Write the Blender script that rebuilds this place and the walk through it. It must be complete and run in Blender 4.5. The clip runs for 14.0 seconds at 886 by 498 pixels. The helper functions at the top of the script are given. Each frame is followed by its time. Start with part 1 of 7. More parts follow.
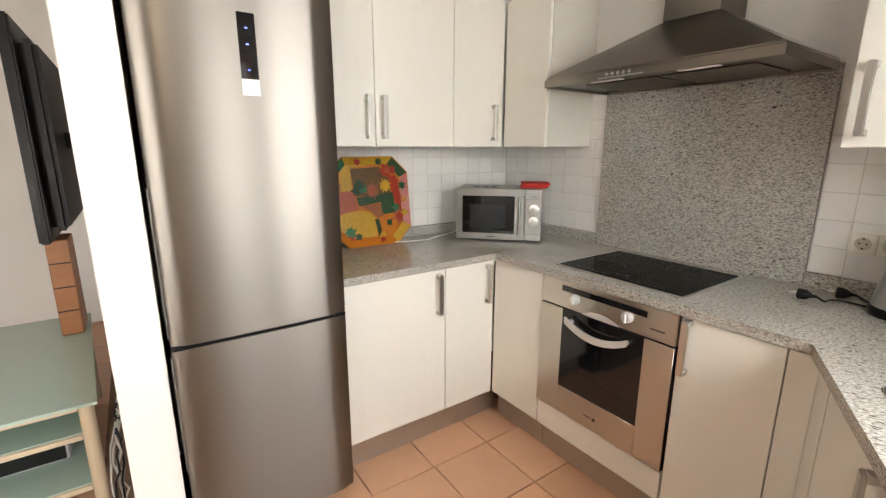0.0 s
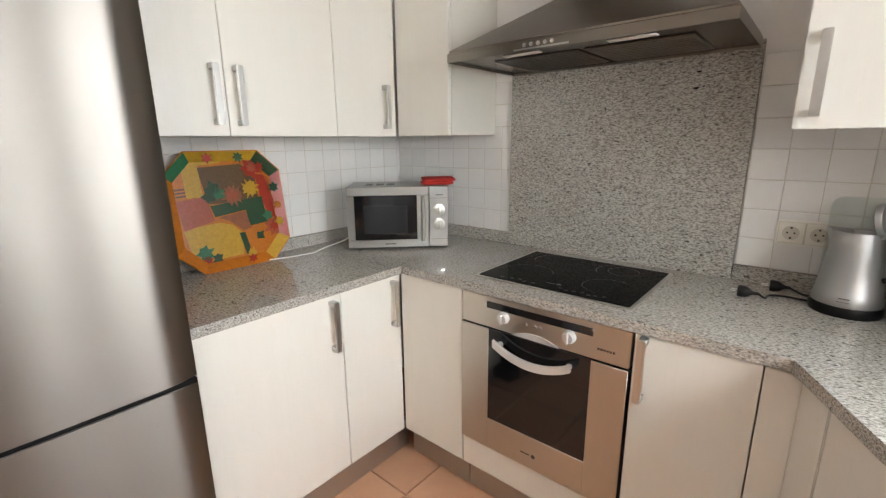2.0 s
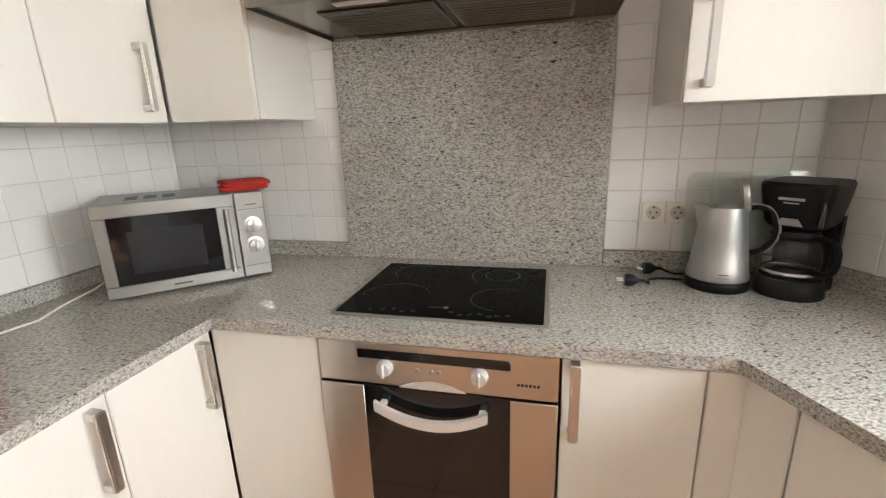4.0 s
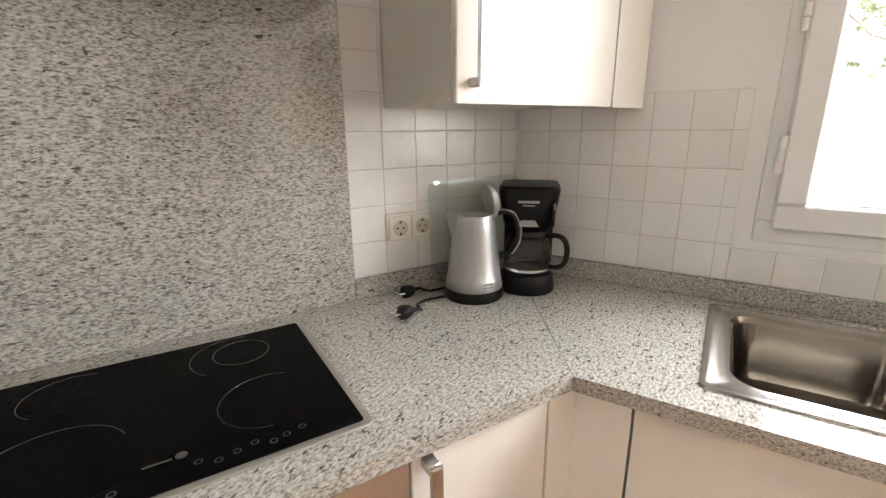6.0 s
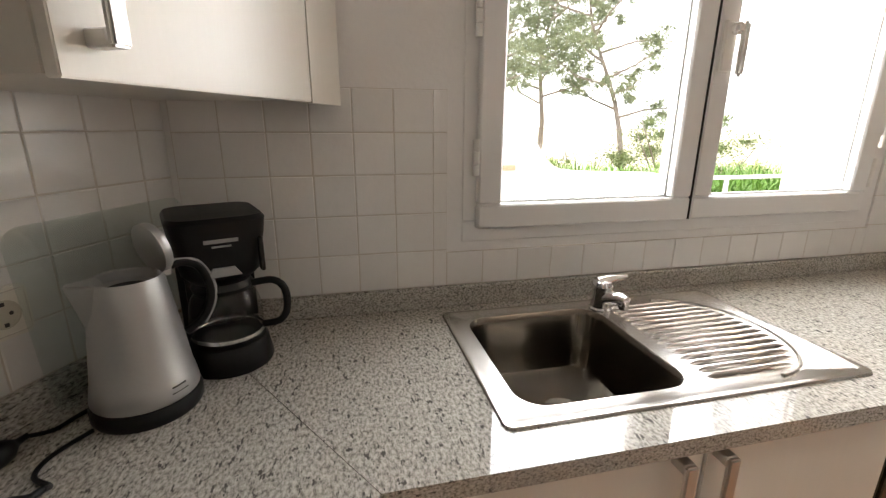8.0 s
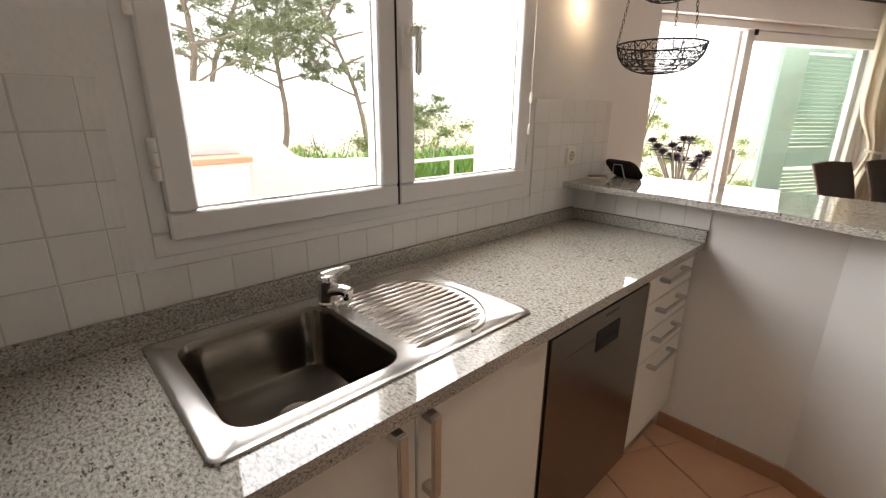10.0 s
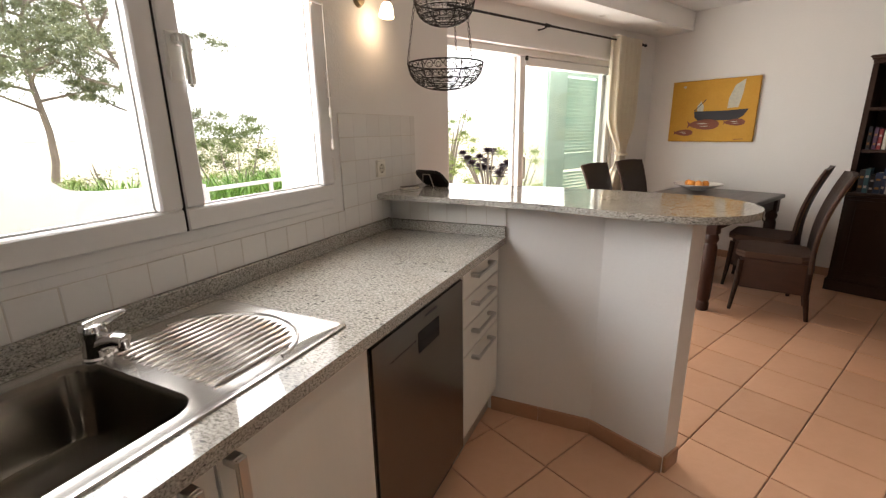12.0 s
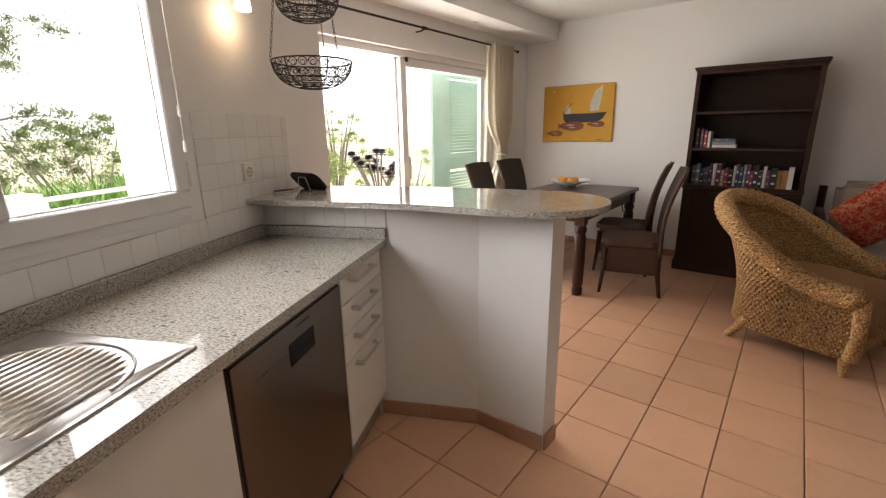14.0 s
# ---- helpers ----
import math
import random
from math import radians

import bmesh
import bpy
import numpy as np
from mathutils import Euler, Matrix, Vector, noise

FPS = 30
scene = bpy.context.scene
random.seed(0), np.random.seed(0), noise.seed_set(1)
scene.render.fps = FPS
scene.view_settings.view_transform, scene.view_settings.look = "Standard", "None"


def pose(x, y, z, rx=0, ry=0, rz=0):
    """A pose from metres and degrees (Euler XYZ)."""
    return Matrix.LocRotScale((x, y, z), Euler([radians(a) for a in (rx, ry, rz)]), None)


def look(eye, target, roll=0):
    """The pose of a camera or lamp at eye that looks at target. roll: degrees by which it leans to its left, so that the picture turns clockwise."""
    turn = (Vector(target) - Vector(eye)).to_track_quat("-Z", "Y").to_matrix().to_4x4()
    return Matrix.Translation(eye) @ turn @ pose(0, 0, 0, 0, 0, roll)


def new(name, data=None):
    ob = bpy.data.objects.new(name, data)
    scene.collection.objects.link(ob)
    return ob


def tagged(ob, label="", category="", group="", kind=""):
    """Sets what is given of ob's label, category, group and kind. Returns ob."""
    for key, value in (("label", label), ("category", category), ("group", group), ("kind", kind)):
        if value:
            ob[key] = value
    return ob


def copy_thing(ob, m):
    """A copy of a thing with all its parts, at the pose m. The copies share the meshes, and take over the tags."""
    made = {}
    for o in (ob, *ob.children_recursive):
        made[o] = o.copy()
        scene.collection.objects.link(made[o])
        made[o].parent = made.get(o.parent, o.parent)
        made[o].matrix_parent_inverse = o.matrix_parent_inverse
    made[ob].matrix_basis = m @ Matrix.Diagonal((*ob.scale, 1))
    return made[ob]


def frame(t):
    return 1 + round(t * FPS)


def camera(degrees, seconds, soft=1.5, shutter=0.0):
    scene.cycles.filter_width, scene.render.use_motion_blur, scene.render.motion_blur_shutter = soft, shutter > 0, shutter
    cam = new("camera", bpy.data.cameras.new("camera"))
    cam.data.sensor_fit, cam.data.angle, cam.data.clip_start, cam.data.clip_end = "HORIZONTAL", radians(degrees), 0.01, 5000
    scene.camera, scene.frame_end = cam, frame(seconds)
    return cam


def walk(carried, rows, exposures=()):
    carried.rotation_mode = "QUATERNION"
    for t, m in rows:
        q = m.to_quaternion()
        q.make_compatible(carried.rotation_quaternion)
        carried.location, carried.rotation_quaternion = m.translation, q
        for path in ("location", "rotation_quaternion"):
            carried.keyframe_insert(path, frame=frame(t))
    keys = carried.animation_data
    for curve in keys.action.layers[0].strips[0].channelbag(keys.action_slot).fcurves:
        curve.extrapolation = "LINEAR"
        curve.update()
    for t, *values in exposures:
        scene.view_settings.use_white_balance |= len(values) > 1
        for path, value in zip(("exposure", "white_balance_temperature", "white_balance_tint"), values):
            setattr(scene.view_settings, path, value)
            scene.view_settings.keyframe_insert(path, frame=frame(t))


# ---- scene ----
cam = camera(90.0, 14.0, 1.3)
PATH = [
    (0, (0.617, 0.879, 1.403), (-0.318, 2.591, 0.96), 0.1),
    (0.5, (0.56, 0.91, 1.402), (-0.269, 2.675, 0.955), -0.2),
    (1, (0.49, 0.954, 1.401), (-0.239, 2.76, 0.947), -0.5),
    (1.5, (0.441, 1.076, 1.388), (-0.193, 2.917, 0.928), -0.7),
    (2, (0.404, 1.231, 1.387), (-0.057, 3.119, 0.915), -0.6),
    (2.2, (0.4, 1.279, 1.383), (0.017, 3.183, 0.906), -0.6),
    (4.3, (0.195, 1.728, 1.366), (0.808, 3.553, 0.824), -1.9),
    (4.5, (0.199, 1.781, 1.367), (0.956, 3.551, 0.823), -1.8),
    (5, (0.201, 1.893, 1.362), (1.305, 3.472, 0.825), -1.5),
    (5.5, (0.192, 2.024, 1.368), (1.58, 3.361, 0.831), -1.5),
    (6, (0.188, 2.113, 1.36), (1.827, 3.131, 0.833), -0.6),
    (6.5, (0.257, 2.178, 1.355), (2.037, 2.938, 0.852), -0.4),
    (7, (0.361, 2.245, 1.361), (2.245, 2.68, 0.847), -0.6),
    (7.5, (0.433, 2.305, 1.359), (2.364, 2.323, 0.839), -0.3),
    (8, (0.477, 2.334, 1.367), (2.347, 1.877, 0.826), 0.3),
    (8.5, (0.492, 2.3, 1.385), (2.229, 1.485, 0.82), 0.4),
    (8.7, (0.493, 2.27, 1.416), (2.176, 1.384, 0.799), 1.1),
    (10.8, (0.406, 2.198, 1.373), (1.556, 0.645, 0.858), -0.9),
    (11, (0.403, 2.191, 1.371), (1.493, 0.595, 0.856), -0.7),
    (11.5, (0.39, 2.171, 1.365), (1.336, 0.486, 0.853), -0.9),
    (12, (0.375, 2.156, 1.368), (1.185, 0.401, 0.853), -1.0),
    (12.5, (0.357, 2.14, 1.367), (1.037, 0.332, 0.849), -1.0),
    (13, (0.339, 2.127, 1.367), (0.9, 0.279, 0.848), -1.0),
    (13.5, (0.312, 2.12, 1.367), (0.777, 0.245, 0.848), -1.0),
    (14, (0.294, 2.112, 1.368), (0.683, 0.22, 0.848), -0.9),
]
EXPO = [(0.0, 1.88, 6800, 10), (1.0, 1.8, 6700, 10), (2.0, 1.88, 6400, 10), (4.5, 2.17, 6500, 10), (6.0, 2.36, 6500, 10), (6.6, 2.25, 6600, 10), (7.3, 1.87, 6700, 10), (8.0, 1.4, 6800, 12),
        (8.7, 1.12, 6900, 13), (10.8, 0.9, 6950, 14), (14.0, 0.9, 6900, 14)]
walk(cam, [(t, look(eye, target, roll)) for t, eye, target, roll in PATH], EXPO)


# ---- world, sun, daylight and lamps ----
sky_world = bpy.data.worlds.new("sky")
scene.world = sky_world
sky_world.use_nodes = True
wn = sky_world.node_tree
sky_tex = wn.nodes.new("ShaderNodeTexSky")
sky_tex.sky_type = "NISHITA"
sky_tex.sun_disc = False
sky_tex.sun_elevation = radians(72.6)
sky_tex.sun_rotation = radians(115)
sky_tex.air_density = 1.0
sky_tex.dust_density = 0.5
wn.links.new(sky_tex.outputs["Color"], wn.nodes["Background"].inputs["Color"])
wn.nodes["Background"].inputs["Strength"].default_value = 0.15


def lamp(name, kind, energy, colour, m, **more):
    data = bpy.data.lights.new(name, kind)
    data.energy, data.color = energy, colour
    if kind == "AREA":
        data.shape, data.size, data.size_y = "RECTANGLE", more["size"], more["size_y"]
    elif kind == "SUN":
        data.angle = more["angle"]
    else:
        data.shadow_soft_size = more.get("radius", 0.03)
    if kind == "SPOT":
        data.spot_size, data.spot_blend = radians(more["cone"]), 0.8
    ob = new(name, data)
    ob.matrix_world = m
    return ob


TURN = -26.6
K = pose(0, 0, 0, 0, 0, TURN)


def W(u, v, z=0.0):
    """A place of the room's own grid in the world."""
    return K @ Vector((u, v, z))


lamp("sun", "SUN", 4.5, (1.0, 0.96, 0.89), look((3.4, -1.6, 12.0), (0, 0, 0)), angle=radians(0.6))
# the sky's light in the two openings
lamp("window_daylight", "AREA", 24, (0.93, 0.965, 1.0), look((1.95, 1.36, 1.68), (0.0, 1.45, 0.62)), size=1.3, size_y=0.98)
lamp("door_daylight", "AREA", 37, (1.0, 0.985, 0.96), look(W(2.36, -1.12, 1.08), W(-0.6, -1.5, 0.85)), size=2.1, size_y=1.75)
lamp("wall_bulb", "POINT", 0.33, (1.0, 0.79, 0.55), pose(1.445, 0.366, 1.81), radius=0.03)
# the two warm spotlights in the kitchen ceiling
for su, sv in ((-0.17, 1.14), (-1.13, 1.16)):
    lamp("spot_bulb", "SPOT", 7.5, (1.0, 0.88, 0.72), pose(*W(su, sv, 2.508)), radius=0.025, cone=86)


# ---- materials ----
def mat(name, base, rough=0.5, metal=0.0, var=0.06, scale=6.0, fine=60.0, bump=0.02, stretch=(1, 1, 1), island=0.0,
        coat=0.0, spec=0.5, tint=None):
    """A surface with variation at two scales; island varies alike pieces by their own random number."""
    m = bpy.data.materials.new(name)
    m.use_nodes = True
    nt = m.node_tree
    b = nt.nodes["Principled BSDF"]
    tc = nt.nodes.new("ShaderNodeTexCoord")
    mp = nt.nodes.new("ShaderNodeMapping")
    mp.inputs["Scale"].default_value = stretch
    nt.links.new(tc.outputs["Object"], mp.inputs["Vector"])
    n1 = nt.nodes.new("ShaderNodeTexNoise")
    n1.inputs["Scale"].default_value, n1.inputs["Detail"].default_value = scale, 4
    n2 = nt.nodes.new("ShaderNodeTexNoise")
    n2.inputs["Scale"].default_value, n2.inputs["Detail"].default_value = fine, 3
    for n in (n1, n2):
        nt.links.new(mp.outputs["Vector"], n.inputs["Vector"])
    mix = nt.nodes.new("ShaderNodeMixRGB")
    other = tint or tuple(c * (1 - 2.2 * var) for c in base)
    mix.inputs[1].default_value, mix.inputs[2].default_value = (*base, 1), (*other, 1)
    add = nt.nodes.new("ShaderNodeMath")
    add.operation = "MULTIPLY_ADD"
    add.inputs[1].default_value, add.inputs[2].default_value = 0.5, 0.0
    nt.links.new(n2.outputs["Fac"], add.inputs[0])
    add2 = nt.nodes.new("ShaderNodeMath")
    add2.operation = "MULTIPLY_ADD"
    add2.inputs[1].default_value = 0.6
    nt.links.new(n1.outputs["Fac"], add2.inputs[0])
    nt.links.new(add.outputs[0], add2.inputs[2])
    nt.links.new(add2.outputs[0], mix.inputs[0])
    out = mix.outputs[0]
    if island:
        info = nt.nodes.new("ShaderNodeObjectInfo")
        hsv = nt.nodes.new("ShaderNodeHueSaturation")
        mr = nt.nodes.new("ShaderNodeMapRange")
        mr.inputs[3].default_value, mr.inputs[4].default_value = 1 - island, 1 + island
        nt.links.new(info.outputs["Random"], mr.inputs[0])
        nt.links.new(mr.outputs[0], hsv.inputs["Value"])
        nt.links.new(out, hsv.inputs["Color"])
        out = hsv.outputs[0]
    nt.links.new(out, b.inputs["Base Color"])
    b.inputs["Metallic"].default_value = metal
    b.inputs["Specular IOR Level"].default_value = spec
    b.inputs["Coat Weight"].default_value = coat
    rr = nt.nodes.new("ShaderNodeMapRange")
    rr.inputs[3].default_value, rr.inputs[4].default_value = max(0.02, rough * 0.85), min(1, rough * 1.2)
    nt.links.new(n1.outputs["Fac"], rr.inputs[0])
    nt.links.new(rr.outputs[0], b.inputs["Roughness"])
    if bump:
        bp = nt.nodes.new("ShaderNodeBump")
        bp.inputs["Strength"].default_value, bp.inputs["Distance"].default_value = 0.6, bump * 0.05
        nt.links.new(n2.outputs["Fac"], bp.inputs["Height"])
        nt.links.new(bp.outputs[0], b.inputs["Normal"])
    return m


def granite_mat():
    m = bpy.data.materials.new("granite")
    m.use_nodes = True
    nt = m.node_tree
    b = nt.nodes["Principled BSDF"]
    tc = nt.nodes.new("ShaderNodeTexCoord")

    def ramp(source, stops):
        r = nt.nodes.new("ShaderNodeValToRGB")
        r.color_ramp.elements[0].position, r.color_ramp.elements[0].color = stops[0][0], (*stops[0][1], 1)
        r.color_ramp.elements[1].position, r.color_ramp.elements[1].color = stops[-1][0], (*stops[-1][1], 1)
        for p, c in stops[1:-1]:
            r.color_ramp.elements.new(p).color = (*c, 1)
        nt.links.new(source, r.inputs[0])
        return r.outputs[0]

    def noise_of(scale, detail, stretch):
        mp = nt.nodes.new("ShaderNodeMapping")
        mp.inputs["Scale"].default_value = stretch
        nt.links.new(tc.outputs["Object"], mp.inputs["Vector"])
        n = nt.nodes.new("ShaderNodeTexNoise")
        n.inputs["Scale"].default_value, n.inputs["Detail"].default_value = scale, detail
        n.inputs["Roughness"].default_value = 0.65
        nt.links.new(mp.outputs[0], n.inputs["Vector"])
        return n.outputs["Fac"]
    grain = ramp(noise_of(215, 3, (0.5, 0.85, 1.15)), [(0.34, (0.17, 0.165, 0.15)), (0.44, (0.33, 0.32, 0.295)), (0.54, (0.475, 0.46, 0.43)), (0.68, (0.62, 0.605, 0.57))])
    specks = ramp(noise_of(130, 2, (0.42, 0.9, 1.25)), [(0.325, (0, 0, 0)), (0.385, (1, 1, 1))])
    warm = ramp(noise_of(9, 4, (1, 1, 1)), [(0.3, (1, 0.985, 0.955)), (0.7, (0.9, 0.872, 0.832))])
    big = ramp(noise_of(28, 2, (1, 1.4, 1)), [(0.255, (0.0, 0.0, 0.0)), (0.275, (1, 1, 1))])

    def times(a, c):
        x = nt.nodes.new("ShaderNodeMixRGB")
        x.blend_type = "MULTIPLY"
        x.inputs[0].default_value = 1
        nt.links.new(a, x.inputs[1])
        nt.links.new(c, x.inputs[2])
        return x.outputs[0]
    dark = nt.nodes.new("ShaderNodeMixRGB")
    dark.inputs[1].default_value = (0.095, 0.09, 0.083, 1)
    nt.links.new(times(specks, big), dark.inputs[0])
    nt.links.new(times(grain, warm), dark.inputs[2])
    nt.links.new(dark.outputs[0], b.inputs["Base Color"])
    b.inputs["Roughness"].default_value = 0.035
    b.inputs["Specular IOR Level"].default_value = 0.45
    b.inputs["Coat Weight"].default_value, b.inputs["Coat Roughness"].default_value = 0.12, 0.02
    return m


def steel_mat(name, colour, rough, across=(3, 3, 260), strength=0.25, aniso=0.85):
    """Brushed steel: fine grooves along one direction spread its highlights."""
    m = bpy.data.materials.new(name)
    m.use_nodes = True
    nt = m.node_tree
    b = nt.nodes["Principled BSDF"]
    b.inputs["Base Color"].default_value = (*colour, 1)
    b.inputs["Metallic"].default_value = 1.0
    tc = nt.nodes.new("ShaderNodeTexCoord")
    mp = nt.nodes.new("ShaderNodeMapping")
    mp.inputs["Scale"].default_value = across
    nt.links.new(tc.outputs["Object"], mp.inputs["Vector"])
    n = nt.nodes.new("ShaderNodeTexNoise")
    n.inputs["Scale"].default_value, n.inputs["Detail"].default_value = 4, 5
    nt.links.new(mp.outputs[0], n.inputs["Vector"])
    bp = nt.nodes.new("ShaderNodeBump")
    bp.inputs["Strength"].default_value, bp.inputs["Distance"].default_value = strength, 0.0006
    nt.links.new(n.outputs["Fac"], bp.inputs["Height"])
    nt.links.new(bp.outputs[0], b.inputs["Normal"])
    b.inputs["Anisotropic"].default_value, b.inputs["Anisotropic Rotation"].default_value = aniso, 0.25
    tg = nt.nodes.new("ShaderNodeTangent")
    tg.direction_type = "UV_MAP"
    nt.links.new(tg.outputs[0], b.inputs["Tangent"])
    smudge = nt.nodes.new("ShaderNodeTexNoise")
    smudge.inputs["Scale"].default_value = 3.0
    nt.links.new(tc.outputs["Object"], smudge.inputs["Vector"])
    mr = nt.nodes.new("ShaderNodeMapRange")
    mr.inputs[3].default_value, mr.inputs[4].default_value = rough * 0.95, rough * 1.06
    nt.links.new(smudge.outputs["Fac"], mr.inputs[0])
    nt.links.new(mr.outputs[0], b.inputs["Roughness"])
    return m


def glass_mat(name, colour=(1, 1, 1), rough=0.0, thin=True):
    """A pane: clear straight through, with a mirror's share at the surface."""
    m = bpy.data.materials.new(name)
    m.use_nodes = True
    nt = m.node_tree
    nt.nodes.remove(nt.nodes["Principled BSDF"])
    tr = nt.nodes.new("ShaderNodeBsdfTransparent")
    tr.inputs["Color"].default_value = (*colour, 1)
    gl = nt.nodes.new("ShaderNodeBsdfGlossy")
    gl.inputs["Roughness"].default_value = rough
    lw = nt.nodes.new("ShaderNodeLayerWeight")
    lw.inputs["Blend"].default_value = 0.5
    pw = nt.nodes.new("ShaderNodeMath")
    pw.operation = "POWER"
    pw.inputs[1].default_value = 5.0
    nt.links.new(lw.outputs["Facing"], pw.inputs[0])
    fr = nt.nodes.new("ShaderNodeMath")
    fr.operation = "MULTIPLY_ADD"
    fr.inputs[1].default_value, fr.inputs[2].default_value = 0.8, 0.04
    nt.links.new(pw.outputs[0], fr.inputs[0])
    mx = nt.nodes.new("ShaderNodeMixShader")
    nt.links.new(fr.outputs[0], mx.inputs[0])
    nt.links.new(tr.outputs[0], mx.inputs[1])
    nt.links.new(gl.outputs[0], mx.inputs[2])
    nt.links.new(mx.outputs[0], nt.nodes["Material Output"].inputs["Surface"])
    return m


def glow_mat(name, colour, strength):
    m = bpy.data.materials.new(name)
    m.use_nodes = True
    b = m.node_tree.nodes["Principled BSDF"]
    b.inputs["Base Color"].default_value = (*colour, 1)
    b.inputs["Emission Color"].default_value = (*colour, 1)
    b.inputs["Emission Strength"].default_value = strength
    return m


def leaf_mat(name, base, tint):
    m = mat(name, base, 0.55, var=0.2, scale=1.5, fine=20, bump=0, tint=tint)
    m.node_tree.nodes["Principled BSDF"].inputs["Subsurface Weight"].default_value = 0.0
    return m


def ramp_mat(name, scale, stops, rough, stretch=(1, 1, 1), cells=0.0):
    """A surface whose colour runs through several tones, by noise or by irregular cells."""
    m = mat(name, (0.5, 0.5, 0.5), rough, fine=180, bump=0.06)
    nt = m.node_tree
    tc = nt.nodes.new("ShaderNodeTexCoord")
    mp = nt.nodes.new("ShaderNodeMapping")
    mp.inputs["Scale"].default_value = stretch
    nt.links.new(tc.outputs["Object"], mp.inputs["Vector"])
    n = nt.nodes.new("ShaderNodeTexNoise")
    n.inputs["Scale"].default_value, n.inputs["Detail"].default_value = scale, 3
    nt.links.new(mp.outputs[0], n.inputs["Vector"])
    source = n.outputs["Fac"]
    if cells:
        v = nt.nodes.new("ShaderNodeTexVoronoi")
        v.inputs["Scale"].default_value = cells
        nt.links.new(n.outputs["Color"], v.inputs["Vector"])
        source = v.outputs["Distance"]
    r = nt.nodes.new("ShaderNodeValToRGB")
    e = r.color_ramp.elements
    e[0].position, e[0].color = stops[0][0], (*stops[0][1], 1)
    e[1].position, e[1].color = stops[-1][0], (*stops[-1][1], 1)
    for p, c in stops[1:-1]:
        e.new(p).color = (*c, 1)
    nt.links.new(source, r.inputs[0])
    nt.links.new(r.outputs[0], nt.nodes["Principled BSDF"].inputs["Base Color"])
    return m


def cloth_mat(name, base):
    """Thin woven cloth through which some of the light passes."""
    m = mat(name, base, 0.85, var=0.04, scale=4, fine=260, bump=0.04)
    nt = m.node_tree
    tr = nt.nodes.new("ShaderNodeBsdfTranslucent")
    tr.inputs["Color"].default_value = (*base, 1)
    mx = nt.nodes.new("ShaderNodeMixShader")
    mx.inputs[0].default_value = 0.4
    nt.links.new(nt.nodes["Principled BSDF"].outputs[0], mx.inputs[1])
    nt.links.new(tr.outputs[0], mx.inputs[2])
    nt.links.new(mx.outputs[0], nt.nodes["Material Output"].inputs["Surface"])
    return m


PLASTER = mat("white_plaster", (0.80, 0.785, 0.76), 0.75, var=0.025, scale=2.0, fine=90, bump=0.03)
CEIL = mat("ceiling_paint", (0.82, 0.81, 0.79), 0.8, var=0.02, scale=2.0, fine=70, bump=0.02)
LAMINATE = mat("cream_laminate", (0.81, 0.783, 0.715), 0.34, var=0.03, scale=2.0, fine=9, bump=0.004, stretch=(14, 14, 0.8))
CARCASS = mat("cabinet_carcass", (0.74, 0.71, 0.64), 0.45, var=0.03)
TILE = mat("glazed_wall_tile", (0.80, 0.785, 0.755), 0.16, var=0.03, scale=7, fine=16, bump=0.07, island=0.035)
GROUT = mat("pale_grout", (0.66, 0.61, 0.54), 0.85, var=0.08, scale=8, fine=120)
TERRA = mat("terracotta_tile", (0.645, 0.38, 0.245), 0.36, var=0.10, scale=5, fine=34, bump=0.03, island=0.07, tint=(0.56, 0.315, 0.19))
JOINT = mat("brown_floor_joint", (0.40, 0.27, 0.195), 0.85, var=0.12, scale=9, fine=120)
SKIRT = mat("terracotta_skirting", (0.46, 0.25, 0.15), 0.45, var=0.1, scale=7, fine=40, bump=0.03, island=0.05)
GRANITE = granite_mat()
STEEL = steel_mat("brushed_steel", (0.225, 0.206, 0.184), 0.34, (3, 3, 260), 0.10, 0.98)
STEEL_H = steel_mat("brushed_steel_panel", (0.56, 0.52, 0.46), 0.30, (3, 3, 260), 0.2)
MWSTEEL = steel_mat("microwave_steel", (0.33, 0.325, 0.31), 0.45, (3, 3, 260), 0.2)
STEEL_DARK = steel_mat("dark_brushed_steel", (0.21, 0.19, 0.165), 0.22, (200, 200, 3), 0.2)
HOODSTEEL = steel_mat("hood_steel", (0.25, 0.225, 0.195), 0.30, (3, 3, 240), 0.25)
# the basin's copy of the sink steel, darkened for shade and dim reflections inside
SHADEDBASIN = steel_mat("shaded_basin_steel", (0.17, 0.15, 0.125), 0.19, (140, 4, 4), 0.1, 0.5)
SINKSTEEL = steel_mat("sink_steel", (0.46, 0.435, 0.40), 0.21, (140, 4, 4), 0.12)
CHROME = mat("chrome", (0.78, 0.78, 0.78), 0.08, 1.0, var=0.01, bump=0)
NICKEL = mat("satin_nickel", (0.62, 0.61, 0.585), 0.30, 1.0, var=0.03, bump=0.002)
ALU = mat("plinth_aluminium", (0.50, 0.46, 0.41), 0.38, 0.85, var=0.04, stretch=(1, 1, 20))
BLACK = mat("black_plastic", (0.007, 0.007, 0.0075), 0.40, spec=0.22, var=0.1, fine=200, bump=0.01)
BLACKGLOSS = mat("black_glass", (0.008, 0.008, 0.009), 0.06, var=0.05, bump=0)
CERAMIC = mat("hob_glass", (0.004, 0.0039, 0.0038), 0.03, spec=0.03, var=0.2, scale=3, fine=15, bump=0)
HOBRIM = mat("hob_rim_steel", (0.42, 0.39, 0.34), 0.55, 0.7, var=0.05, fine=120, bump=0.004)
HOBPRINT = mat("hob_print", (0.06, 0.059, 0.057), 0.35, var=0.1, bump=0)
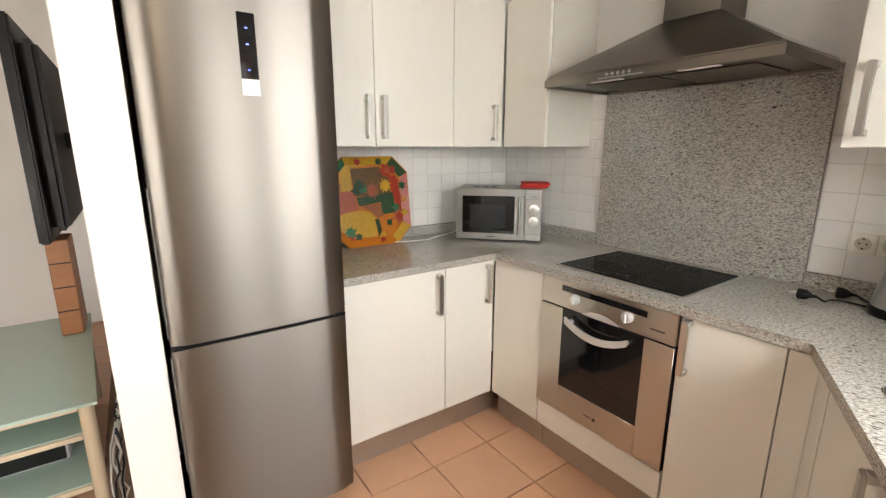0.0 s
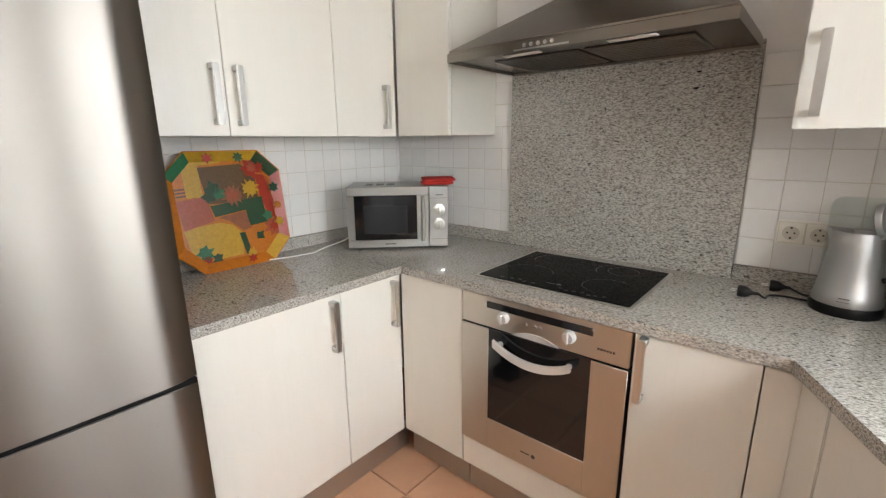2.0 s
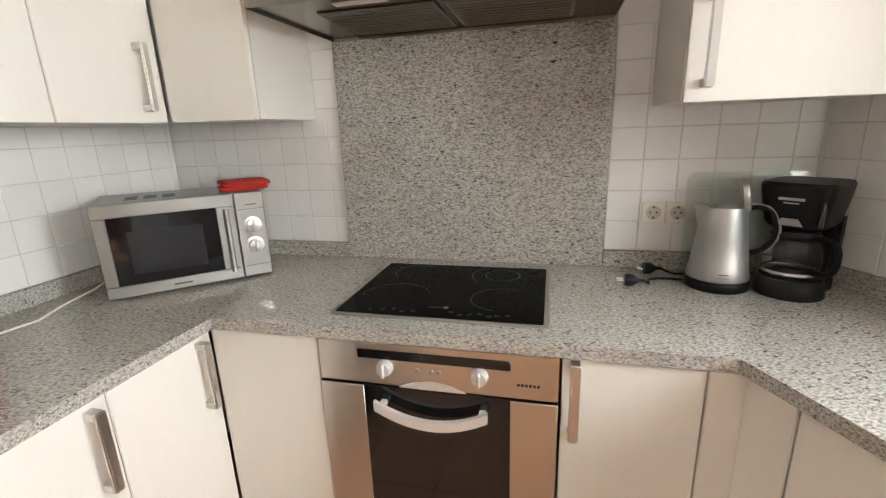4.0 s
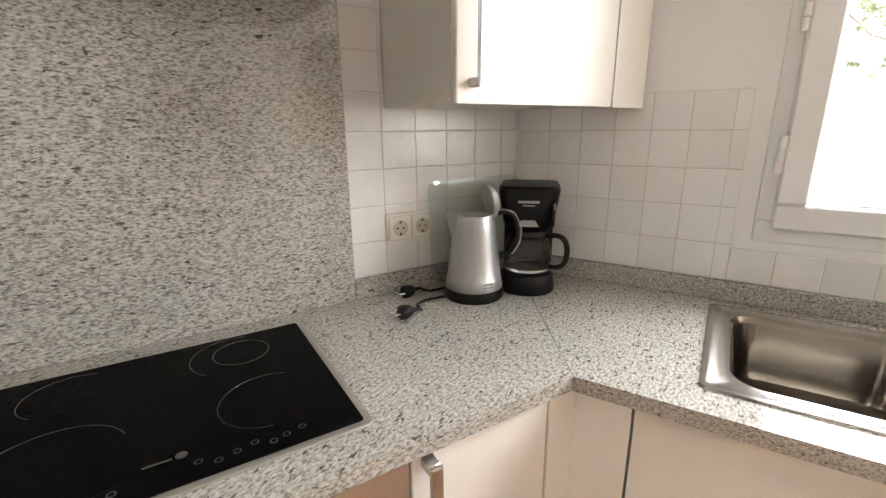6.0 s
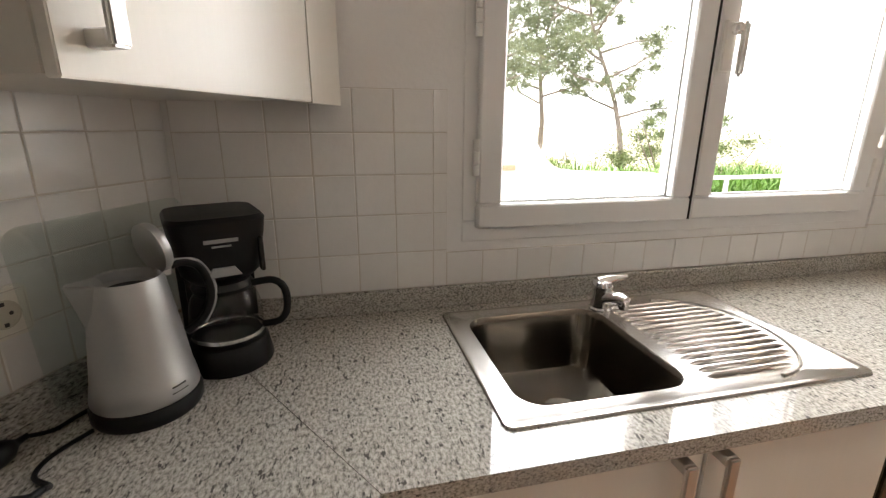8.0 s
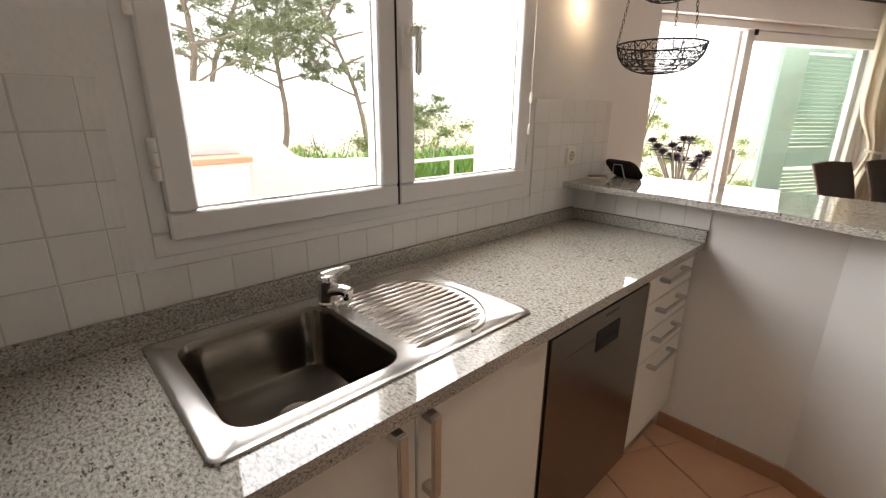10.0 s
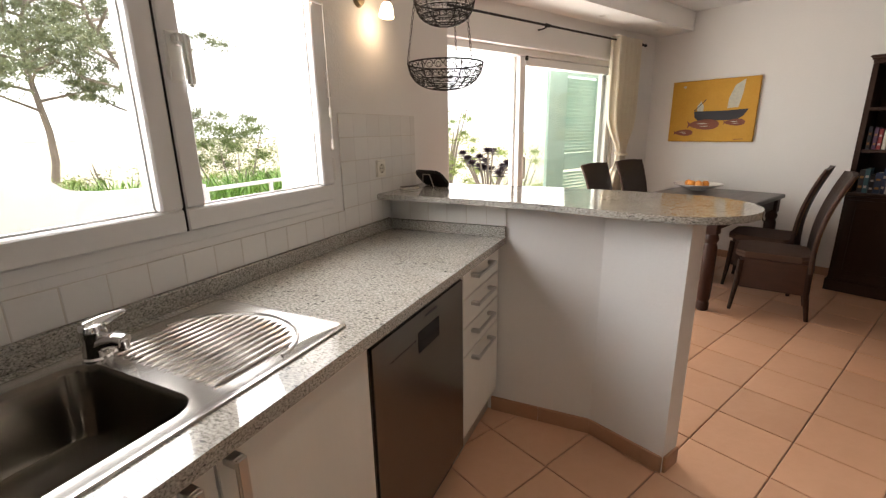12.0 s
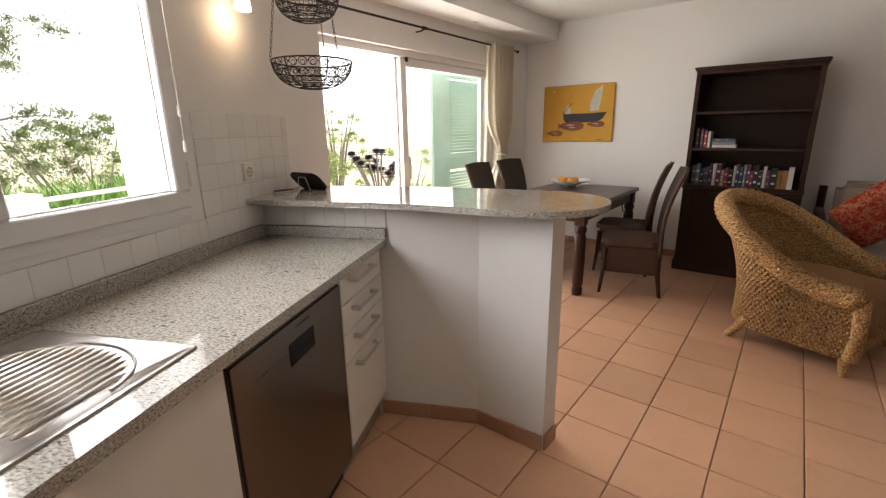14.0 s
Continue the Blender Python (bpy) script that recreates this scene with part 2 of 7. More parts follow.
RINGGREY = mat("printed_ring", (0.035, 0.034, 0.033), 0.3, var=0.1, bump=0)
SILVER = mat("silver_plastic", (0.35, 0.352, 0.355), 0.42, 0.55, var=0.04, fine=120, bump=0.004)
PALESTEEL = mat("pale_satin_steel", (0.72, 0.715, 0.70), 0.38, 0.45, var=0.03, bump=0.002)
KETTLESILVER = mat("silver_painted_plastic", (0.47, 0.468, 0.46), 0.40, 0.8, var=0.04, fine=140, bump=0.003)
WHITEPL = mat("white_plastic", (0.80, 0.78, 0.73), 0.35, var=0.02, bump=0.002)
CREAMPL = mat("cream_plastic", (0.80, 0.765, 0.68), 0.38, var=0.03, bump=0.002)
# cream plastic with the socket well's shade put into the colour
SOCKETWELL = mat("shaded_cream_plastic", (0.60, 0.56, 0.46), 0.45, var=0.05, bump=0.002)
WINDOWPAINT = mat("white_window_paint", (0.80, 0.785, 0.76), 0.32, var=0.02, scale=3, fine=40, bump=0.006)
DARKGAP = mat("dark_gap", (0.03, 0.028, 0.025), 0.7, bump=0)
GLASS = glass_mat("window_glass")
GREENGLASS = glass_mat("greenish_glass", (0.965, 0.985, 0.975))
BOARDGLASS = glass_mat("board_glass", (0.94, 0.965, 0.955), 0.02)
JUGGLASS = glass_mat("jug_glass", (0.90, 0.90, 0.90))
FROST = mat("frosted_green_glass", (0.42, 0.55, 0.48), 0.22, var=0.05, bump=0.0, coat=0.3)
DARKWOOD = mat("dark_stained_wood", (0.044, 0.018, 0.010), 0.45, spec=0.25, var=0.18, scale=3, fine=24, bump=0.015, stretch=(1.5, 8, 8))
DARKWOODV = mat("dark_stained_wood_upright", (0.040, 0.017, 0.0095), 0.48, spec=0.22, var=0.18, scale=3, fine=24, bump=0.015, stretch=(8, 8, 1.2))
TABLEWOOD = mat("table_wood", (0.060, 0.035, 0.026), 0.30, var=0.2, scale=3, fine=22, bump=0.02, stretch=(8, 1.2, 8))
REDWOOD = mat("red_brown_wood", (0.045, 0.017, 0.011), 0.42, spec=0.25, var=0.15, scale=3, fine=20, bump=0.02, stretch=(8, 8, 1.2))
ORANGEWOOD = mat("orange_wood", (0.42, 0.16, 0.05), 0.42, var=0.2, scale=4, fine=20, bump=0.02, stretch=(1, 1, 7))
SEATFAB = mat("brown_seat_cloth", (0.105, 0.06, 0.042), 0.9, var=0.1, scale=8, fine=260, bump=0.05)
RATTAN = mat("dark_rattan", (0.085, 0.034, 0.019), 0.5, var=0.3, scale=10, fine=110, bump=0.15, stretch=(1, 1, 3))
LEATHER = mat("dark_leather", (0.030, 0.017, 0.013), 0.42, spec=0.3, var=0.15, scale=6, fine=180, bump=0.03)
STITCH = mat("tan_piping", (0.34, 0.20, 0.10), 0.6, var=0.1)
WICKER = ramp_mat("water_hyacinth", 95.0, ((0.32, (0.09, 0.036, 0.011)), (0.44, (0.29, 0.145, 0.048)), (0.56, (0.48, 0.285, 0.11)), (0.72, (0.64, 0.43, 0.20))), 0.60, (1, 1, 1.4))
WICKERSHADE = mat("wicker_gap_shade", (0.035, 0.018, 0.009), 0.8, var=0.2, fine=150)
TANCLOTH = mat("tan_cloth", (0.33, 0.17, 0.075), 0.88, var=0.1, scale=5, fine=240, bump=0.05)
SOFACLOTH = mat("beige_sofa_cloth", (0.36, 0.31, 0.24), 0.9, var=0.08, scale=6, fine=260, bump=0.05)
CURTAIN = cloth_mat("cream_curtain", (0.80, 0.74, 0.62))
SHUTTER = mat("pale_green_shutter", (0.56, 0.74, 0.65), 0.45, var=0.06, scale=5, fine=60, bump=0.01)
IRON = mat("black_iron", (0.022, 0.019, 0.018), 0.5, 0.4, var=0.1, fine=150, bump=0.03)
BRASS = mat("aged_brass", (0.35, 0.27, 0.17), 0.35, 1.0, var=0.1)
PORCELAIN = mat("bowl_porcelain", (0.80, 0.78, 0.72), 0.2, var=0.03, bump=0)
ORANGE = mat("fruit_orange", (0.75, 0.27, 0.03), 0.45, var=0.08, fine=160, bump=0.03)
APPLE = mat("fruit_apple", (0.72, 0.42, 0.06), 0.35, var=0.25, scale=9, tint=(0.62, 0.12, 0.05))
REDCLOTH = mat("red_oven_cloth", (0.62, 0.03, 0.02), 0.7, var=0.15, scale=20, fine=200, bump=0.08)
WHITESTUCCO = mat("white_stucco", (0.80, 0.79, 0.76), 0.85, var=0.04, scale=3, fine=60, bump=0.08)
PAVING = mat("terrace_paving", (0.52, 0.46, 0.40), 0.8, var=0.08, scale=2, fine=30, bump=0.05)
EARTH = mat("dry_earth", (0.46, 0.41, 0.32), 0.95, var=0.2, scale=0.6, fine=9, bump=0.3, tint=(0.36, 0.34, 0.22))
BARK = mat("pine_bark", (0.33, 0.27, 0.22), 0.9, var=0.25, scale=6, fine=30, bump=0.4, stretch=(1, 1, 0.3))
PINE = leaf_mat("pine_needles", (0.23, 0.26, 0.14), (0.13, 0.16, 0.075))
SHRUB = leaf_mat("shrub_leaves", (0.33, 0.39, 0.11), (0.20, 0.27, 0.07))
BUSH = leaf_mat("olive_bush_leaves", (0.19, 0.24, 0.065), (0.09, 0.13, 0.035))
STRAP = leaf_mat("strap_leaves", (0.17, 0.33, 0.035), (0.08, 0.19, 0.025))
AEON = leaf_mat("purple_rosette_leaves", (0.045, 0.02, 0.03), (0.02, 0.012, 0.016))
PAINTGOLD = mat("ochre_paint", (0.66, 0.36, 0.035), 0.65, var=0.14, scale=9, fine=60, bump=0.05, tint=(0.50, 0.24, 0.02))
PAINTDARK = mat("dark_paint", (0.045, 0.045, 0.055), 0.65, var=0.2)
PAINTRED = mat("red_brown_paint", (0.16, 0.04, 0.02), 0.65, var=0.25, scale=30, tint=(0.26, 0.09, 0.05))
PAINTPALE = mat("pale_paint", (0.66, 0.62, 0.47), 0.65, var=0.25, scale=30, tint=(0.35, 0.36, 0.33))
ORANGEBLIND = mat("orange_blind", (0.70, 0.20, 0.07), 0.6, var=0.1, scale=8)
SCREEN = mat("dark_screen", (0.02, 0.022, 0.025), 0.12, var=0.1, bump=0)
CABLEW = mat("grey_cable", (0.42, 0.41, 0.39), 0.5, bump=0)
BULB = glow_mat("lit_frosted_bulb", (1.0, 0.78, 0.5), 5.0)
SKYGLOW = glow_mat("glowing_sky", (0.97, 0.985, 1.0), 0.8)
SPOTGLOW = glow_mat("lit_spotlight", (1.0, 0.72, 0.42), 6.0)
DISPLAYBLUE = glow_mat("blue_display", (0.12, 0.2, 1.0), 0.7)
INCLUSION = mat("dark_mineral", (0.03, 0.028, 0.03), 0.12, var=0.2, fine=200, bump=0)
INK = mat("dark_print", (0.05, 0.045, 0.04), 0.5, bump=0)
PALEINK = mat("pale_print", (0.34, 0.34, 0.34), 0.5, bump=0)


def plain(name, colour, rough=0.55):
    return mat(name, colour, rough, var=0.1, scale=10, fine=80, bump=0.01)


# ---- building blocks ----
def B():
    return bmesh.new()


def box(bm, x0, x1, y0, y1, z0, z1, bevel=0.0, seg=1, m=None):
    vs = [bm.verts.new((x, y, z)) for x in (x0, x1) for y in (y0, y1) for z in (z0, z1)]
    if m is not None:
        for v in vs:
            v.co = m @ v.co
    fs = [bm.faces.new([vs[i] for i in f]) for f in ((0, 1, 3, 2), (4, 6, 7, 5), (0, 4, 5, 1), (2, 3, 7, 6), (0, 2, 6, 4), (1, 5, 7, 3))]
    if bevel:
        es = list({e for f in fs for e in f.edges})
        bmesh.ops.bevel(bm, geom=es, offset=bevel, segments=seg, affect="EDGES", clamp_overlap=True)
    return bm


def prism(bm, poly, z0, z1, bevel=0.0, seg=2, m=None):
    lo = [bm.verts.new((x, y, z0)) for x, y in poly]
    hi = [bm.verts.new((x, y, z1)) for x, y in poly]
    if m is not None:
        for v in lo + hi:
            v.co = m @ v.co
    n = len(poly)
    top, bot = bm.faces.new(hi), bm.faces.new(lo[::-1])
    for i in range(n):
        bm.faces.new((lo[i], lo[(i + 1) % n], hi[(i + 1) % n], hi[i]))
    if bevel:
        bmesh.ops.bevel(bm, geom=list(top.edges) + list(bot.edges), offset=bevel, segments=seg, affect="EDGES", clamp_overlap=True)
    return bm


def lathe(bm, prof, n=24, m=None, closed=False):
    rings = []
    for r, z in prof:
        ring = []
        for i in range(n):
            a = 2 * math.pi * i / n
            co = Vector((r * math.cos(a), r * math.sin(a), z))
            ring.append(bm.verts.new(m @ co if m is not None else co))
        rings.append(ring)
    for a, b in zip(rings, rings[1:]):
        for i in range(n):
            bm.faces.new((a[i], a[(i + 1) % n], b[(i + 1) % n], b[i]))
    if prof[0][0] > 1e-5 and not closed:
        bm.faces.new(rings[0][::-1])
    if prof[-1][0] > 1e-5 and not closed:
        bm.faces.new(rings[-1])
    return bm


def tube(bm, pts, r, n=8, caps=True, m=None):
    """A round bar along points; r is one radius or one for each point."""
    pts = [Vector(p) for p in pts]
    rs = r if isinstance(r, (list, tuple)) else [r] * len(pts)
    up = Vector((0, 0, 1))
    rings, last = [], None
    for i, p in enumerate(pts):
        d = (pts[min(i + 1, len(pts) - 1)] - pts[max(i - 1, 0)]).normalized()
        if last is None:
            side = d.cross(up)
            if side.length < 0.05:
                side = d.cross(Vector((1, 0, 0)))
        else:
            side = last - d * last.dot(d)
        side.normalize()
        last = side
        other = d.cross(side)
        ring = []
        for k in range(n):
            a = 2 * math.pi * k / n
            co = p + rs[i] * (math.cos(a) * side + math.sin(a) * other)
            ring.append(bm.verts.new(m @ co if m is not None else co))
        rings.append(ring)
    for a, b in zip(rings, rings[1:]):
        for k in range(n):
            bm.faces.new((a[k], a[(k + 1) % n], b[(k + 1) % n], b[k]))
    if caps:
        bm.faces.new(rings[0][::-1])
        bm.faces.new(rings[-1])
    return bm


def eased(pts, n=6):
    """Points along a smooth curve through the given ones."""
    ps = [Vector(p) for p in pts]
    out = []
    for i in range(len(ps) - 1):
        a, b, c, d = ps[max(i - 1, 0)], ps[i], ps[i + 1], ps[min(i + 2, len(ps) - 1)]
        for k in range(n):
            t = k / n
            out.append(0.5 * (2 * b + (c - a) * t + (2 * a - 5 * b + 4 * c - d) * t * t + (3 * b - a - 3 * c + d) * t ** 3))
    return out + [ps[-1]]


def rounded(x0, x1, y0, y1, r, n=6):
    """Corner points of a rectangle with round corners, anticlockwise."""
    out = []
    for cx, cy, a0 in ((x1 - r, y1 - r, 0), (x0 + r, y1 - r, 90), (x0 + r, y0 + r, 180), (x1 - r, y0 + r, 270)):
        for i in range(n + 1):
            a = radians(a0 + 90 * i / n)
            out.append((cx + r * math.cos(a), cy + r * math.sin(a)))
    return out


def lay_flat(me):
    """A map that runs level along upright faces, so that the brushing lies level."""
    uv = me.uv_layers.new(name="brushing")
    for p in me.polygons:
        n = p.normal
        h = Vector((-n.y, n.x, 0)).normalized() if abs(n.z) < 0.7 else None
        for i in p.loop_indices:
            co = me.vertices[me.loops[i].vertex_index].co
            uv.data[i].uv = (co.dot(h), co.z) if h else (co.y, co.x)


def finish(name, bm, material, smooth=True):
    me = bpy.data.meshes.new(name)
    bmesh.ops.recalc_face_normals(bm, faces=bm.faces)
    bm.to_mesh(me)
    bm.free()
    me.materials.append(material)
    if "steel" in material.name:
        lay_flat(me)
    if smooth:
        me.set_sharp_from_angle(angle=radians(38))
        for p in me.polygons:
            p.use_smooth = True
    return me


def part(name, bm, material, parent, label="", smooth=True):
    ob = new(name, finish(name, bm, material, smooth))
    ob.parent = parent
    if label:
        ob["label"] = label
    return ob


def thing(name, m, label, category, group="", kind=""):
    ob = new(name)
    ob.empty_display_size = 0.1
    ob.matrix_world = m
    return tagged(ob, label, category, group, kind)


def solid(name, bm, material, m, label, category, kind="", group="", smooth=True):
    ob = new(name, finish(name, bm, material, smooth))
    ob.matrix_world = m
    return tagged(ob, label, category, group, kind)


def grid_sheet(bm, f, nu, nv, closed_u=False, m=None):
    """A sheet of quads over f(s, t) with s and t from 0 to 1."""
    vs = [[bm.verts.new(m @ Vector(f(i / nu, j / nv)) if m is not None else Vector(f(i / nu, j / nv))) for j in range(nv + 1)] for i in range(nu if closed_u else nu + 1)]
    for i in range(nu):
        a, b = vs[i], vs[(i + 1) % len(vs)]
        for j in range(nv):
            bm.faces.new((a[j], b[j], b[j + 1], a[j + 1]))
    return bm


# ---- the large structure ----
WX = 1.54        # inner face of the window wall
HV = 3.10        # inner face of the hob wall, on the room's grid
FU = -2.05       # inner face of the wall behind the refrigerator
DU = 2.05        # inner face of the wall with the sliding door
PV = -3.15       # inner face of the wall with the painting
WU = -4.30       # far end of the living room
CZ = 2.52        # ceiling
I4 = Matrix.Identity(4)
# the window wall and all that stands along it are turned half a degree from the world's axes
Q = pose(1.535, 0.95, 0, 0, 0, -0.6) @ pose(-1.535, -0.95, 0)

bm = B()
box(bm, WU - 0.2, DU + 0.25, PV - 0.2, HV + 0.25, -0.16, -0.012)
floor = solid("floor", bm, JOINT, K, "terracotta tiled floor with dark joints", "floor", "structure", smooth=False)

bm = B()
prism(bm, [(WU - 0.2, PV - 0.2), (DU + 0.3, PV - 0.2), (DU + 0.3, 0.6), (0.62, HV + 0.25), (WU - 0.2, HV + 0.25)], CZ, CZ + 0.22, m=I4)
solid("ceiling", bm, CEIL, K, "plain white painted ceiling", "ceiling", "structure", smooth=False)
bm = B()
prism(bm, [(1.66, PV), (DU, PV), (DU, 0.05), (1.66, 0.24)], 2.335, CZ)
soffit = solid("ceiling_soffit", bm, CEIL, K, "white boxed-in soffit above the sliding door", "soffit", "structure", smooth=False)
for u, v in ((-0.17, 1.14), (-1.13, 1.16)):
    sp = thing("ceiling_spotlight", K, "small recessed ceiling spotlight, switched on", "spotlight", "kitchen spotlights")
    bm = B()
    lathe(bm, [(0.030, CZ - 0.0005), (0.043, CZ - 0.0005), (0.046, CZ - 0.004), (0.040, CZ - 0.007), (0.030, CZ - 0.003)], 24, pose(u, v, 0), closed=True)
    part("rim", bm, WHITEPL, sp)
    bm = B()
    lathe(bm, [(0.0, CZ - 0.002), (0.031, CZ - 0.0015)], 24, pose(u, v, 0), closed=True)
    part("lit_face", bm, SPOTGLOW, sp, "glowing warm lamp face")
for v in (-2.75, -1.75, -0.75):
    bm = B()
    lathe(bm, [(0.026, 2.3345), (0.04, 2.3345), (0.043, 2.331), (0.043, 2.329), (0.036, 2.327), (0.026, 2.330)], 20, pose(1.85, v, 0), closed=True)
    sp = thing("ceiling_spotlight", K, "small recessed white ceiling spotlight, switched off", "spotlight", "soffit spotlights")
    part("rim", bm, WHITEPL, sp)
    bm = B()
    lathe(bm, [(0.0, 2.331), (0.027, 2.3325)], 20, pose(1.85, v, 0), closed=True)
    part("lamp_face", bm, NICKEL, sp)

# window wall, in the world's own axes
WY0, WY1, WZ0, WZ1 = 0.70, 2.02, 1.075, 2.10
bm = B()
box(bm, WX, WX + 0.27, WY1, 3.05, -0.1, CZ)
box(bm, WX, WX + 0.27, -0.448, WY0, -0.1, CZ)
box(bm, WX, WX + 0.27, WY0, WY1, -0.1, WZ0)
box(bm, WX, WX + 0.27, WY0, WY1, WZ1, CZ)
wall_window = solid("wall_east", bm, PLASTER, Q, "white plastered wall with the kitchen window", "wall", "structure", smooth=False)
bm = B()
prism(bm, [(1.578, 0.289), (DU, 0.05), (DU + 0.25, 0.05), (DU + 0.25, 0.55), (1.75, 0.62)], -0.1, CZ)
solid("wall_return", bm, PLASTER, K, "white plastered wall between window and sliding door", "wall", "structure", smooth=False)
bm = B()
box(bm, FU - 0.2, 0.62, HV, HV + 0.25, -0.1, CZ)
wall_hob = solid("wall_north", bm, PLASTER, K, "white plastered kitchen wall behind the hob", "wall", "structure", smooth=False)
bm = B()
box(bm, FU - 0.2, FU, 1.075, HV, -0.1, CZ)
wall_fridge = solid("wall_west", bm, PLASTER, K, "white plastered kitchen wall behind the refrigerator", "wall", "structure", smooth=False)
bm = B()
box(bm, WU, -1.30, 0.948, 1.075, -0.1, CZ, 0.006, 2)
wall_partition = solid("wall_partition", bm, PLASTER, K, "white plastered partition beside the refrigerator", "wall", "structure")
bm = B()
box(bm, WU - 0.2, DU + 0.25, PV - 0.2, PV, -0.1, CZ)
solid("wall_south", bm, PLASTER, K, "plain white wall of the dining area", "wall", "structure", smooth=False)
bm = B()
box(bm, WU - 0.2, WU, PV, 1.075, -0.1, CZ)
solid("wall_living", bm, PLASTER, K, "plain white wall at the end of the living room", "wall", "structure", smooth=False)
DV0, DV1, DZ = -2.50, 0.03, 2.035
bm = B()
box(bm, DU, DU + 0.25, PV, DV0, -0.1, CZ)
box(bm, DU, DU + 0.25, DV0, 0.05, DZ, CZ)
box(bm, DU, DU + 0.25, DV1, 0.05, -0.1, DZ)
solid("wall_door", bm, PLASTER, K, "white plastered wall with the sliding terrace door", "wall", "structure", smooth=False)

# low wall under the breakfast bar: straight, then turned towards the room
FRONT = [(1.54, 0.270), (0.515, 0.270), (0.214, 0.412)]
BACK = [(0.162, 0.317), (0.49, 0.160), (1.54, 0.160)]
bm = B()
prism(bm, FRONT + BACK, -0.01, 1.052)
solid("wall_peninsula", bm, PLASTER, I4, "white plastered low wall under the breakfast bar", "wall", "structure", smooth=False)


def skirting(run, height=0.075, thick=0.012, lead=0.31, m=I4):
    """Skirting tiles along a wall's foot, to the left of the run's direction."""
    top = thing("baseboard", m, "terracotta skirting tiles along the wall's foot", "baseboard", kind="structure")
    for (x0, y0), (x1, y1) in zip(run, run[1:]):
        a, b = Vector((x0, y0, 0)), Vector((x1, y1, 0))
        d = b - a
        n = max(1, round(d.length / lead))
        step = d.length / n
        turn = Matrix.Translation(a) @ Matrix.Rotation(math.atan2(d.y, d.x), 4, "Z")
        for i in range(n):
            bm = B()
            box(bm, i * step + 0.0008, (i + 1) * step - 0.0008, 0, thick, 0, height, 0.003, 1, turn)
            part("skirting_tile", bm, SKIRT, top, smooth=False)


skirting([(0.162, 0.317), (0.214, 0.412), (0.515, 0.270), (0.99, 0.270)])
skirting([(DU, PV), (WU, PV)][::-1], m=K)

# ---- kitchen window ----
win = thing("window_1", Q, "white painted double window with two glazed casements", "window", kind="structure")


def frame_bm(y0, y1, z0, z1, w, x0, x1, bevel=0.004):
    bm = B()
    box(bm, x0, x1, y0, y1, z0, z0 + w, bevel)
    box(bm, x0, x1, y0, y1, z1 - w, z1, bevel)
    box(bm, x0, x1, y0, y0 + w, z0 + w, z1 - w, bevel)
    box(bm, x0, x1, y1 - w, y1, z0 + w, z1 - w, bevel)
    return bm


part("window_frame", frame_bm(WY0 - 0.004, WY1 + 0.004, WZ0 - 0.004, WZ1, 0.055, WX - 0.003, WX + 0.06), WINDOWPAINT, win)
for y0, y1 in ((1.357, 1.988), (0.712, 1.353)):
    sash = part("casement", frame_bm(y0, y1, 1.108, 2.05, 0.064, WX - 0.024, WX + 0.046, 0.006), WINDOWPAINT, win)
    bm = B()
    box(bm, WX + 0.012, WX + 0.018, y0 + 0.058, y1 - 0.058, 1.166, 1.992)
    pane = part("pane", bm, GLASS, sash, smooth=False)
    pane.visible_shadow = False
    bm = B()
    for a, b in ((y0 + 0.060, y0 + 0.068), (y1 - 0.068, y1 - 0.060)):
        box(bm, WX + 0.004, WX + 0.011, a, b, 1.17, 1.988)
    box(bm, WX + 0.004, WX + 0.011, y0 + 0.068, y1 - 0.068, 1.17, 1.178)
    part("glazing_bead", bm, WINDOWPAINT, sash)
# near-black strip filling the casements' gap, in place of its shade
bm = B()
box(bm, WX - 0.0225, WX + 0.002, 1.3535, 1.3565, 1.11, 2.048)
part("sash_gap", bm, DARKGAP, win)
bm = B()
box(bm, WX - 0.036, WX - 0.023, 1.304, 1.346, 1.50, 1.63, 0.006, 3)
handle = part("window_handle", bm, WHITEPL, win, "white lever window handle")
bm = B()
box(bm, WX - 0.062, WX - 0.044, 1.288, 1.311, 1.490, 1.622, 0.007, 2)
box(bm, WX - 0.058, WX - 0.030, 1.300, 1.328, 1.592, 1.620, 0.007, 2)
part("lever", bm, WHITEPL, handle)
for z in (1.245, 1.56):
    bm = B()
    for k in range(3):
        lathe(bm, [(0.0085, z + k * 0.03), (0.0085, z + 0.028 + k * 0.03)], 10, pose(WX - 0.020, 1.994, 0))
    part("hinge", bm, WHITEPL, win)
    bm = B()
    for k in range(3):
        lathe(bm, [(0.0085, z - 0.06 + k * 0.03), (0.0085, z - 0.032 + k * 0.03)], 10, pose(WX - 0.020, 0.706, 0))
    part("hinge", bm, WHITEPL, win)
bm = B()
box(bm, WX + 0.06, WX + 0.30, WY0, WY1, WZ0 - 0.03, WZ0 - 0.002, 0.003)
part("window_sill", bm, WHITESTUCCO, win)

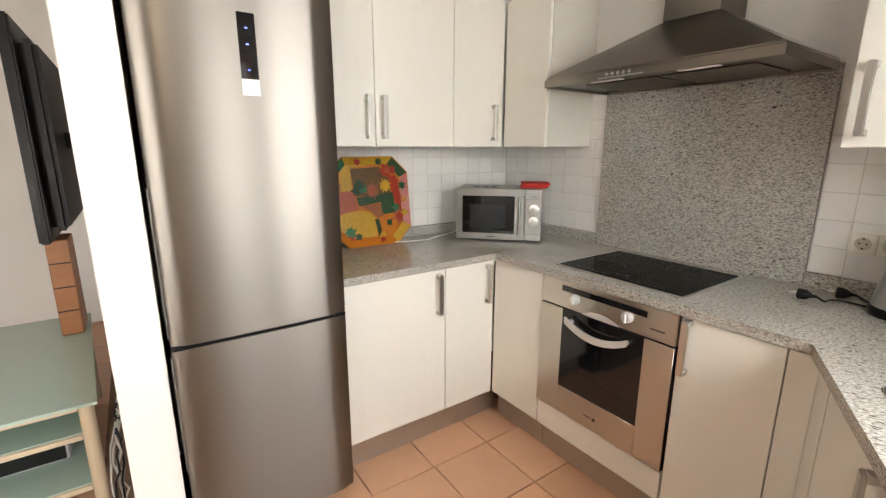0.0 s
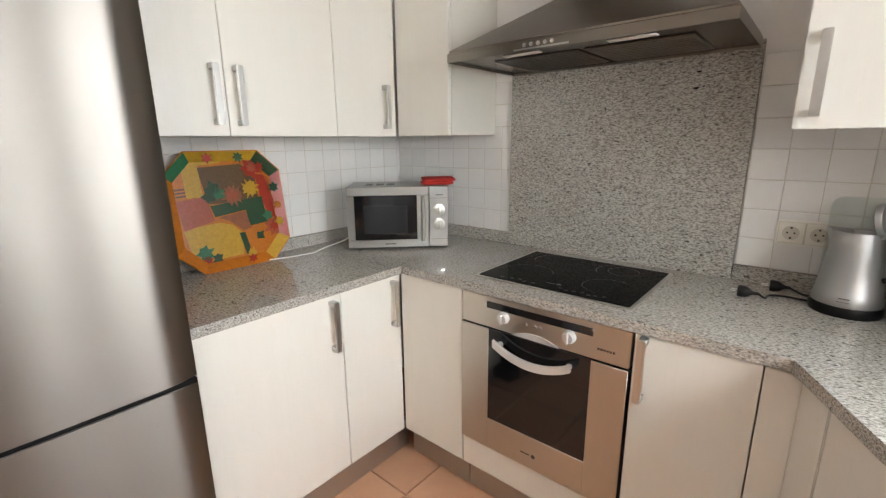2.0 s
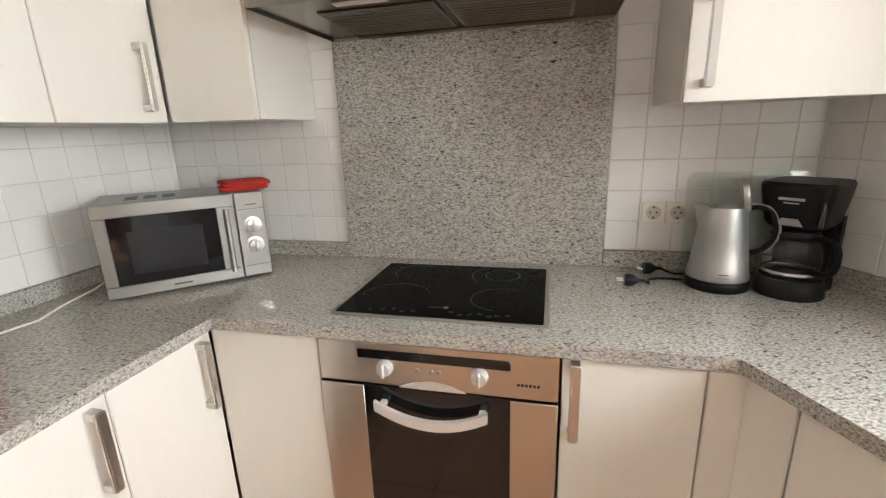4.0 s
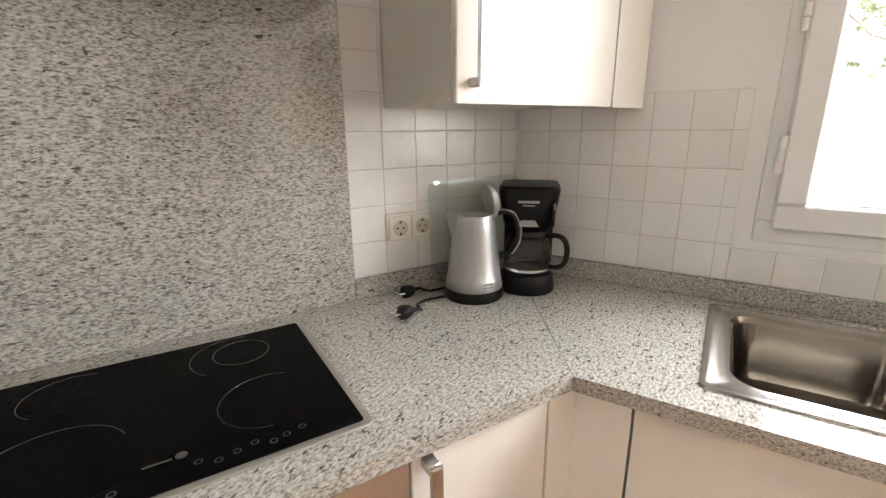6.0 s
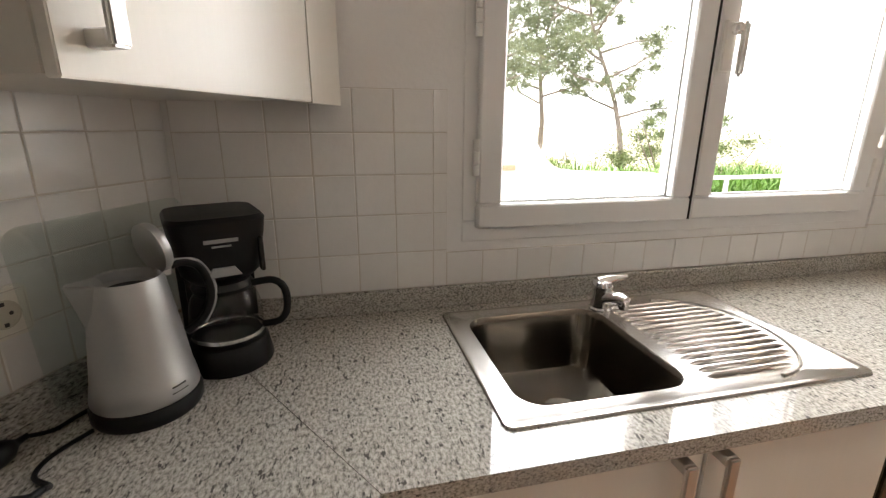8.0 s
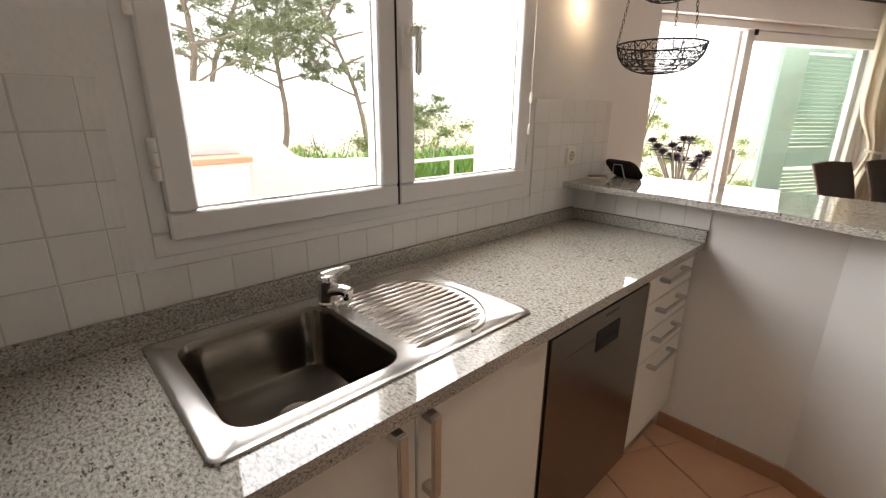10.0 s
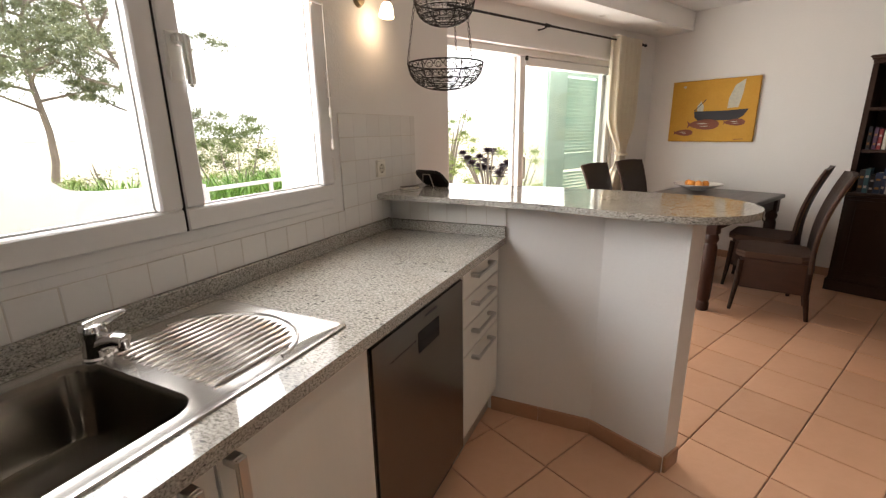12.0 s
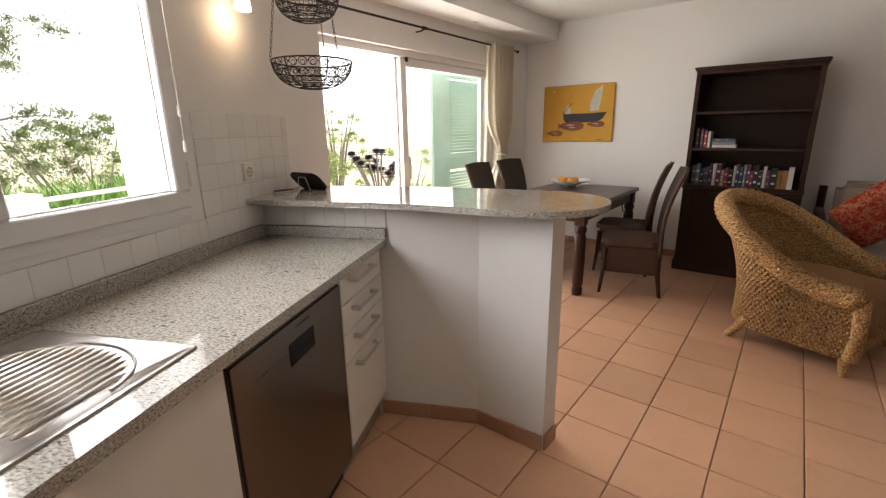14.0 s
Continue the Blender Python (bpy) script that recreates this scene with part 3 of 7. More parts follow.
blind = thing("roller_blind", Q, "orange slatted blind pulled up at the window's head", "blind")
bm = B()
for k in range(9):
    z = 1.835 + k * 0.022
    box(bm, WX - 0.045, WX - 0.040 + 0.003 * (k % 2), 0.735, 1.33, z, z + 0.019, 0.002)
part("slats", bm, ORANGEBLIND, blind)
bm = B()
box(bm, WX - 0.05, WX - 0.034, 0.730, 1.335, 1.812, 1.834, 0.004)
part("bottom_rail", bm, WHITEPL, blind)
bm = B()
box(bm, WX - 0.06, WX - 0.026, 0.725, 1.34, 2.034, 2.075, 0.005)
part("head_rail", bm, WHITEPL, blind)
bm = B()
tube(bm, [(WX - 0.05, 0.738, 2.04), (WX - 0.048, 0.735, 1.8), (WX - 0.046, 0.733, 1.6), (WX - 0.045, 0.732, 1.34)], 0.0016, 6)
part("pull_cord", bm, WHITEPL, blind)
for z in (1.305, 1.425):
    bm = B()
    lathe(bm, [(0.004, z), (0.0075, z + 0.004), (0.0065, z + 0.034), (0.003, z + 0.04)], 10, pose(WX - 0.0455, 0.732, 0))
    part("cord_weight", bm, CREAMPL, blind)

# ---- sliding terrace door ----
door = thing("door_1", K, "white aluminium sliding door, one leaf slid open", "sliding door", kind="structure")
bm = B()
box(bm, DU + 0.06, DU + 0.18, DV0, DV1, DZ - 0.055, DZ, 0.004)
box(bm, DU + 0.06, DU + 0.18, DV0, DV0 + 0.05, 0.0, DZ - 0.055, 0.004)
box(bm, DU + 0.06, DU + 0.18, DV1 - 0.05, DV1, 0.0, DZ - 0.055, 0.004)
box(bm, DU + 0.06, DU + 0.18, DV0, DV1, -0.012, 0.025, 0.004)
part("door_frame", bm, WINDOWPAINT, door)


def leaf(v0, v1, u):
    bm = B()
    box(bm, u, u + 0.045, v0, v0 + 0.075, 0.03, DZ - 0.06, 0.005)
    box(bm, u, u + 0.045, v1 - 0.075, v1, 0.03, DZ - 0.06, 0.005)
    box(bm, u, u + 0.045, v0 + 0.075, v1 - 0.075, DZ - 0.13, DZ - 0.06, 0.005)
    box(bm, u, u + 0.045, v0 + 0.075, v1 - 0.075, 0.03, 0.12, 0.005)
    lf = part("door_leaf", bm, WINDOWPAINT, door)
    bm = B()
    box(bm, u + 0.018, u + 0.026, v0 + 0.07, v1 - 0.07, 0.115, DZ - 0.125)
    p = part("pane", bm, GREENGLASS, lf, smooth=False)
    p.visible_shadow = False
    return lf


leaf(DV0 + 0.05, -0.985, DU + 0.070)
leaf(DV0 + 0.10, -0.965, DU + 0.122)
bm = B()
box(bm, DU + 0.055, DU + 0.07, -1.075, -1.03, 0.93, 1.13, 0.006, 2)
part("door_handle", bm, WHITEPL, door)
bm = B()
box(bm, DU + 0.060, DU + 0.072, -1.078, -1.045, 1.945, 1.985, 0.003)
part("leaf_stop", bm, BLACK, door)

# pale green louvred shutter folded open outside
sh = thing("louvred_shutter", K, "pale green louvred wooden shutter outside the door", "shutter")
SU = DU + 0.42
bm = B()
for v0, v1 in ((-3.16, -2.72), (-2.15, -1.84)):
    box(bm, SU, SU + 0.04, v0, v1, 0.02, 2.02, 0.005)
for z0, z1 in ((0.02, 0.2), (0.92, 1.10), (1.92, 2.02)):
    box(bm, SU, SU + 0.04, -2.72, -2.15, z0, z1, 0.005)
part("shutter_frame", bm, SHUTTER, sh)
slat = B()
box(slat, -0.026, 0.026, -0.284, 0.284, -0.0035, 0.0035, 0.002)
slat_mesh = finish("slat", slat, SHUTTER)
for z in [0.225 + 0.036 * k for k in range(19)] + [1.125 + 0.036 * k for k in range(22)]:
    o = new("slat", slat_mesh)
    o.parent = sh
    o.matrix_basis = pose(SU + 0.02, -2.435, z, 0, 38, 0)

# ---- wall tiles and floor tiles come last; grout beds here ----
TT = 0.007


# ---- kitchen units ----
def pull(parent, x, z0, z1, front, out=-1, along="z", size=0.011):
    """A flat bar pull with two feet on a front at y = front."""
    bm = B()
    y0, y1 = sorted((front + out * 0.027, front + out * 0.037))
    f0, f1 = sorted((front, front + out * 0.029))
    if along == "z":
        box(bm, x - size, x + size, y0, y1, z0, z1, 0.003, 2)
        for z in (z0, z1 - 0.018):
            box(bm, x - size, x + size, f0, f1, z, z + 0.018, 0.002)
    else:
        box(bm, z0, z1, y0, y1, x - size * 0.7, x + size * 0.7, 0.003, 2)
        for z in (z0, z1 - 0.018):
            box(bm, z, z + 0.018, f0, f1, x - size * 0.7, x + size * 0.7, 0.002)
    return part("handle", bm, NICKEL, parent, "satin nickel bar handle")


def front_panel(parent, x0, x1, z0, z1, y, name="door", thick=0.019):
    bm = B()
    box(bm, x0 + 0.0015, x1 - 0.0015, y, y + thick, z0 + 0.0015, z1 - 0.0015, 0.0018, 2)
    return part(name, bm, LAMINATE, parent)


def unit(name, label, m, x0, x1, depth, z0, z1, doors, category="cabinet", plinth=True, back=True):
    """A cabinet with its front at y = 0 that reaches back to y = depth. doors: (x0, x1, z0, z1, handle x or None, handle z0, handle z1)."""
    top = thing(name, m, label, category)
    bm = B()
    box(bm, x0 + 0.0005, x1 - 0.0005, 0.0205, depth, z0, z1)
    part("body", bm, CARCASS, top, smooth=False)
    for i, (a, b, c, d, hx, h0, h1) in enumerate(doors):
        dr = front_panel(top, a, b, c, d, 0.0)
        if hx is not None:
            pull(dr, hx, h0, h1, 0.0)
    if plinth:
        bm = B()
        box(bm, x0, x1, 0.05, 0.066, 0.0, z0 - 0.003)
        part("plinth", bm, ALU, top, "brushed aluminium plinth", smooth=False)
    return top


FRIDGE_RUN = K @ pose(-1.45, 0, 0, 0, 0, 90)       # local x runs along +v, local y towards the wall
HOB_RUN = K @ pose(0, 2.493, 0, 0, 0, 0)            # local x = u, local y towards the wall
WIN_RUN = Q @ pose(0.965, 0, 0, 0, 0, -90)              # local x = -world y, local y towards +x

BZ, TZ = 0.142, 0.868
corner_unit = unit("base_cabinet", "cream base cabinet with two doors beside the refrigerator", FRIDGE_RUN, 1.69, 2.495, 0.585, BZ, TZ,
     [(1.69, 2.192, BZ, 0.866, 2.150, 0.655, 0.845), (2.192, 2.490, BZ, 0.866, 2.443, 0.655, 0.848)])
bm = B()
box(bm, 2.4955, 2.5585, 0.05, 0.066, 0.0, BZ - 0.003)
part("plinth", bm, ALU, corner_unit, smooth=False)
unit("base_cabinet", "narrow cream corner front beside the oven", HOB_RUN, -1.448, -1.128, 0.59, BZ, TZ, [(-1.448, -1.128, BZ, 0.866, None, 0, 0)])
unit("base_cabinet", "cream base cabinet with one door beside the oven", HOB_RUN, -0.522, -0.228, 0.59, BZ, TZ,
     [(-0.522, -0.228, BZ, 0.866, -0.494, 0.672, 0.862)])
unit("corner_filler", "plain cream filler panel in the worktop's corner", HOB_RUN, -0.227, -0.156, 0.30, BZ, TZ, [(-0.227, -0.153, BZ, 0.866, None, 0, 0)], "panel")
unit("corner_filler", "plain cream filler panel beside the sink cabinet", WIN_RUN, -2.305, -2.187, 0.30, BZ, TZ, [(-2.311, -2.187, BZ, 0.866, None, 0, 0)], "panel")
unit("sink_cabinet", "cream sink cabinet with two doors", WIN_RUN, -2.185, -1.322, 0.08, BZ, TZ,
     [(-2.185, -1.756, BZ, 0.866, -1.812, 0.665, 0.855), (-1.754, -1.322, BZ, 0.866, -1.732, 0.665, 0.855)])

drw = thing("drawer_cabinet", WIN_RUN, "cream drawer cabinet with four drawers at the low wall", "cabinet")
bm = B()
box(bm, -0.708, -0.272, 0.0205, 0.55, BZ, TZ)
part("body", bm, CARCASS, drw, smooth=False)
for z0, z1, hz in ((0.748, 0.866, 0.826), (0.628, 0.746, 0.710), (0.508, 0.626, 0.592), (BZ, 0.506, 0.475)):
    d = front_panel(drw, -0.706, -0.285, z0, z1, 0.0, "drawer")
    pull(d, hz, -0.625, -0.415, 0.0, along="x")
bm = B()
box(bm, -0.708, -0.272, 0.05, 0.066, 0.0, BZ - 0.003)
part("plinth", bm, ALU, drw, "brushed aluminium plinth", smooth=False)

# dishwasher
dw = thing("dishwasher", WIN_RUN, "brushed steel dishwasher under the worktop", "dishwasher")
bm = B()
box(bm, -1.318, -0.712, 0.03, 0.55, 0.09, 0.866)
part("body", bm, BLACK, dw, smooth=False)
bm = B()
box(bm, -1.315, -0.715, -0.004, 0.03, 0.115, 0.845, 0.006, 2)
panel = part("front_door", bm, STEEL_DARK, dw)
bm = B()
box(bm, -1.312, -0.718, 0.0, 0.028, 0.848, 0.866, 0.003)
part("top_strip", bm, STEEL_H, dw)
bm = B()
box(bm, -1.070, -0.920, -0.0055, 0.004, 0.706, 0.782, 0.004, 2)
box(bm, -1.060, -0.930, -0.0065, 0.004, 0.713, 0.745, 0.004, 2)
part("grip_recess", bm, BLACK, panel)
bm = B()
box(bm, -1.02, -0.94, -0.0048, 0.0, 0.812, 0.820)
part("printed_mark", bm, INK, panel)
for k in range(7):
    bm = B()
    box(bm, -1.225 + k * 0.022, -1.213 + k * 0.022, -0.0048, 0.0, 0.757, 0.760)
    part("printed_mark", bm, INK, panel)
bm = B()
box(bm, -1.318, -0.712, 0.05, 0.066, 0.0, 0.112)
part("plinth", bm, BLACK, dw, smooth=False)

# oven
ov = thing("built_in_oven", HOB_RUN @ pose(-0.8255, 0, 0), "brushed steel built-in oven under the hob", "oven")
bm = B()
box(bm, -0.29, 0.29, 0.03, 0.55, 0.26, 0.86)
part("body", bm, BLACK, ov, smooth=False)
bm = B()
box(bm, -0.298, 0.298, -0.006, 0.03, 0.752, 0.868, 0.003, 2)
cp = part("control_panel", bm, STEEL_H, ov)
bm = B()
box(bm, -0.19, 0.19, -0.0085, 0.0, 0.823, 0.848, 0.002)
part("display_strip", bm, BLACKGLOSS, cp)
for x in (-0.118, 0.118):
    bm = B()
    lathe(bm, [(0.021, 0.0), (0.021, 0.008), (0.017, 0.020), (0.0, 0.021)], 20, pose(x, -0.006, 0.803, 90, 0, 0))
    box(bm, x - 0.004, x + 0.004, -0.033, -0.022, 0.785, 0.821, 0.002)
    part("knob", bm, PALESTEEL, cp, "silver rotary knob")
for x in (-0.035, 0.0, 0.018):
    bm = B()
    lathe(bm, [(0.0055, 0.0), (0.005, 0.004), (0.0, 0.005)], 12, pose(x, -0.006, 0.802, 90, 0, 0))
    part("button", bm, SILVER, cp)
bm = B()
for k in range(6):
    box(bm, 0.205 + k * 0.009, 0.2115 + k * 0.009, -0.0068, -0.005, 0.786, 0.793)
part("printed_mark", bm, INK, cp)
bm = B()
box(bm, -0.298, 0.298, -0.0080, 0.022, 0.272, 0.748)
od = part("oven_door", bm, BLACK, ov, smooth=False)
for nm, a, b, c, d in (("door_stile", -0.298, -0.178, 0.272, 0.748), ("door_stile", 0.190, 0.298, 0.272, 0.748), ("bottom_rail", -0.178, 0.190, 0.272, 0.395)):
    bm = B()
    box(bm, a, b, -0.0115, -0.0081, c, d, 0.0012)
    part(nm, bm, STEEL_H, od, "brushed steel facing")
bm = B()
box(bm, -0.178, 0.190, -0.0098, -0.0081, 0.395, 0.748)
part("door_window", bm, BLACKGLOSS, od, "dark oven door glass", smooth=False)
bm = B()
arc = [(-0.14 + 0.28 * i / 20, 0.728 - 0.040 * (1 - (2 * i / 20 - 1) ** 2)) for i in range(21)]
for (x0, z0), (x1, z1) in zip(arc, arc[1:]):
    vs = [bm.verts.new(p) for p in ((x0, -0.045, z0), (x1, -0.045, z1), (x1, -0.045, z1 - 0.026), (x0, -0.045, z0 - 0.026),
                                   (x0, -0.034, z0), (x1, -0.034, z1), (x1, -0.034, z1 - 0.026), (x0, -0.034, z0 - 0.026))]
    for f in ((0, 1, 2, 3), (7, 6, 5, 4), (0, 4, 5, 1), (3, 2, 6, 7)):
        bm.faces.new([vs[i] for i in f])
bmesh.ops.remove_doubles(bm, verts=bm.verts, dist=0.0004)
for x in (-0.125, 0.125):
    box(bm, x - 0.008, x + 0.008, -0.036, -0.008, 0.700, 0.714, 0.002)
part("door_handle", bm, PALESTEEL, od, "curved silver oven handle")
bm = B()
n = 16
pts = [(-0.085 + 0.17 * i / n, 0.752 + 0.022 * (1 - (2 * i / n - 1) ** 2)) for i in range(n + 1)]
prism(bm, pts[::-1] + [(-0.085, 0.7515), (0.085, 0.7515)][:0], -0.0015, 0.0015, m=pose(0, -0.0078, 0, 90, 0, 0) @ Matrix.Diagonal((1, 1, 1, 1)))
part("arched_plate", bm, PALESTEEL, cp)
bm = B()
box(bm, -0.035, 0.0, -0.0122, -0.0105, 0.322, 0.326)
lathe(bm, [(0.0, -0.001), (0.0075, -0.001), (0.0075, 0.001), (0.0, 0.001)], 14, pose(0.014, -0.012, 0.324, 90, 0, 0), closed=True)
part("badge", bm, INK, od)
bm = B()
box(bm, -0.2965, 0.2965, 0.0, 0.019, BZ + 0.0015, 0.262, 0.0018)
part("lower_panel", bm, LAMINATE, ov, "cream filler panel under the oven")
bm = B()
box(bm, -0.2985, 0.2985, 0.05, 0.066, 0.0, BZ - 0.003)
part("plinth", bm, ALU, ov, smooth=False)

# upper cabinets
UZ0, UZ1 = 1.410, 2.13
UP_FRIDGE = K @ pose(-1.70, 0, 0, 0, 0, 90)
UP_HOB = K @ pose(0, 2.75, 0)
unit("wall_cabinet", "cream wall cabinet over the worktop, three doors", UP_FRIDGE, 1.690, 2.745, 0.345, UZ0 + 0.004, UZ1,
     [(1.690, 1.985, UZ0, UZ1, 1.946, UZ0 + 0.035, UZ0 + 0.222), (1.985, 2.415, UZ0, UZ1, 2.022, UZ0 + 0.035, UZ0 + 0.222),
      (2.415, 2.742, UZ0, UZ1, 2.672, UZ0 + 0.033, UZ0 + 0.215)], plinth=False)
unit("wall_cabinet", "cream wall cabinet over the refrigerator", UP_FRIDGE @ pose(0, -0.25, 0), 1.085, 1.685, 0.595, 2.06, 2.35,
     [(1.085, 1.685, 2.06, 2.35, None, 0, 0)], plinth=False)
unit("wall_cabinet", "narrow cream corner wall cabinet beside the hood", UP_HOB, -1.698, -1.398, 0.345, UZ0 + 0.004, UZ1, [(-1.698, -1.398, UZ0, UZ1, None, 0, 0)], plinth=False)
uc = unit("wall_cabinet", "cream wall cabinet over the coffee maker, one door", UP_HOB, -0.268, 0.215, 0.345, UZ0 + 0.002, UZ1,
          [(-0.268, 0.205, UZ0 - 0.004, UZ1, -0.226, UZ0 + 0.028, UZ0 + 0.225)], plinth=False)
bm = B()
prism(bm, [(0.207, 0.0), (0.330, 0.0), (0.336, 0.019), (0.207, 0.019)], UZ0 - 0.004, UZ1)
part("filler_panel", bm, LAMINATE, uc, smooth=False)

# ---- granite: worktops, upstands, splashback ----
WT0, WT1 = 0.870, 0.902


def loc(u, v):
    p = W(u, v)
    return (p.x, p.y)


EDGE = 0.939


def meet(x, v):
    """Where the line at x along the window run meets the line at v along the hob run, in the window run's own axes."""
    def at(y):
        p = K.inverted() @ (Q @ Vector((x, y, 0)))
        return p.y
    y0, y1 = at(0.0), at(1.0)
    return (x, (v - y0) / (y1 - y0))


def out(p):
    q = Q @ Vector((p[0], p[1], 0))
    return (q.x, q.y)


corner, inner = meet(EDGE, 2.482), meet(WX - 0.001, HV - 0.012)
bm = B()
joint0, joint1 = out((corner[0] - 0.0003, corner[1] + 0.0005)), out((inner[0] - 0.0006, inner[1] + 0.0009))
prism(bm, [loc(FU + 0.001, 1.682), loc(-1.428, 1.682), loc(-1.428, 2.482), joint0, joint1, loc(FU + 0.001, HV - 0.001)], WT0, WT1, 0.0012, 1)
solid("worktop", bm, GRANITE, I4, "grey speckled polished granite worktop with the hob let in", "worktop")
SX0, SX1, SY0, SY1 = 1.068, 1.446, 1.692, 2.052
H0, H1, H2, H3 = SX0 - 0.008, SX1 - 0.012, SY0 - 0.001, SY1 - 0.004
bm = B()
prism(bm, [(EDGE, H3), (WX - 0.001, H3), inner, corner], WT0, WT1)
box(bm, EDGE, H0, H2, H3, WT0, WT1)
box(bm, H1, WX - 0.001, H2, H3, WT0, WT1)
box(bm, EDGE, WX - 0.001, 0.272, H2, WT0, WT1)
bmesh.ops.remove_doubles(bm, verts=bm.verts, dist=0.0002)
solid("worktop", bm, GRANITE, Q, "grey speckled polished granite worktop under the window", "worktop", smooth=False)

bm = B()
box(bm, FU + 0.0005, FU + 0.021, 1.69, HV - 0.0215, WT1, 0.957, 0.002)
solid("worktop_upstand", bm, GRANITE, K, "low granite upstand behind the worktop", "upstand", "structure")
for a, b in ((FU + 0.0225, -1.302), (-0.382, 0.205)):
    bm = B()
    box(bm, a, b, HV - 0.021, HV - 0.0005, WT1, 0.957, 0.002)
    solid("worktop_upstand", bm, GRANITE, K, "low granite upstand behind the worktop", "upstand", "structure")
bm = B()
box(bm, WX - 0.021, WX - 0.0005, 0.292, 2.632, WT1, 0.957, 0.002)
solid("worktop_upstand", bm, GRANITE, Q, "low granite upstand under the window", "upstand", "structure")
bm = B()
box(bm, 0.93, WX - 0.022, 0.2705, 0.2905, WT1, 0.950, 0.002)
solid("worktop_upstand", bm, GRANITE, I4, "low granite upstand at the breakfast bar", "upstand", "structure")
bm = B()
box(bm, -1.3015, -0.3825, HV - 0.021, HV - 0.0005, WT1, 1.69, 0.002)
SPOTS = ((-0.564, 1.556, 0.0085, 0.0055), (-0.559, 1.610, 0.0075, 0.004), (-0.541, 1.560, 0.004, 0.004))
splash = solid("splashback", bm, GRANITE, K, "speckled granite splashback panel behind the hob", "splashback")
for u, z, a, c in SPOTS:
    bm = B()
    prism(bm, [(u + a * (1 + 0.25 * math.sin(3 * g)) * math.cos(g), z + c * (1 + 0.3 * math.sin(2 * g + 1)) * math.sin(g)) for g in [2 * math.pi * i / 12 for i in range(12)]], 0, 0.0006, m=pose(0, HV - 0.0209, 0, 90, 0, 0))
    part("dark_inclusion", bm, INCLUSION, splash, "nearly black mineral spot", smooth=False)

# breakfast bar: a slab with a round end
bm = B()
tipc, tipr = (0.275, 0.262), 0.285
arc = [(tipc[0] + tipr * math.cos(radians(a)), tipc[1] + tipr * math.sin(radians(a))) for a in range(82, 262, 9)]
prism(bm, [(WX - 0.001, -0.10), (WX - 0.001, 0.392), (1.06, 0.405), (0.72, 0.440), (0.50, 0.505), (0.40, 0.535)] + arc + [(0.45, -0.06), (0.8, -0.10)], 1.0605, 1.086, 0.004, 2)
solid("breakfast_bar_top", bm, GRANITE, I4, "speckled granite breakfast bar with a round end", "bar top")

# ---- refrigerator ----
fr = thing("refrigerator", K, "tall brushed steel fridge-freezer with two doors", "refrigerator")
FY0, FY1, FF = 1.093, 1.659, -1.332
bm = B()
box(bm, FU + 0.02, FF - 0.066, FY0 + 0.004, FY1 - 0.004, 0.03, 2.0, 0.006)
part("body", bm, BLACK, fr)


def bowed(z0, z1):
    bm = B()
    n = 14
    poly = [(FF - 0.06, FY0 + 0.002)]
    for i in range(n + 1):
        s = i / n
        edge = min(s, 1 - s)
        poly.append((FF - 0.006 + 0.006 * (1 - (2 * s - 1) ** 2) - (0.012 * (1 - edge / 0.03) ** 2 if edge < 0.03 else 0), FY0 + (FY1 - FY0) * s))
    poly.append((FF - 0.06, FY1 - 0.002))
    prism(bm, poly[::-1], z0, z1, 0.003, 1)
    return bm


d1 = part("upper_door", bowed(0.806, 1.995), STEEL, fr)
d2 = part("lower_door", bowed(0.05, 0.792), STEEL, fr)
bm = B()
box(bm, FF - 0.05, FF - 0.006, FY0 + 0.004, FY1 - 0.004, 0.793, 0.805)
part("door_gap", bm, BLACK, fr)
for z0, z1, d in ((0.83, 1.29, d1), (0.36, 0.765, d2)):
    bm = B()
    box(bm, FF - 0.052, FF - 0.022, FY0 - 0.004, FY0 + 0.006, z0, z1, 0.003)
    part("grip_strip", bm, NICKEL, d, "recessed silver grip strip")
bm = B()
box(bm, FF - 0.006, FF - 0.0002 + 0.001, 1.365, 1.417, 1.604, 1.79, 0.002)
dp = part("control_display", bm, BLACKGLOSS, d1, "dark touch display")
bm = B()
box(bm, FF + 0.0008, FF + 0.0015, 1.366, 1.416, 1.558, 1.604)
part("energy_label", bm, WHITEPL, d1, smooth=False)
for z in (1.628, 1.70, 1.745):
    bm = B()
    box(bm, FF + 0.0009, FF + 0.0013, 1.386, 1.394, z, z + 0.004)
    part("display_light", bm, DISPLAYBLUE, dp, smooth=False)
bm = B()
box(bm, FU + 0.05, FF - 0.08, FY0 + 0.02, FY1 - 0.02, 0.0, 0.03)
part("base", bm, BLACK, fr)

# ---- hood ----
hd = thing("cooker_hood", K, "brushed steel pyramid cooker hood with a chimney", "cooker hood")
HU0, HU1, HF, HB = -1.292, -0.392, 2.615, HV - 0.0215
HM = 0.5 * (HU0 + HU1)
bm = B()
lo = [(HU0, HF), (HU1, HF), (HU1, HB), (HU0, HB)]
HC, HW, HD = -0.815, 0.107, 0.205
hi = [(HC - HW, HB - HD), (HC + HW, HB - HD), (HC + HW, HB), (HC - HW, HB)]
r0 = [bm.verts.new((x, y, 1.664)) for x, y in lo]
r1 = [bm.verts.new((x, y, 1.700)) for x, y in lo]
r2 = [bm.verts.new((x, y, 1.892)) for x, y in hi]
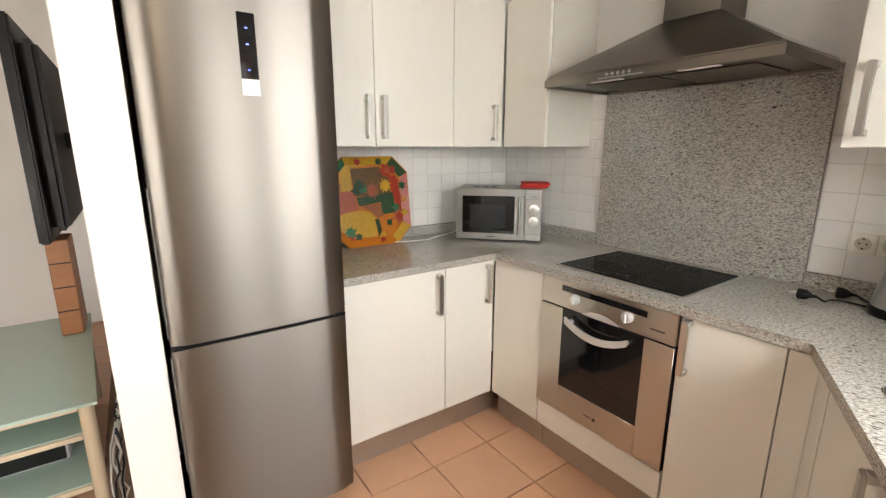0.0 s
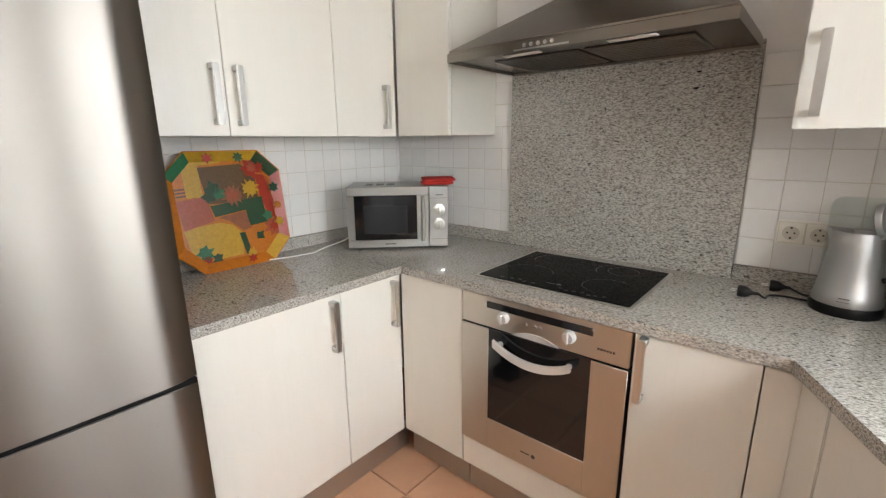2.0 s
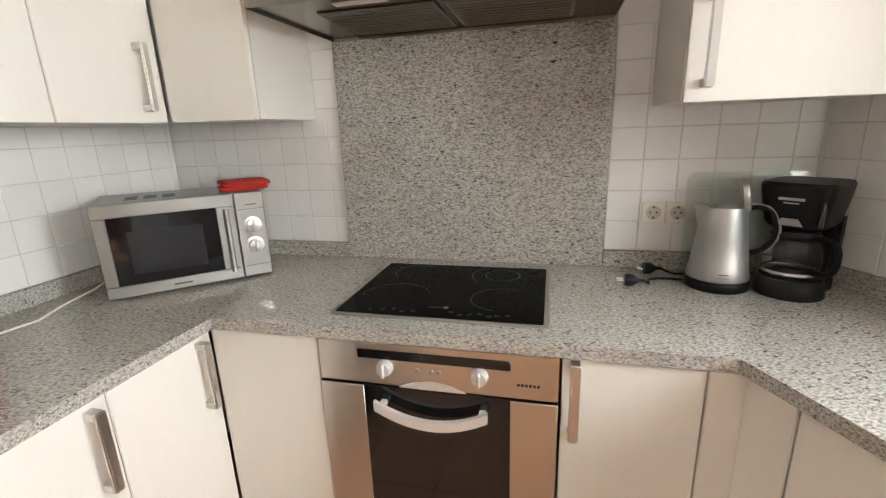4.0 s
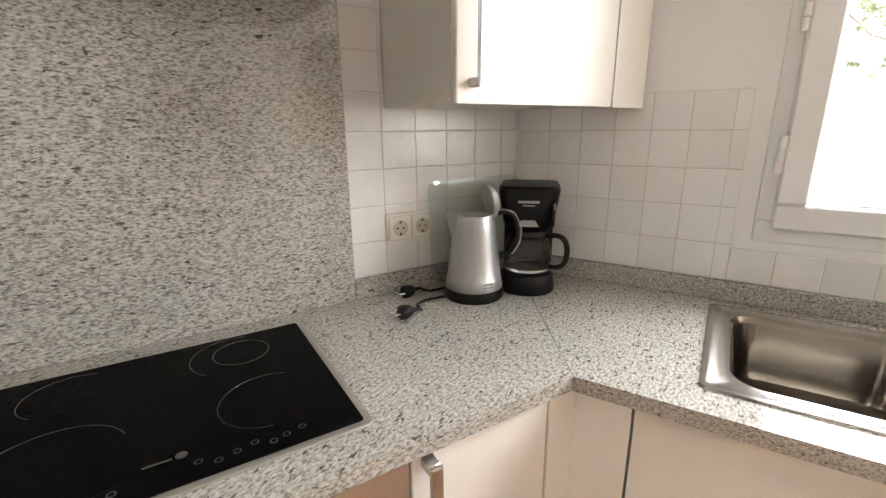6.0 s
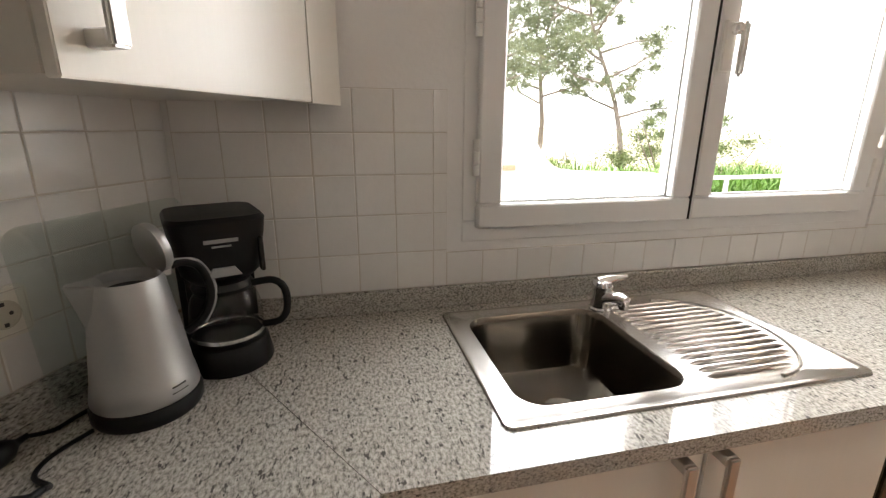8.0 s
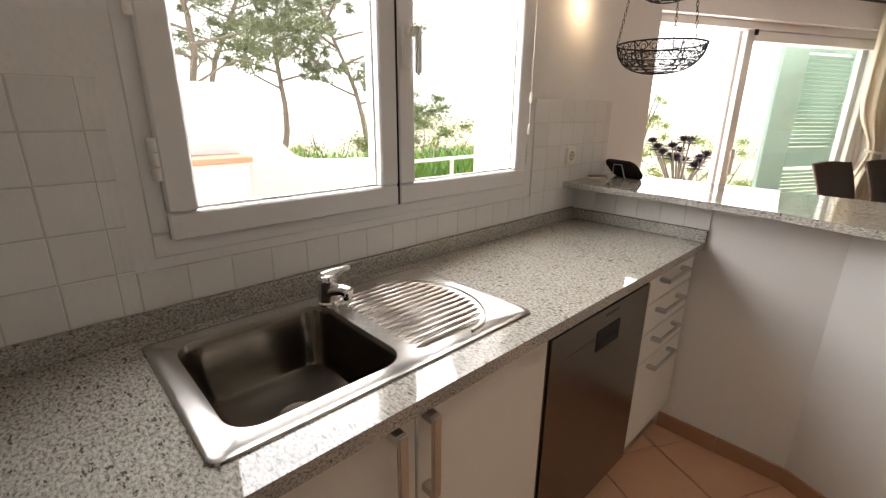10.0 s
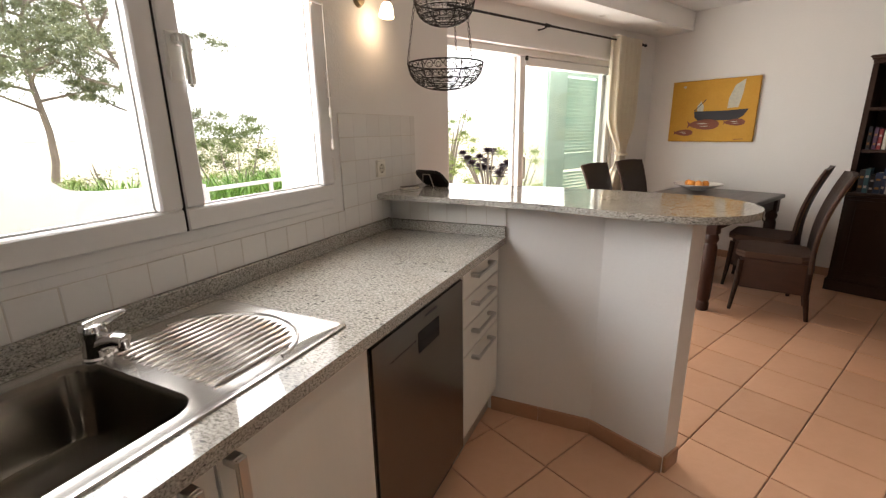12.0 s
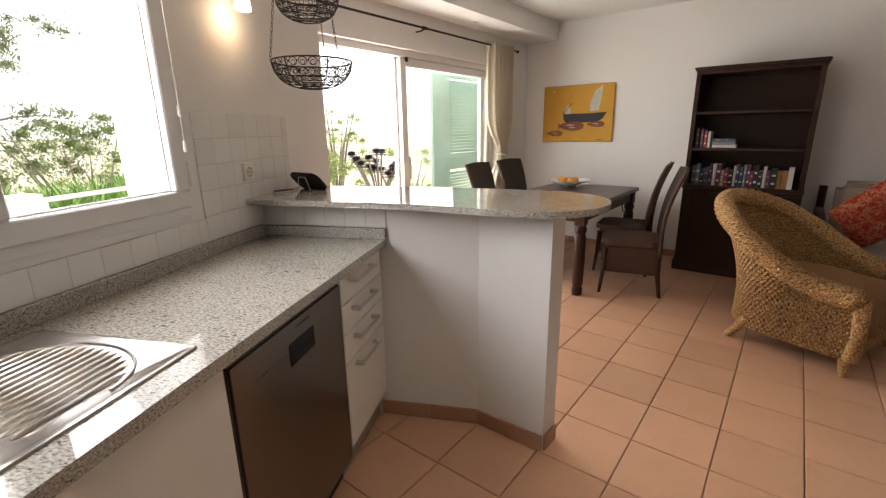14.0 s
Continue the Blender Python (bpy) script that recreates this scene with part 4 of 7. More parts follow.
for a, b in ((r0, r1), (r1, r2)):
    for i in range(4):
        bm.faces.new((a[i], a[(i + 1) % 4], b[(i + 1) % 4], b[i]))
bm.faces.new(r2)
bmesh.ops.bevel(bm, geom=[e for e in bm.edges if all(abs(v.co.z - 1.700) < 0.001 for v in e.verts)], offset=0.006, segments=2, affect="EDGES")
part("canopy", bm, HOODSTEEL, hd)
bm = B()
box(bm, HC - HW, HC + HW, HB - HD, HB, 1.8935, CZ - 0.001, 0.002)
part("chimney", bm, HOODSTEEL, hd)
bm = B()
box(bm, HU0 + 0.002, HU1 - 0.002, HF + 0.002, HB, 1.6725, 1.678)
part("underside", bm, STEEL_DARK, hd, smooth=False)
for a in (HU0 + 0.12, HM + 0.01):
    bm = B()
    box(bm, a, a + 0.32, HF + 0.13, HB - 0.05, 1.6675, 1.672, 0.002)
    gf = part("grease_filter", bm, HOODSTEEL, hd)
    for k in range(10):
        bm = B()
        box(bm, a + 0.01, a + 0.31, HF + 0.145 + k * 0.028, HF + 0.155 + k * 0.028, 1.6655, 1.6674)
        part("filter_slat", bm, HOODSTEEL, gf, smooth=False)
for a in (HU0 + 0.20, HU1 - 0.34):
    bm = B()
    box(bm, a, a + 0.14, HF + 0.055, HF + 0.085, 1.668, 1.672, 0.002)
    part("hood_lamp", bm, WHITEPL, hd, "small lamp strip, off")
for k in range(5):
    bm = B()
    lathe(bm, [(0.0065, 0.0), (0.0065, 0.004), (0.0, 0.0055)], 12, pose(HM - 0.13 + k * 0.024, HF - 0.0005, 1.682, 90, 0, 0))
    part("push_button", bm, NICKEL, hd)
bm = B()
box(bm, HM - 0.17, HM + 0.02, HF - 0.0012, HF, 1.668, 1.673)
part("button_strip", bm, NICKEL, hd)

# ---- hob ----
hob = thing("induction_hob", K, "black ceramic glass hob let into the granite", "hob")
A0, A1, C0, C1 = -1.122, -0.552, 2.555, 3.018
bm = B()
prism(bm, rounded(A0, A1, C0, C1, 0.012, 3), WT1 + 0.0003, WT1 + 0.004, 0.001, 1)
part("steel_rim", bm, HOBRIM, hob)
bm = B()
prism(bm, rounded(A0 + 0.013, A1 - 0.013, C0 + 0.013, C1 - 0.013, 0.006, 3), WT1 + 0.0035, WT1 + 0.0066, 0.001, 1)
gl = part("glass_plate", bm, CERAMIC, hob)
for u, v, r, a0, a1 in ((-0.985, 2.700, 0.098, 20, 190), (-0.985, 2.915, 0.070, 60, 230), (-0.683, 2.712, 0.082, 60, 262), (-0.700, 2.918, 0.054, 0, 360), (-0.712, 2.912, 0.084, 70, 225)):
    bm = B()
    tube(bm, [(u + r * math.cos(radians(a)), v + r * math.sin(radians(a)), WT1 + 0.0063) for a in [a0 + (a1 - a0) * i / 48 for i in range(49)]], 0.0009, 6)
    part("cooking_zone", bm, RINGGREY, gl)
for k, u in enumerate((-1.02, -0.985, -0.955, -0.93, -0.90, -0.80, -0.775, -0.75, -0.725, -0.70, -0.68, -0.655)):
    bm = B()
    lathe(bm, [(0.0042, WT1 + 0.0066), (0.0042, WT1 + 0.0069), (0.006, WT1 + 0.0069), (0.006, WT1 + 0.0066)], 12, pose(u, 2.592 + 0.006 * (k % 3), 0), closed=True)
    part("touch_mark", bm, RINGGREY, gl)
bm = B()
box(bm, -0.868, -0.832, 2.628, 2.632, WT1 + 0.0064, WT1 + 0.0069)
lathe(bm, [(0.0, WT1 + 0.0064), (0.008, WT1 + 0.0064), (0.008, WT1 + 0.0070), (0.0, WT1 + 0.0070)], 14, pose(-0.820, 2.632, 0), closed=True)
part("printed_mark", bm, HOBPRINT, gl)

# ---- sink and tap ----
sk = thing("kitchen_sink", Q @ pose(-0.010, -0.003, 0), "stainless steel sink with ribbed drainer under the window", "sink")
RZ = WT1
bm = B()
outer = rounded(1.026, 1.486, 1.325, 2.094, 0.016, 4)
hole = rounded(SX0 + 0.006, SX1 - 0.010, SY0 + 0.010, SY1 - 0.010, 0.055, 6)


def ring_between(bm, a, b):
    n = len(a)
    for i in range(n):
        bm.faces.new((a[i], a[(i + 1) % n], b[(i + 1) % n], b[i]))


def loop(bm, pts, z):
    return [bm.verts.new((x, y, z)) for x, y in pts]


def grown(pts, d):
    cx, cy = sum(p[0] for p in pts) / len(pts), sum(p[1] for p in pts) / len(pts)
    hx, hy = max(abs(p[0] - cx) for p in pts), max(abs(p[1] - cy) for p in pts)
    return [(cx + (x - cx) * (hx + d) / hx, cy + (y - cy) * (hy + d) / hy) for x, y in pts]


def square_hole_plate(bm, x0, x1, y0, y1, pts, z):
    """A flat plate with a hole: triangles filled between the rim and the hole."""
    a = loop(bm, [(x0, y0), (x1, y0), (x1, y1), (x0, y1)], z)
    b = loop(bm, pts, z)
    es = [bm.edges.new((r[i], r[(i + 1) % len(r)])) for r in (a, b) for i in range(len(r))]
    bmesh.ops.triangle_fill(bm, use_beauty=True, use_dissolve=False, edges=es)
    return a, b


o0, o1, o2, o3 = loop(bm, outer, RZ + 0.0004), loop(bm, grown(outer, -0.002), RZ + 0.0052), loop(bm, grown(outer, -0.012), RZ + 0.0058), loop(bm, grown(outer, -0.017), RZ + 0.0032)
ring_between(bm, o0, o1)
ring_between(bm, o1, o2)
ring_between(bm, o2, o3)
b1 = loop(bm, grown(hole, 0.004), RZ + 0.0032)
es = [e for e in bm.edges if len(e.link_faces) == 1 and all(v in set(o3) for v in e.verts)]
es += [bm.edges.new((b1[i], b1[(i + 1) % len(b1)])) for i in range(len(b1))]
bmesh.ops.triangle_fill(bm, use_beauty=True, use_dissolve=False, edges=es)
part("rim", bm, SINKSTEEL, sk)
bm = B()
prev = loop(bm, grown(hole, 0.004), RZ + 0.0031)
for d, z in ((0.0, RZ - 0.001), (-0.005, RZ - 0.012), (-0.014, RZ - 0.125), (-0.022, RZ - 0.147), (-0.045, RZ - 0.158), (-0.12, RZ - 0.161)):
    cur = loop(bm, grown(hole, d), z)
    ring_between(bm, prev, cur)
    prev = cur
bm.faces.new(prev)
# the basin's shade is put into its darker steel
basin = part("basin", bm, SHADEDBASIN, sk)
bm = B()
lathe(bm, [(0.045, RZ - 0.160), (0.043, RZ - 0.157), (0.03, RZ - 0.159), (0.0, RZ - 0.1605)], 24, pose(1.26, 1.86, 0), closed=True)
part("drain", bm, SHADEDBASIN, basin)
bm = B()
for k in range(4):
    box(bm, 1.225 + k * 0.02, 1.237 + k * 0.02, 1.7035, 1.7085, RZ - 0.048, RZ - 0.034, 0.001)
part("overflow", bm, BLACK, basin)
bm = B()
for k in range(15):
    x = 1.088 + k * 0.0235
    s = (x - 1.253) / 0.185
    y0 = 1.515 - 0.135 * math.sqrt(max(0.0, 1 - s * s))
    tube(bm, [(x, y0, RZ + 0.0024), (x, y0 + 0.02, RZ + 0.0040), (x, 1.645, RZ + 0.0040), (x, 1.662, RZ + 0.0024)], [0.002, 0.0058, 0.0058, 0.002], 8)
pts = [(1.253 + 0.192 * math.cos(radians(a)), 1.515 - 0.150 * math.sin(radians(a)), RZ + 0.0034) for a in range(0, 181, 9)]
tube(bm, pts, 0.0042, 6)
part("drainer_ribs", bm, SINKSTEEL, sk)
tap = thing("mixer_tap", Q @ pose(1.415, 1.678, RZ + 0.003), "squat chrome single-lever mixer tap on the sink", "tap")
bm = B()
lathe(bm, [(0.029, 0.0), (0.029, 0.005), (0.0255, 0.009), (0.025, 0.052), (0.0265, 0.056), (0.0265, 0.068), (0.023, 0.078), (0.012, 0.084), (0.0, 0.085)], 24)
part("body", bm, CHROME, tap)
bm = B()
tube(bm, [(-0.004, -0.002, 0.030), (-0.03, -0.010, 0.042), (-0.055, -0.018, 0.047), (-0.070, -0.022, 0.043)], [0.021, 0.019, 0.0175, 0.016], 16)
tube(bm, [(-0.063, -0.020, 0.044), (-0.065, -0.0205, 0.024)], 0.0125, 14)
part("spout", bm, CHROME, tap)
bm = B()
tube(bm, [(0.0, 0.014, 0.071), (-0.001, -0.012, 0.077), (-0.003, -0.042, 0.083), (-0.004, -0.066, 0.085)], [0.019, 0.017, 0.009, 0.006], 12)
part("lever", bm, CHROME, tap)


# ---- things on the worktop ----
def octagon(w, h, c):
    return [(-w + c, -h), (w - c, -h), (w, -h + c), (w, h - c), (w - c, h), (-w + c, h), (-w, h - c), (-w, -h + c)]


TRAYM = [mat("tray_" + n, c, 0.30, var=0.16, scale=70, fine=160, bump=0.004, tint=tuple(0.45 * q for q in c)) for n, c in (("orange", (0.66, 0.20, 0.012)), ("yellow", (0.66, 0.38, 0.025)), ("red", (0.46, 0.035, 0.015)), ("green", (0.022, 0.075, 0.028)), ("brown", (0.16, 0.085, 0.03)), ("coral", (0.50, 0.11, 0.05)), ("sienna", (0.36, 0.12, 0.05)), ("teal", (0.04, 0.20, 0.09)))]
tray = thing("serving_tray", K @ pose(-1.985, 2.075, 1.128, 0, 0, 90) @ pose(0, 0, 0, 82, 0, 0), "eight-sided serving tray printed with colourful fruit, leaning on the wall", "tray")
bm = B()
rings = []
for s, z in ((1.0, 0.022), (1.0, 0.026), (0.94, 0.020), (0.84, 0.004), (0.83, 0.0)):
    rings.append(loop(bm, octagon(0.228 * s, 0.232 * s, 0.085 * s), z))
for a, b in zip(rings, rings[1:]):
    ring_between(bm, a, b)
bm.faces.new(rings[-1])
back = loop(bm, octagon(0.226, 0.230, 0.085), 0.019)
foot = loop(bm, octagon(0.185, 0.188, 0.07), -0.004)
ring_between(bm, back, rings[0])
ring_between(bm, foot, back)
bm.faces.new(foot[::-1])
part("tray_body", bm, TRAYM[0], tray, smooth=False)


def patch(poly, z, m, name="printed_patch"):
    bm = B()
    prism(bm, poly, z, z + 0.0012)
    part(name, bm, m, tray, smooth=False)


def printed(points, m, level=0):
    """A printed field, given in a grid of thousandths from the tray's upper left corner."""
    patch([(x / 1290 - 0.238, 0.225 - (y - 80) / 1340) for x, y in points][::-1], 0.0012 + 0.0014 * level, TRAYM[m])


def blossom(x, y, r, k, m, level=3, dent=0.62):
    cx, cy = x / 1290 - 0.238, 0.225 - (y - 80) / 1340
    pts = []
    for i in range(2 * k):
        a, q = math.pi * i / k, r * (1 if i % 2 else dent) * (1 + 0.14 * math.sin(2.3 * i + x))
        pts.append((cx + q * math.cos(a), cy + q * math.sin(a)))
    patch(pts, 0.0012 + 0.0014 * level, TRAYM[m], "printed_fruit")


printed([(112, 110), (305, 100), (300, 130), (190, 140), (190, 300), (115, 300)], 1)
printed([(62, 150), (108, 150), (112, 245), (62, 245)], 0, 1)
for k in range(3):
    printed([(64, 252 + 17 * k), (112, 250 + 17 * k), (112, 258 + 17 * k), (64, 260 + 17 * k)], 4, 1)
printed([(185, 150), (400, 140), (470, 200), (470, 330), (330, 345), (210, 340)], 4)
printed([(472, 200), (520, 205), (545, 300), (550, 455), (520, 440), (482, 330)], 2)
printed([(528, 215), (536, 215), (560, 400), (550, 400)], 5, 1)
printed([(215, 350), (490, 325), (500, 470), (400, 480), (390, 390), (230, 410)], 3, 1)
printed([(64, 310), (200, 302), (225, 430), (75, 460)], 5)
printed([(240, 415), (385, 395), (405, 490), (360, 500), (300, 440)], 6, 2)
printed([(75, 465), (150, 447), (250, 442), (310, 462), (350, 505), (342, 628), (100, 632)], 1)
printed([(335, 510), (365, 510), (385, 630), (355, 630)], 3, 2)
for x, y, r, k, m in ((455, 165, 0.048, 7, 2), (470, 150, 0.030, 6, 5), (432, 275, 0.040, 11, 1), (335, 305, 0.046, 12, 6), (240, 262, 0.032, 5, 3), (215, 300, 0.030, 5, 3), (265, 290, 0.028, 5, 7), (528, 500, 0.046, 8, 5), (505, 435, 0.026, 5, 7), (445, 540, 0.022, 4, 3), (150, 590, 0.036, 7, 7), (205, 625, 0.024, 6, 3), (150, 632, 0.026, 8, 2), (385, 628, 0.022, 8, 1)):
    blossom(x, y, r, k, m)
blossom(330, 305, 0.026, 9, 5, 4)
blossom(528, 500, 0.022, 6, 2, 4)
blossom(455, 165, 0.020, 6, 5, 4)
# printed rim, side by side on the sloping edge
outer_o, inner_o = octagon(0.228 * 0.985, 0.232 * 0.985, 0.085 * 0.985), octagon(0.228 * 0.835, 0.232 * 0.835, 0.085 * 0.835)
for k, tone in enumerate((0, 1, 2, 3, 1, 7, 0, 0)):
    k2 = (k + 1) % 8
    bm = B()
    ring = [(*outer_o[k], 0.0262), (*outer_o[k2], 0.0262), (*inner_o[k2], 0.0048), (*inner_o[k], 0.0048)]
    lo_side = [bm.verts.new(p) for p in ring]
    hi_side = [bm.verts.new((x * 0.995, y * 0.995, z + 0.001)) for x, y, z in ring]
    bm.faces.new(hi_side)
    ring_between(bm, lo_side, hi_side)
    part("rim_band", bm, TRAYM[tone], tray, smooth=False)
for x0, y0, r, k, tone in ((0.190, 0.075, 0.026, 6, 3), (0.196, 0.0, 0.022, 7, 0), (0.192, -0.07, 0.024, 5, 1), (0.06, 0.205, 0.024, 7, 3), (-0.06, 0.205, 0.022, 6, 2), (0.05, -0.205, 0.02, 6, 2), (0.14, 0.165, 0.022, 6, 2)):
    bm = B()
    prism(bm, [(x0 + r * (1 if i % 2 else 0.55) * math.cos(math.pi * i / k), y0 + r * (1 if i % 2 else 0.55) * math.sin(math.pi * i / k)) for i in range(2 * k)], 0.0240, 0.0252)
    part("printed_fruit", bm, TRAYM[tone], tray, smooth=False)

mw = thing("microwave_oven", K @ pose(-1.818, 2.526, WT1 + 0.008, 0, 0, 44.5), "brushed steel microwave oven standing on the worktop", "microwave")
MWW, MWD, MWH = 0.462, 0.268, 0.280
bm = B()
box(bm, 0, MWW, 0.014, MWD, 0, MWH, 0.004, 2)
part("body", bm, MWSTEEL, mw)
bm = B()
for a, b, c, d in ((0, 0.372, 0, 0.036), (0, 0.372, 0.240, MWH), (0, 0.034, 0.036, 0.240), (0.318, 0.372, 0.036, 0.240)):
    box(bm, a, b, -0.008, 0.013, c, d, 0.002)
md = part("microwave_door", bm, MWSTEEL, mw)
bm = B()
box(bm, 0.034, 0.318, -0.005, 0.012, 0.036, 0.240)
part("door_window", bm, BLACKGLOSS, md, "dark door glass", smooth=False)
bm = B()
box(bm, 0.075, 0.275, -0.0056, -0.005, 0.065, 0.195)
part("inner_mesh", bm, SCREEN, md, smooth=False)
bm = B()
tube(bm, [(0.345, -0.03, 0.03), (0.345, -0.03, 0.235)], 0.008, 10)
box(bm, 0.338, 0.352, -0.03, -0.007, 0.032, 0.046)
box(bm, 0.338, 0.352, -0.03, -0.007, 0.219, 0.233)
part("door_handle", bm, NICKEL, md)
bm = B()
box(bm, 0.375, MWW, -0.006, 0.014, 0, MWH, 0.002)
mp = part("control_panel", bm, MWSTEEL, mw)
for z in (0.105, 0.172):
    bm = B()
    lathe(bm, [(0.027, 0.0), (0.027, 0.003), (0.021, 0.004), (0.020, 0.016), (0.0, 0.018)], 24, pose(0.421, -0.006, z, 90, 0, 0))
    box(bm, 0.417, 0.425, -0.028, -0.021, z - 0.019, z + 0.019, 0.002)
    part("knob", bm, NICKEL, mp, "round silver knob")
bm = B()
box(bm, 0.378, 0.463, -0.0068, -0.005, 0.035, 0.0365)
box(bm, 0.378, 0.463, -0.0068, -0.005, 0.225, 0.2265)
box(bm, 0.405, 0.44, -0.0068, -0.005, 0.238, 0.242)
box(bm, 0.17, 0.22, -0.0088, -0.007, 0.014, 0.019)
part("printed_marks", bm, INK, mp)
for k in range(3):
    bm = B()
    box(bm, 0.08 + 0.05 * k, 0.115 + 0.05 * k, 0.07, 0.16, MWH - 0.001, MWH + 0.0006)
    part("vent", bm, BLACK, mw)
for x in (0.03, MWW - 0.03):
    for y in (0.04, MWD - 0.04):
        bm = B()
        lathe(bm, [(0.012, -0.008), (0.012, 0.001)], 12, pose(x, y, 0))
        part("foot", bm, BLACK, mw)
cl = thing("folded_pot_holder", K @ pose(-1.585, 2.885, WT1 + 0.008 + MWH, 0, 0, 44), "red folded pot holders lying on the microwave", "pot holder")
for k, (dx, r) in enumerate(((0.0, 0.0), (0.006, 7.0))):
    bm = B()
    prism(bm, rounded(-0.07, 0.07, -0.055, 0.055, 0.02, 4), 0.001 + k * 0.016, 0.015 + k * 0.016, 0.006, 2, pose(dx, 0, 0, 3 * k, 0, r))
    part("cloth_pad", bm, REDCLOTH, cl)
    bm = B()
    tube(bm, [(x + dx, y, 0.009 + k * 0.016) for x, y in rounded(-0.072, 0.072, -0.057, 0.057, 0.02, 4) + [(0.072, 0.037)]], 0.0055, 6, m=pose(0, 0, 0, 3 * k, 0, r))
    part("hem", bm, REDCLOTH, cl)
cord = thing("microwave_cable", I4, "white power cable lying on the worktop", "cable")
bm = B()
tube(bm, [W(-1.93, 2.19, WT1 + 0.004), W(-1.90, 2.28, WT1 + 0.004), W(-1.885, 2.38, WT1 + 0.004), W(-1.93, 2.47, WT1 + 0.004), W(-1.96, 2.60, WT1 + 0.01), W(-1.98, 2.70, WT1 + 0.03)], 0.003, 6)
part("cable", bm, WHITEPL, cord)

# kettle
kt = thing("electric_kettle", pose(1.238, 2.664, WT1, 0, 0, 124), "silver electric kettle with its lid open", "kettle")
bm = B()
lathe(bm, [(0.0, 0.0), (0.080, 0.0), (0.083, 0.006), (0.083, 0.022), (0.079, 0.028), (0.0, 0.028)], 36, closed=True)
part("power_base", bm, BLACK, kt, "black power base")
bm = B()
lathe(bm, [(0.0, 0.03), (0.079, 0.03), (0.080, 0.034), (0.0752, 0.062), (0.0742, 0.0635), (0.064, 0.145), (0.053, 0.226), (0.051, 0.232), (0.047, 0.230), (0.045, 0.215), (0.0, 0.21)], 36, closed=True)
part("jug", bm, KETTLESILVER, kt)
bm = B()
brim = [bm.verts.new(p) for p in ((0.030, -0.036, 0.231), (0.078, -0.006, 0.236), (0.078, 0.006, 0.236), (0.030, 0.036, 0.231))]
root = [bm.verts.new(p) for p in ((0.035, -0.034, 0.150), (0.058, -0.004, 0.145), (0.058, 0.004, 0.145), (0.035, 0.034, 0.150))]
ring_between(bm, brim, root)
bm.faces.new(brim)
bm.faces.new(root[::-1])
bmesh.ops.bevel(bm, geom=list(bm.edges), offset=0.003, segments=2, affect="EDGES")
part("spout", bm, KETTLESILVER, kt)
# flat black disc just below the rim, drawn as the shade inside the jug
bm = B()
lathe(bm, [(0.0, 0.2135), (0.046, 0.2135)], 24, closed=True)
part("inside_shade", bm, BLACK, kt)
bm = B()
lathe(bm, [(0.0, 0.0), (0.040, 0.0), (0.042, 0.004), (0.042, 0.014), (0.034, 0.018), (0.0, 0.016)], 28, pose(-0.05, 0.0, 0.272, 0, 0, 14) @ pose(0, 0, 0, 0, 100, 0))
box(bm, -0.062, -0.04, -0.016, 0.016, 0.222, 0.245, 0.003)
part("lid", bm, KETTLESILVER, kt, "round lid standing open")
bm = B()
tube(bm, eased([(-0.045, 0, 0.226), (-0.075, 0, 0.237), (-0.105, 0, 0.226), (-0.120, 0, 0.19), (-0.118, 0, 0.155), (-0.100, 0, 0.125), (-0.072, 0, 0.110)]), 0.0072, 12)
kh = part("handle", bm, BLACK, kt, "black looped handle")
bm = B()
tube(bm, eased([(-0.06, 0, 0.243), (-0.108, 0, 0.233), (-0.127, 0, 0.192), (-0.125, 0, 0.153), (-0.104, 0, 0.118)]), 0.0042, 8)
part("grey_trim", bm, SILVER, kh)
bm = B()
for w, z, h, face in ((0.012, 0.053, 0.0024, 0.0766), (0.014, 0.044, 0.0012, 0.0778)):
    box(bm, -w, w, face - 0.003, face + 0.0006, z, z + h, m=pose(0, 0, 0, 0, 0, 23))
part("printed_marks", bm, INK, kt)

# coffee maker, seen at its front
cm = thing("coffee_maker", pose(1.372, 2.560, WT1, 0, 0, 290) @ Matrix.Diagonal((1, 1, 0.925, 1)), "black drip coffee maker with an empty glass jug", "coffee maker")
# its front is local -y
bm = B()
lathe(bm, [(0.0, 0.0), (0.080, 0.0), (0.082, 0.006), (0.075, 0.050), (0.070, 0.056), (0.0, 0.056)], 36, closed=True)
box(bm, -0.07, 0.07, 0.02, 0.10, 0.0, 0.056, 0.012, 2)
part("base", bm, BLACK, cm)
bm = B()
box(bm, -0.072, 0.072, 0.058, 0.105, 0.05, 0.24, 0.012, 2)
part("back_column", bm, BLACK, cm)
bm = B()
top = []
for z, w, f in ((0.200, 0.058, -0.050), (0.215, 0.068, -0.062), (0.295, 0.080, -0.072), (0.322, 0.083, -0.074), (0.330, 0.078, -0.068)):
    top.append(loop(bm, rounded(-w, w, f, 0.105, 0.035, 5), z))
for a, b in zip(top, top[1:]):
    ring_between(bm, a, b)
bm.faces.new(top[-1])
bm.faces.new(top[0][::-1])
hopper = part("filter_housing", bm, BLACK, cm)
bm = B()
prism(bm, [(-0.030, 0.0), (0.030, 0.0), (0.018, 0.020), (-0.018, 0.020)], 0, 0.004, 0.001, 1, pose(0, -0.0605, 0.212, 96, 0, 0))
part("release_tab", bm, SILVER, hopper)
bm = B()
box(bm, -0.028, 0.028, -0.0742, -0.070, 0.283, 0.290)
box(bm, -0.016, 0.016, -0.0735, -0.070, 0.274, 0.277)
part("printed_marks", bm, PALEINK, hopper)
bm = B()
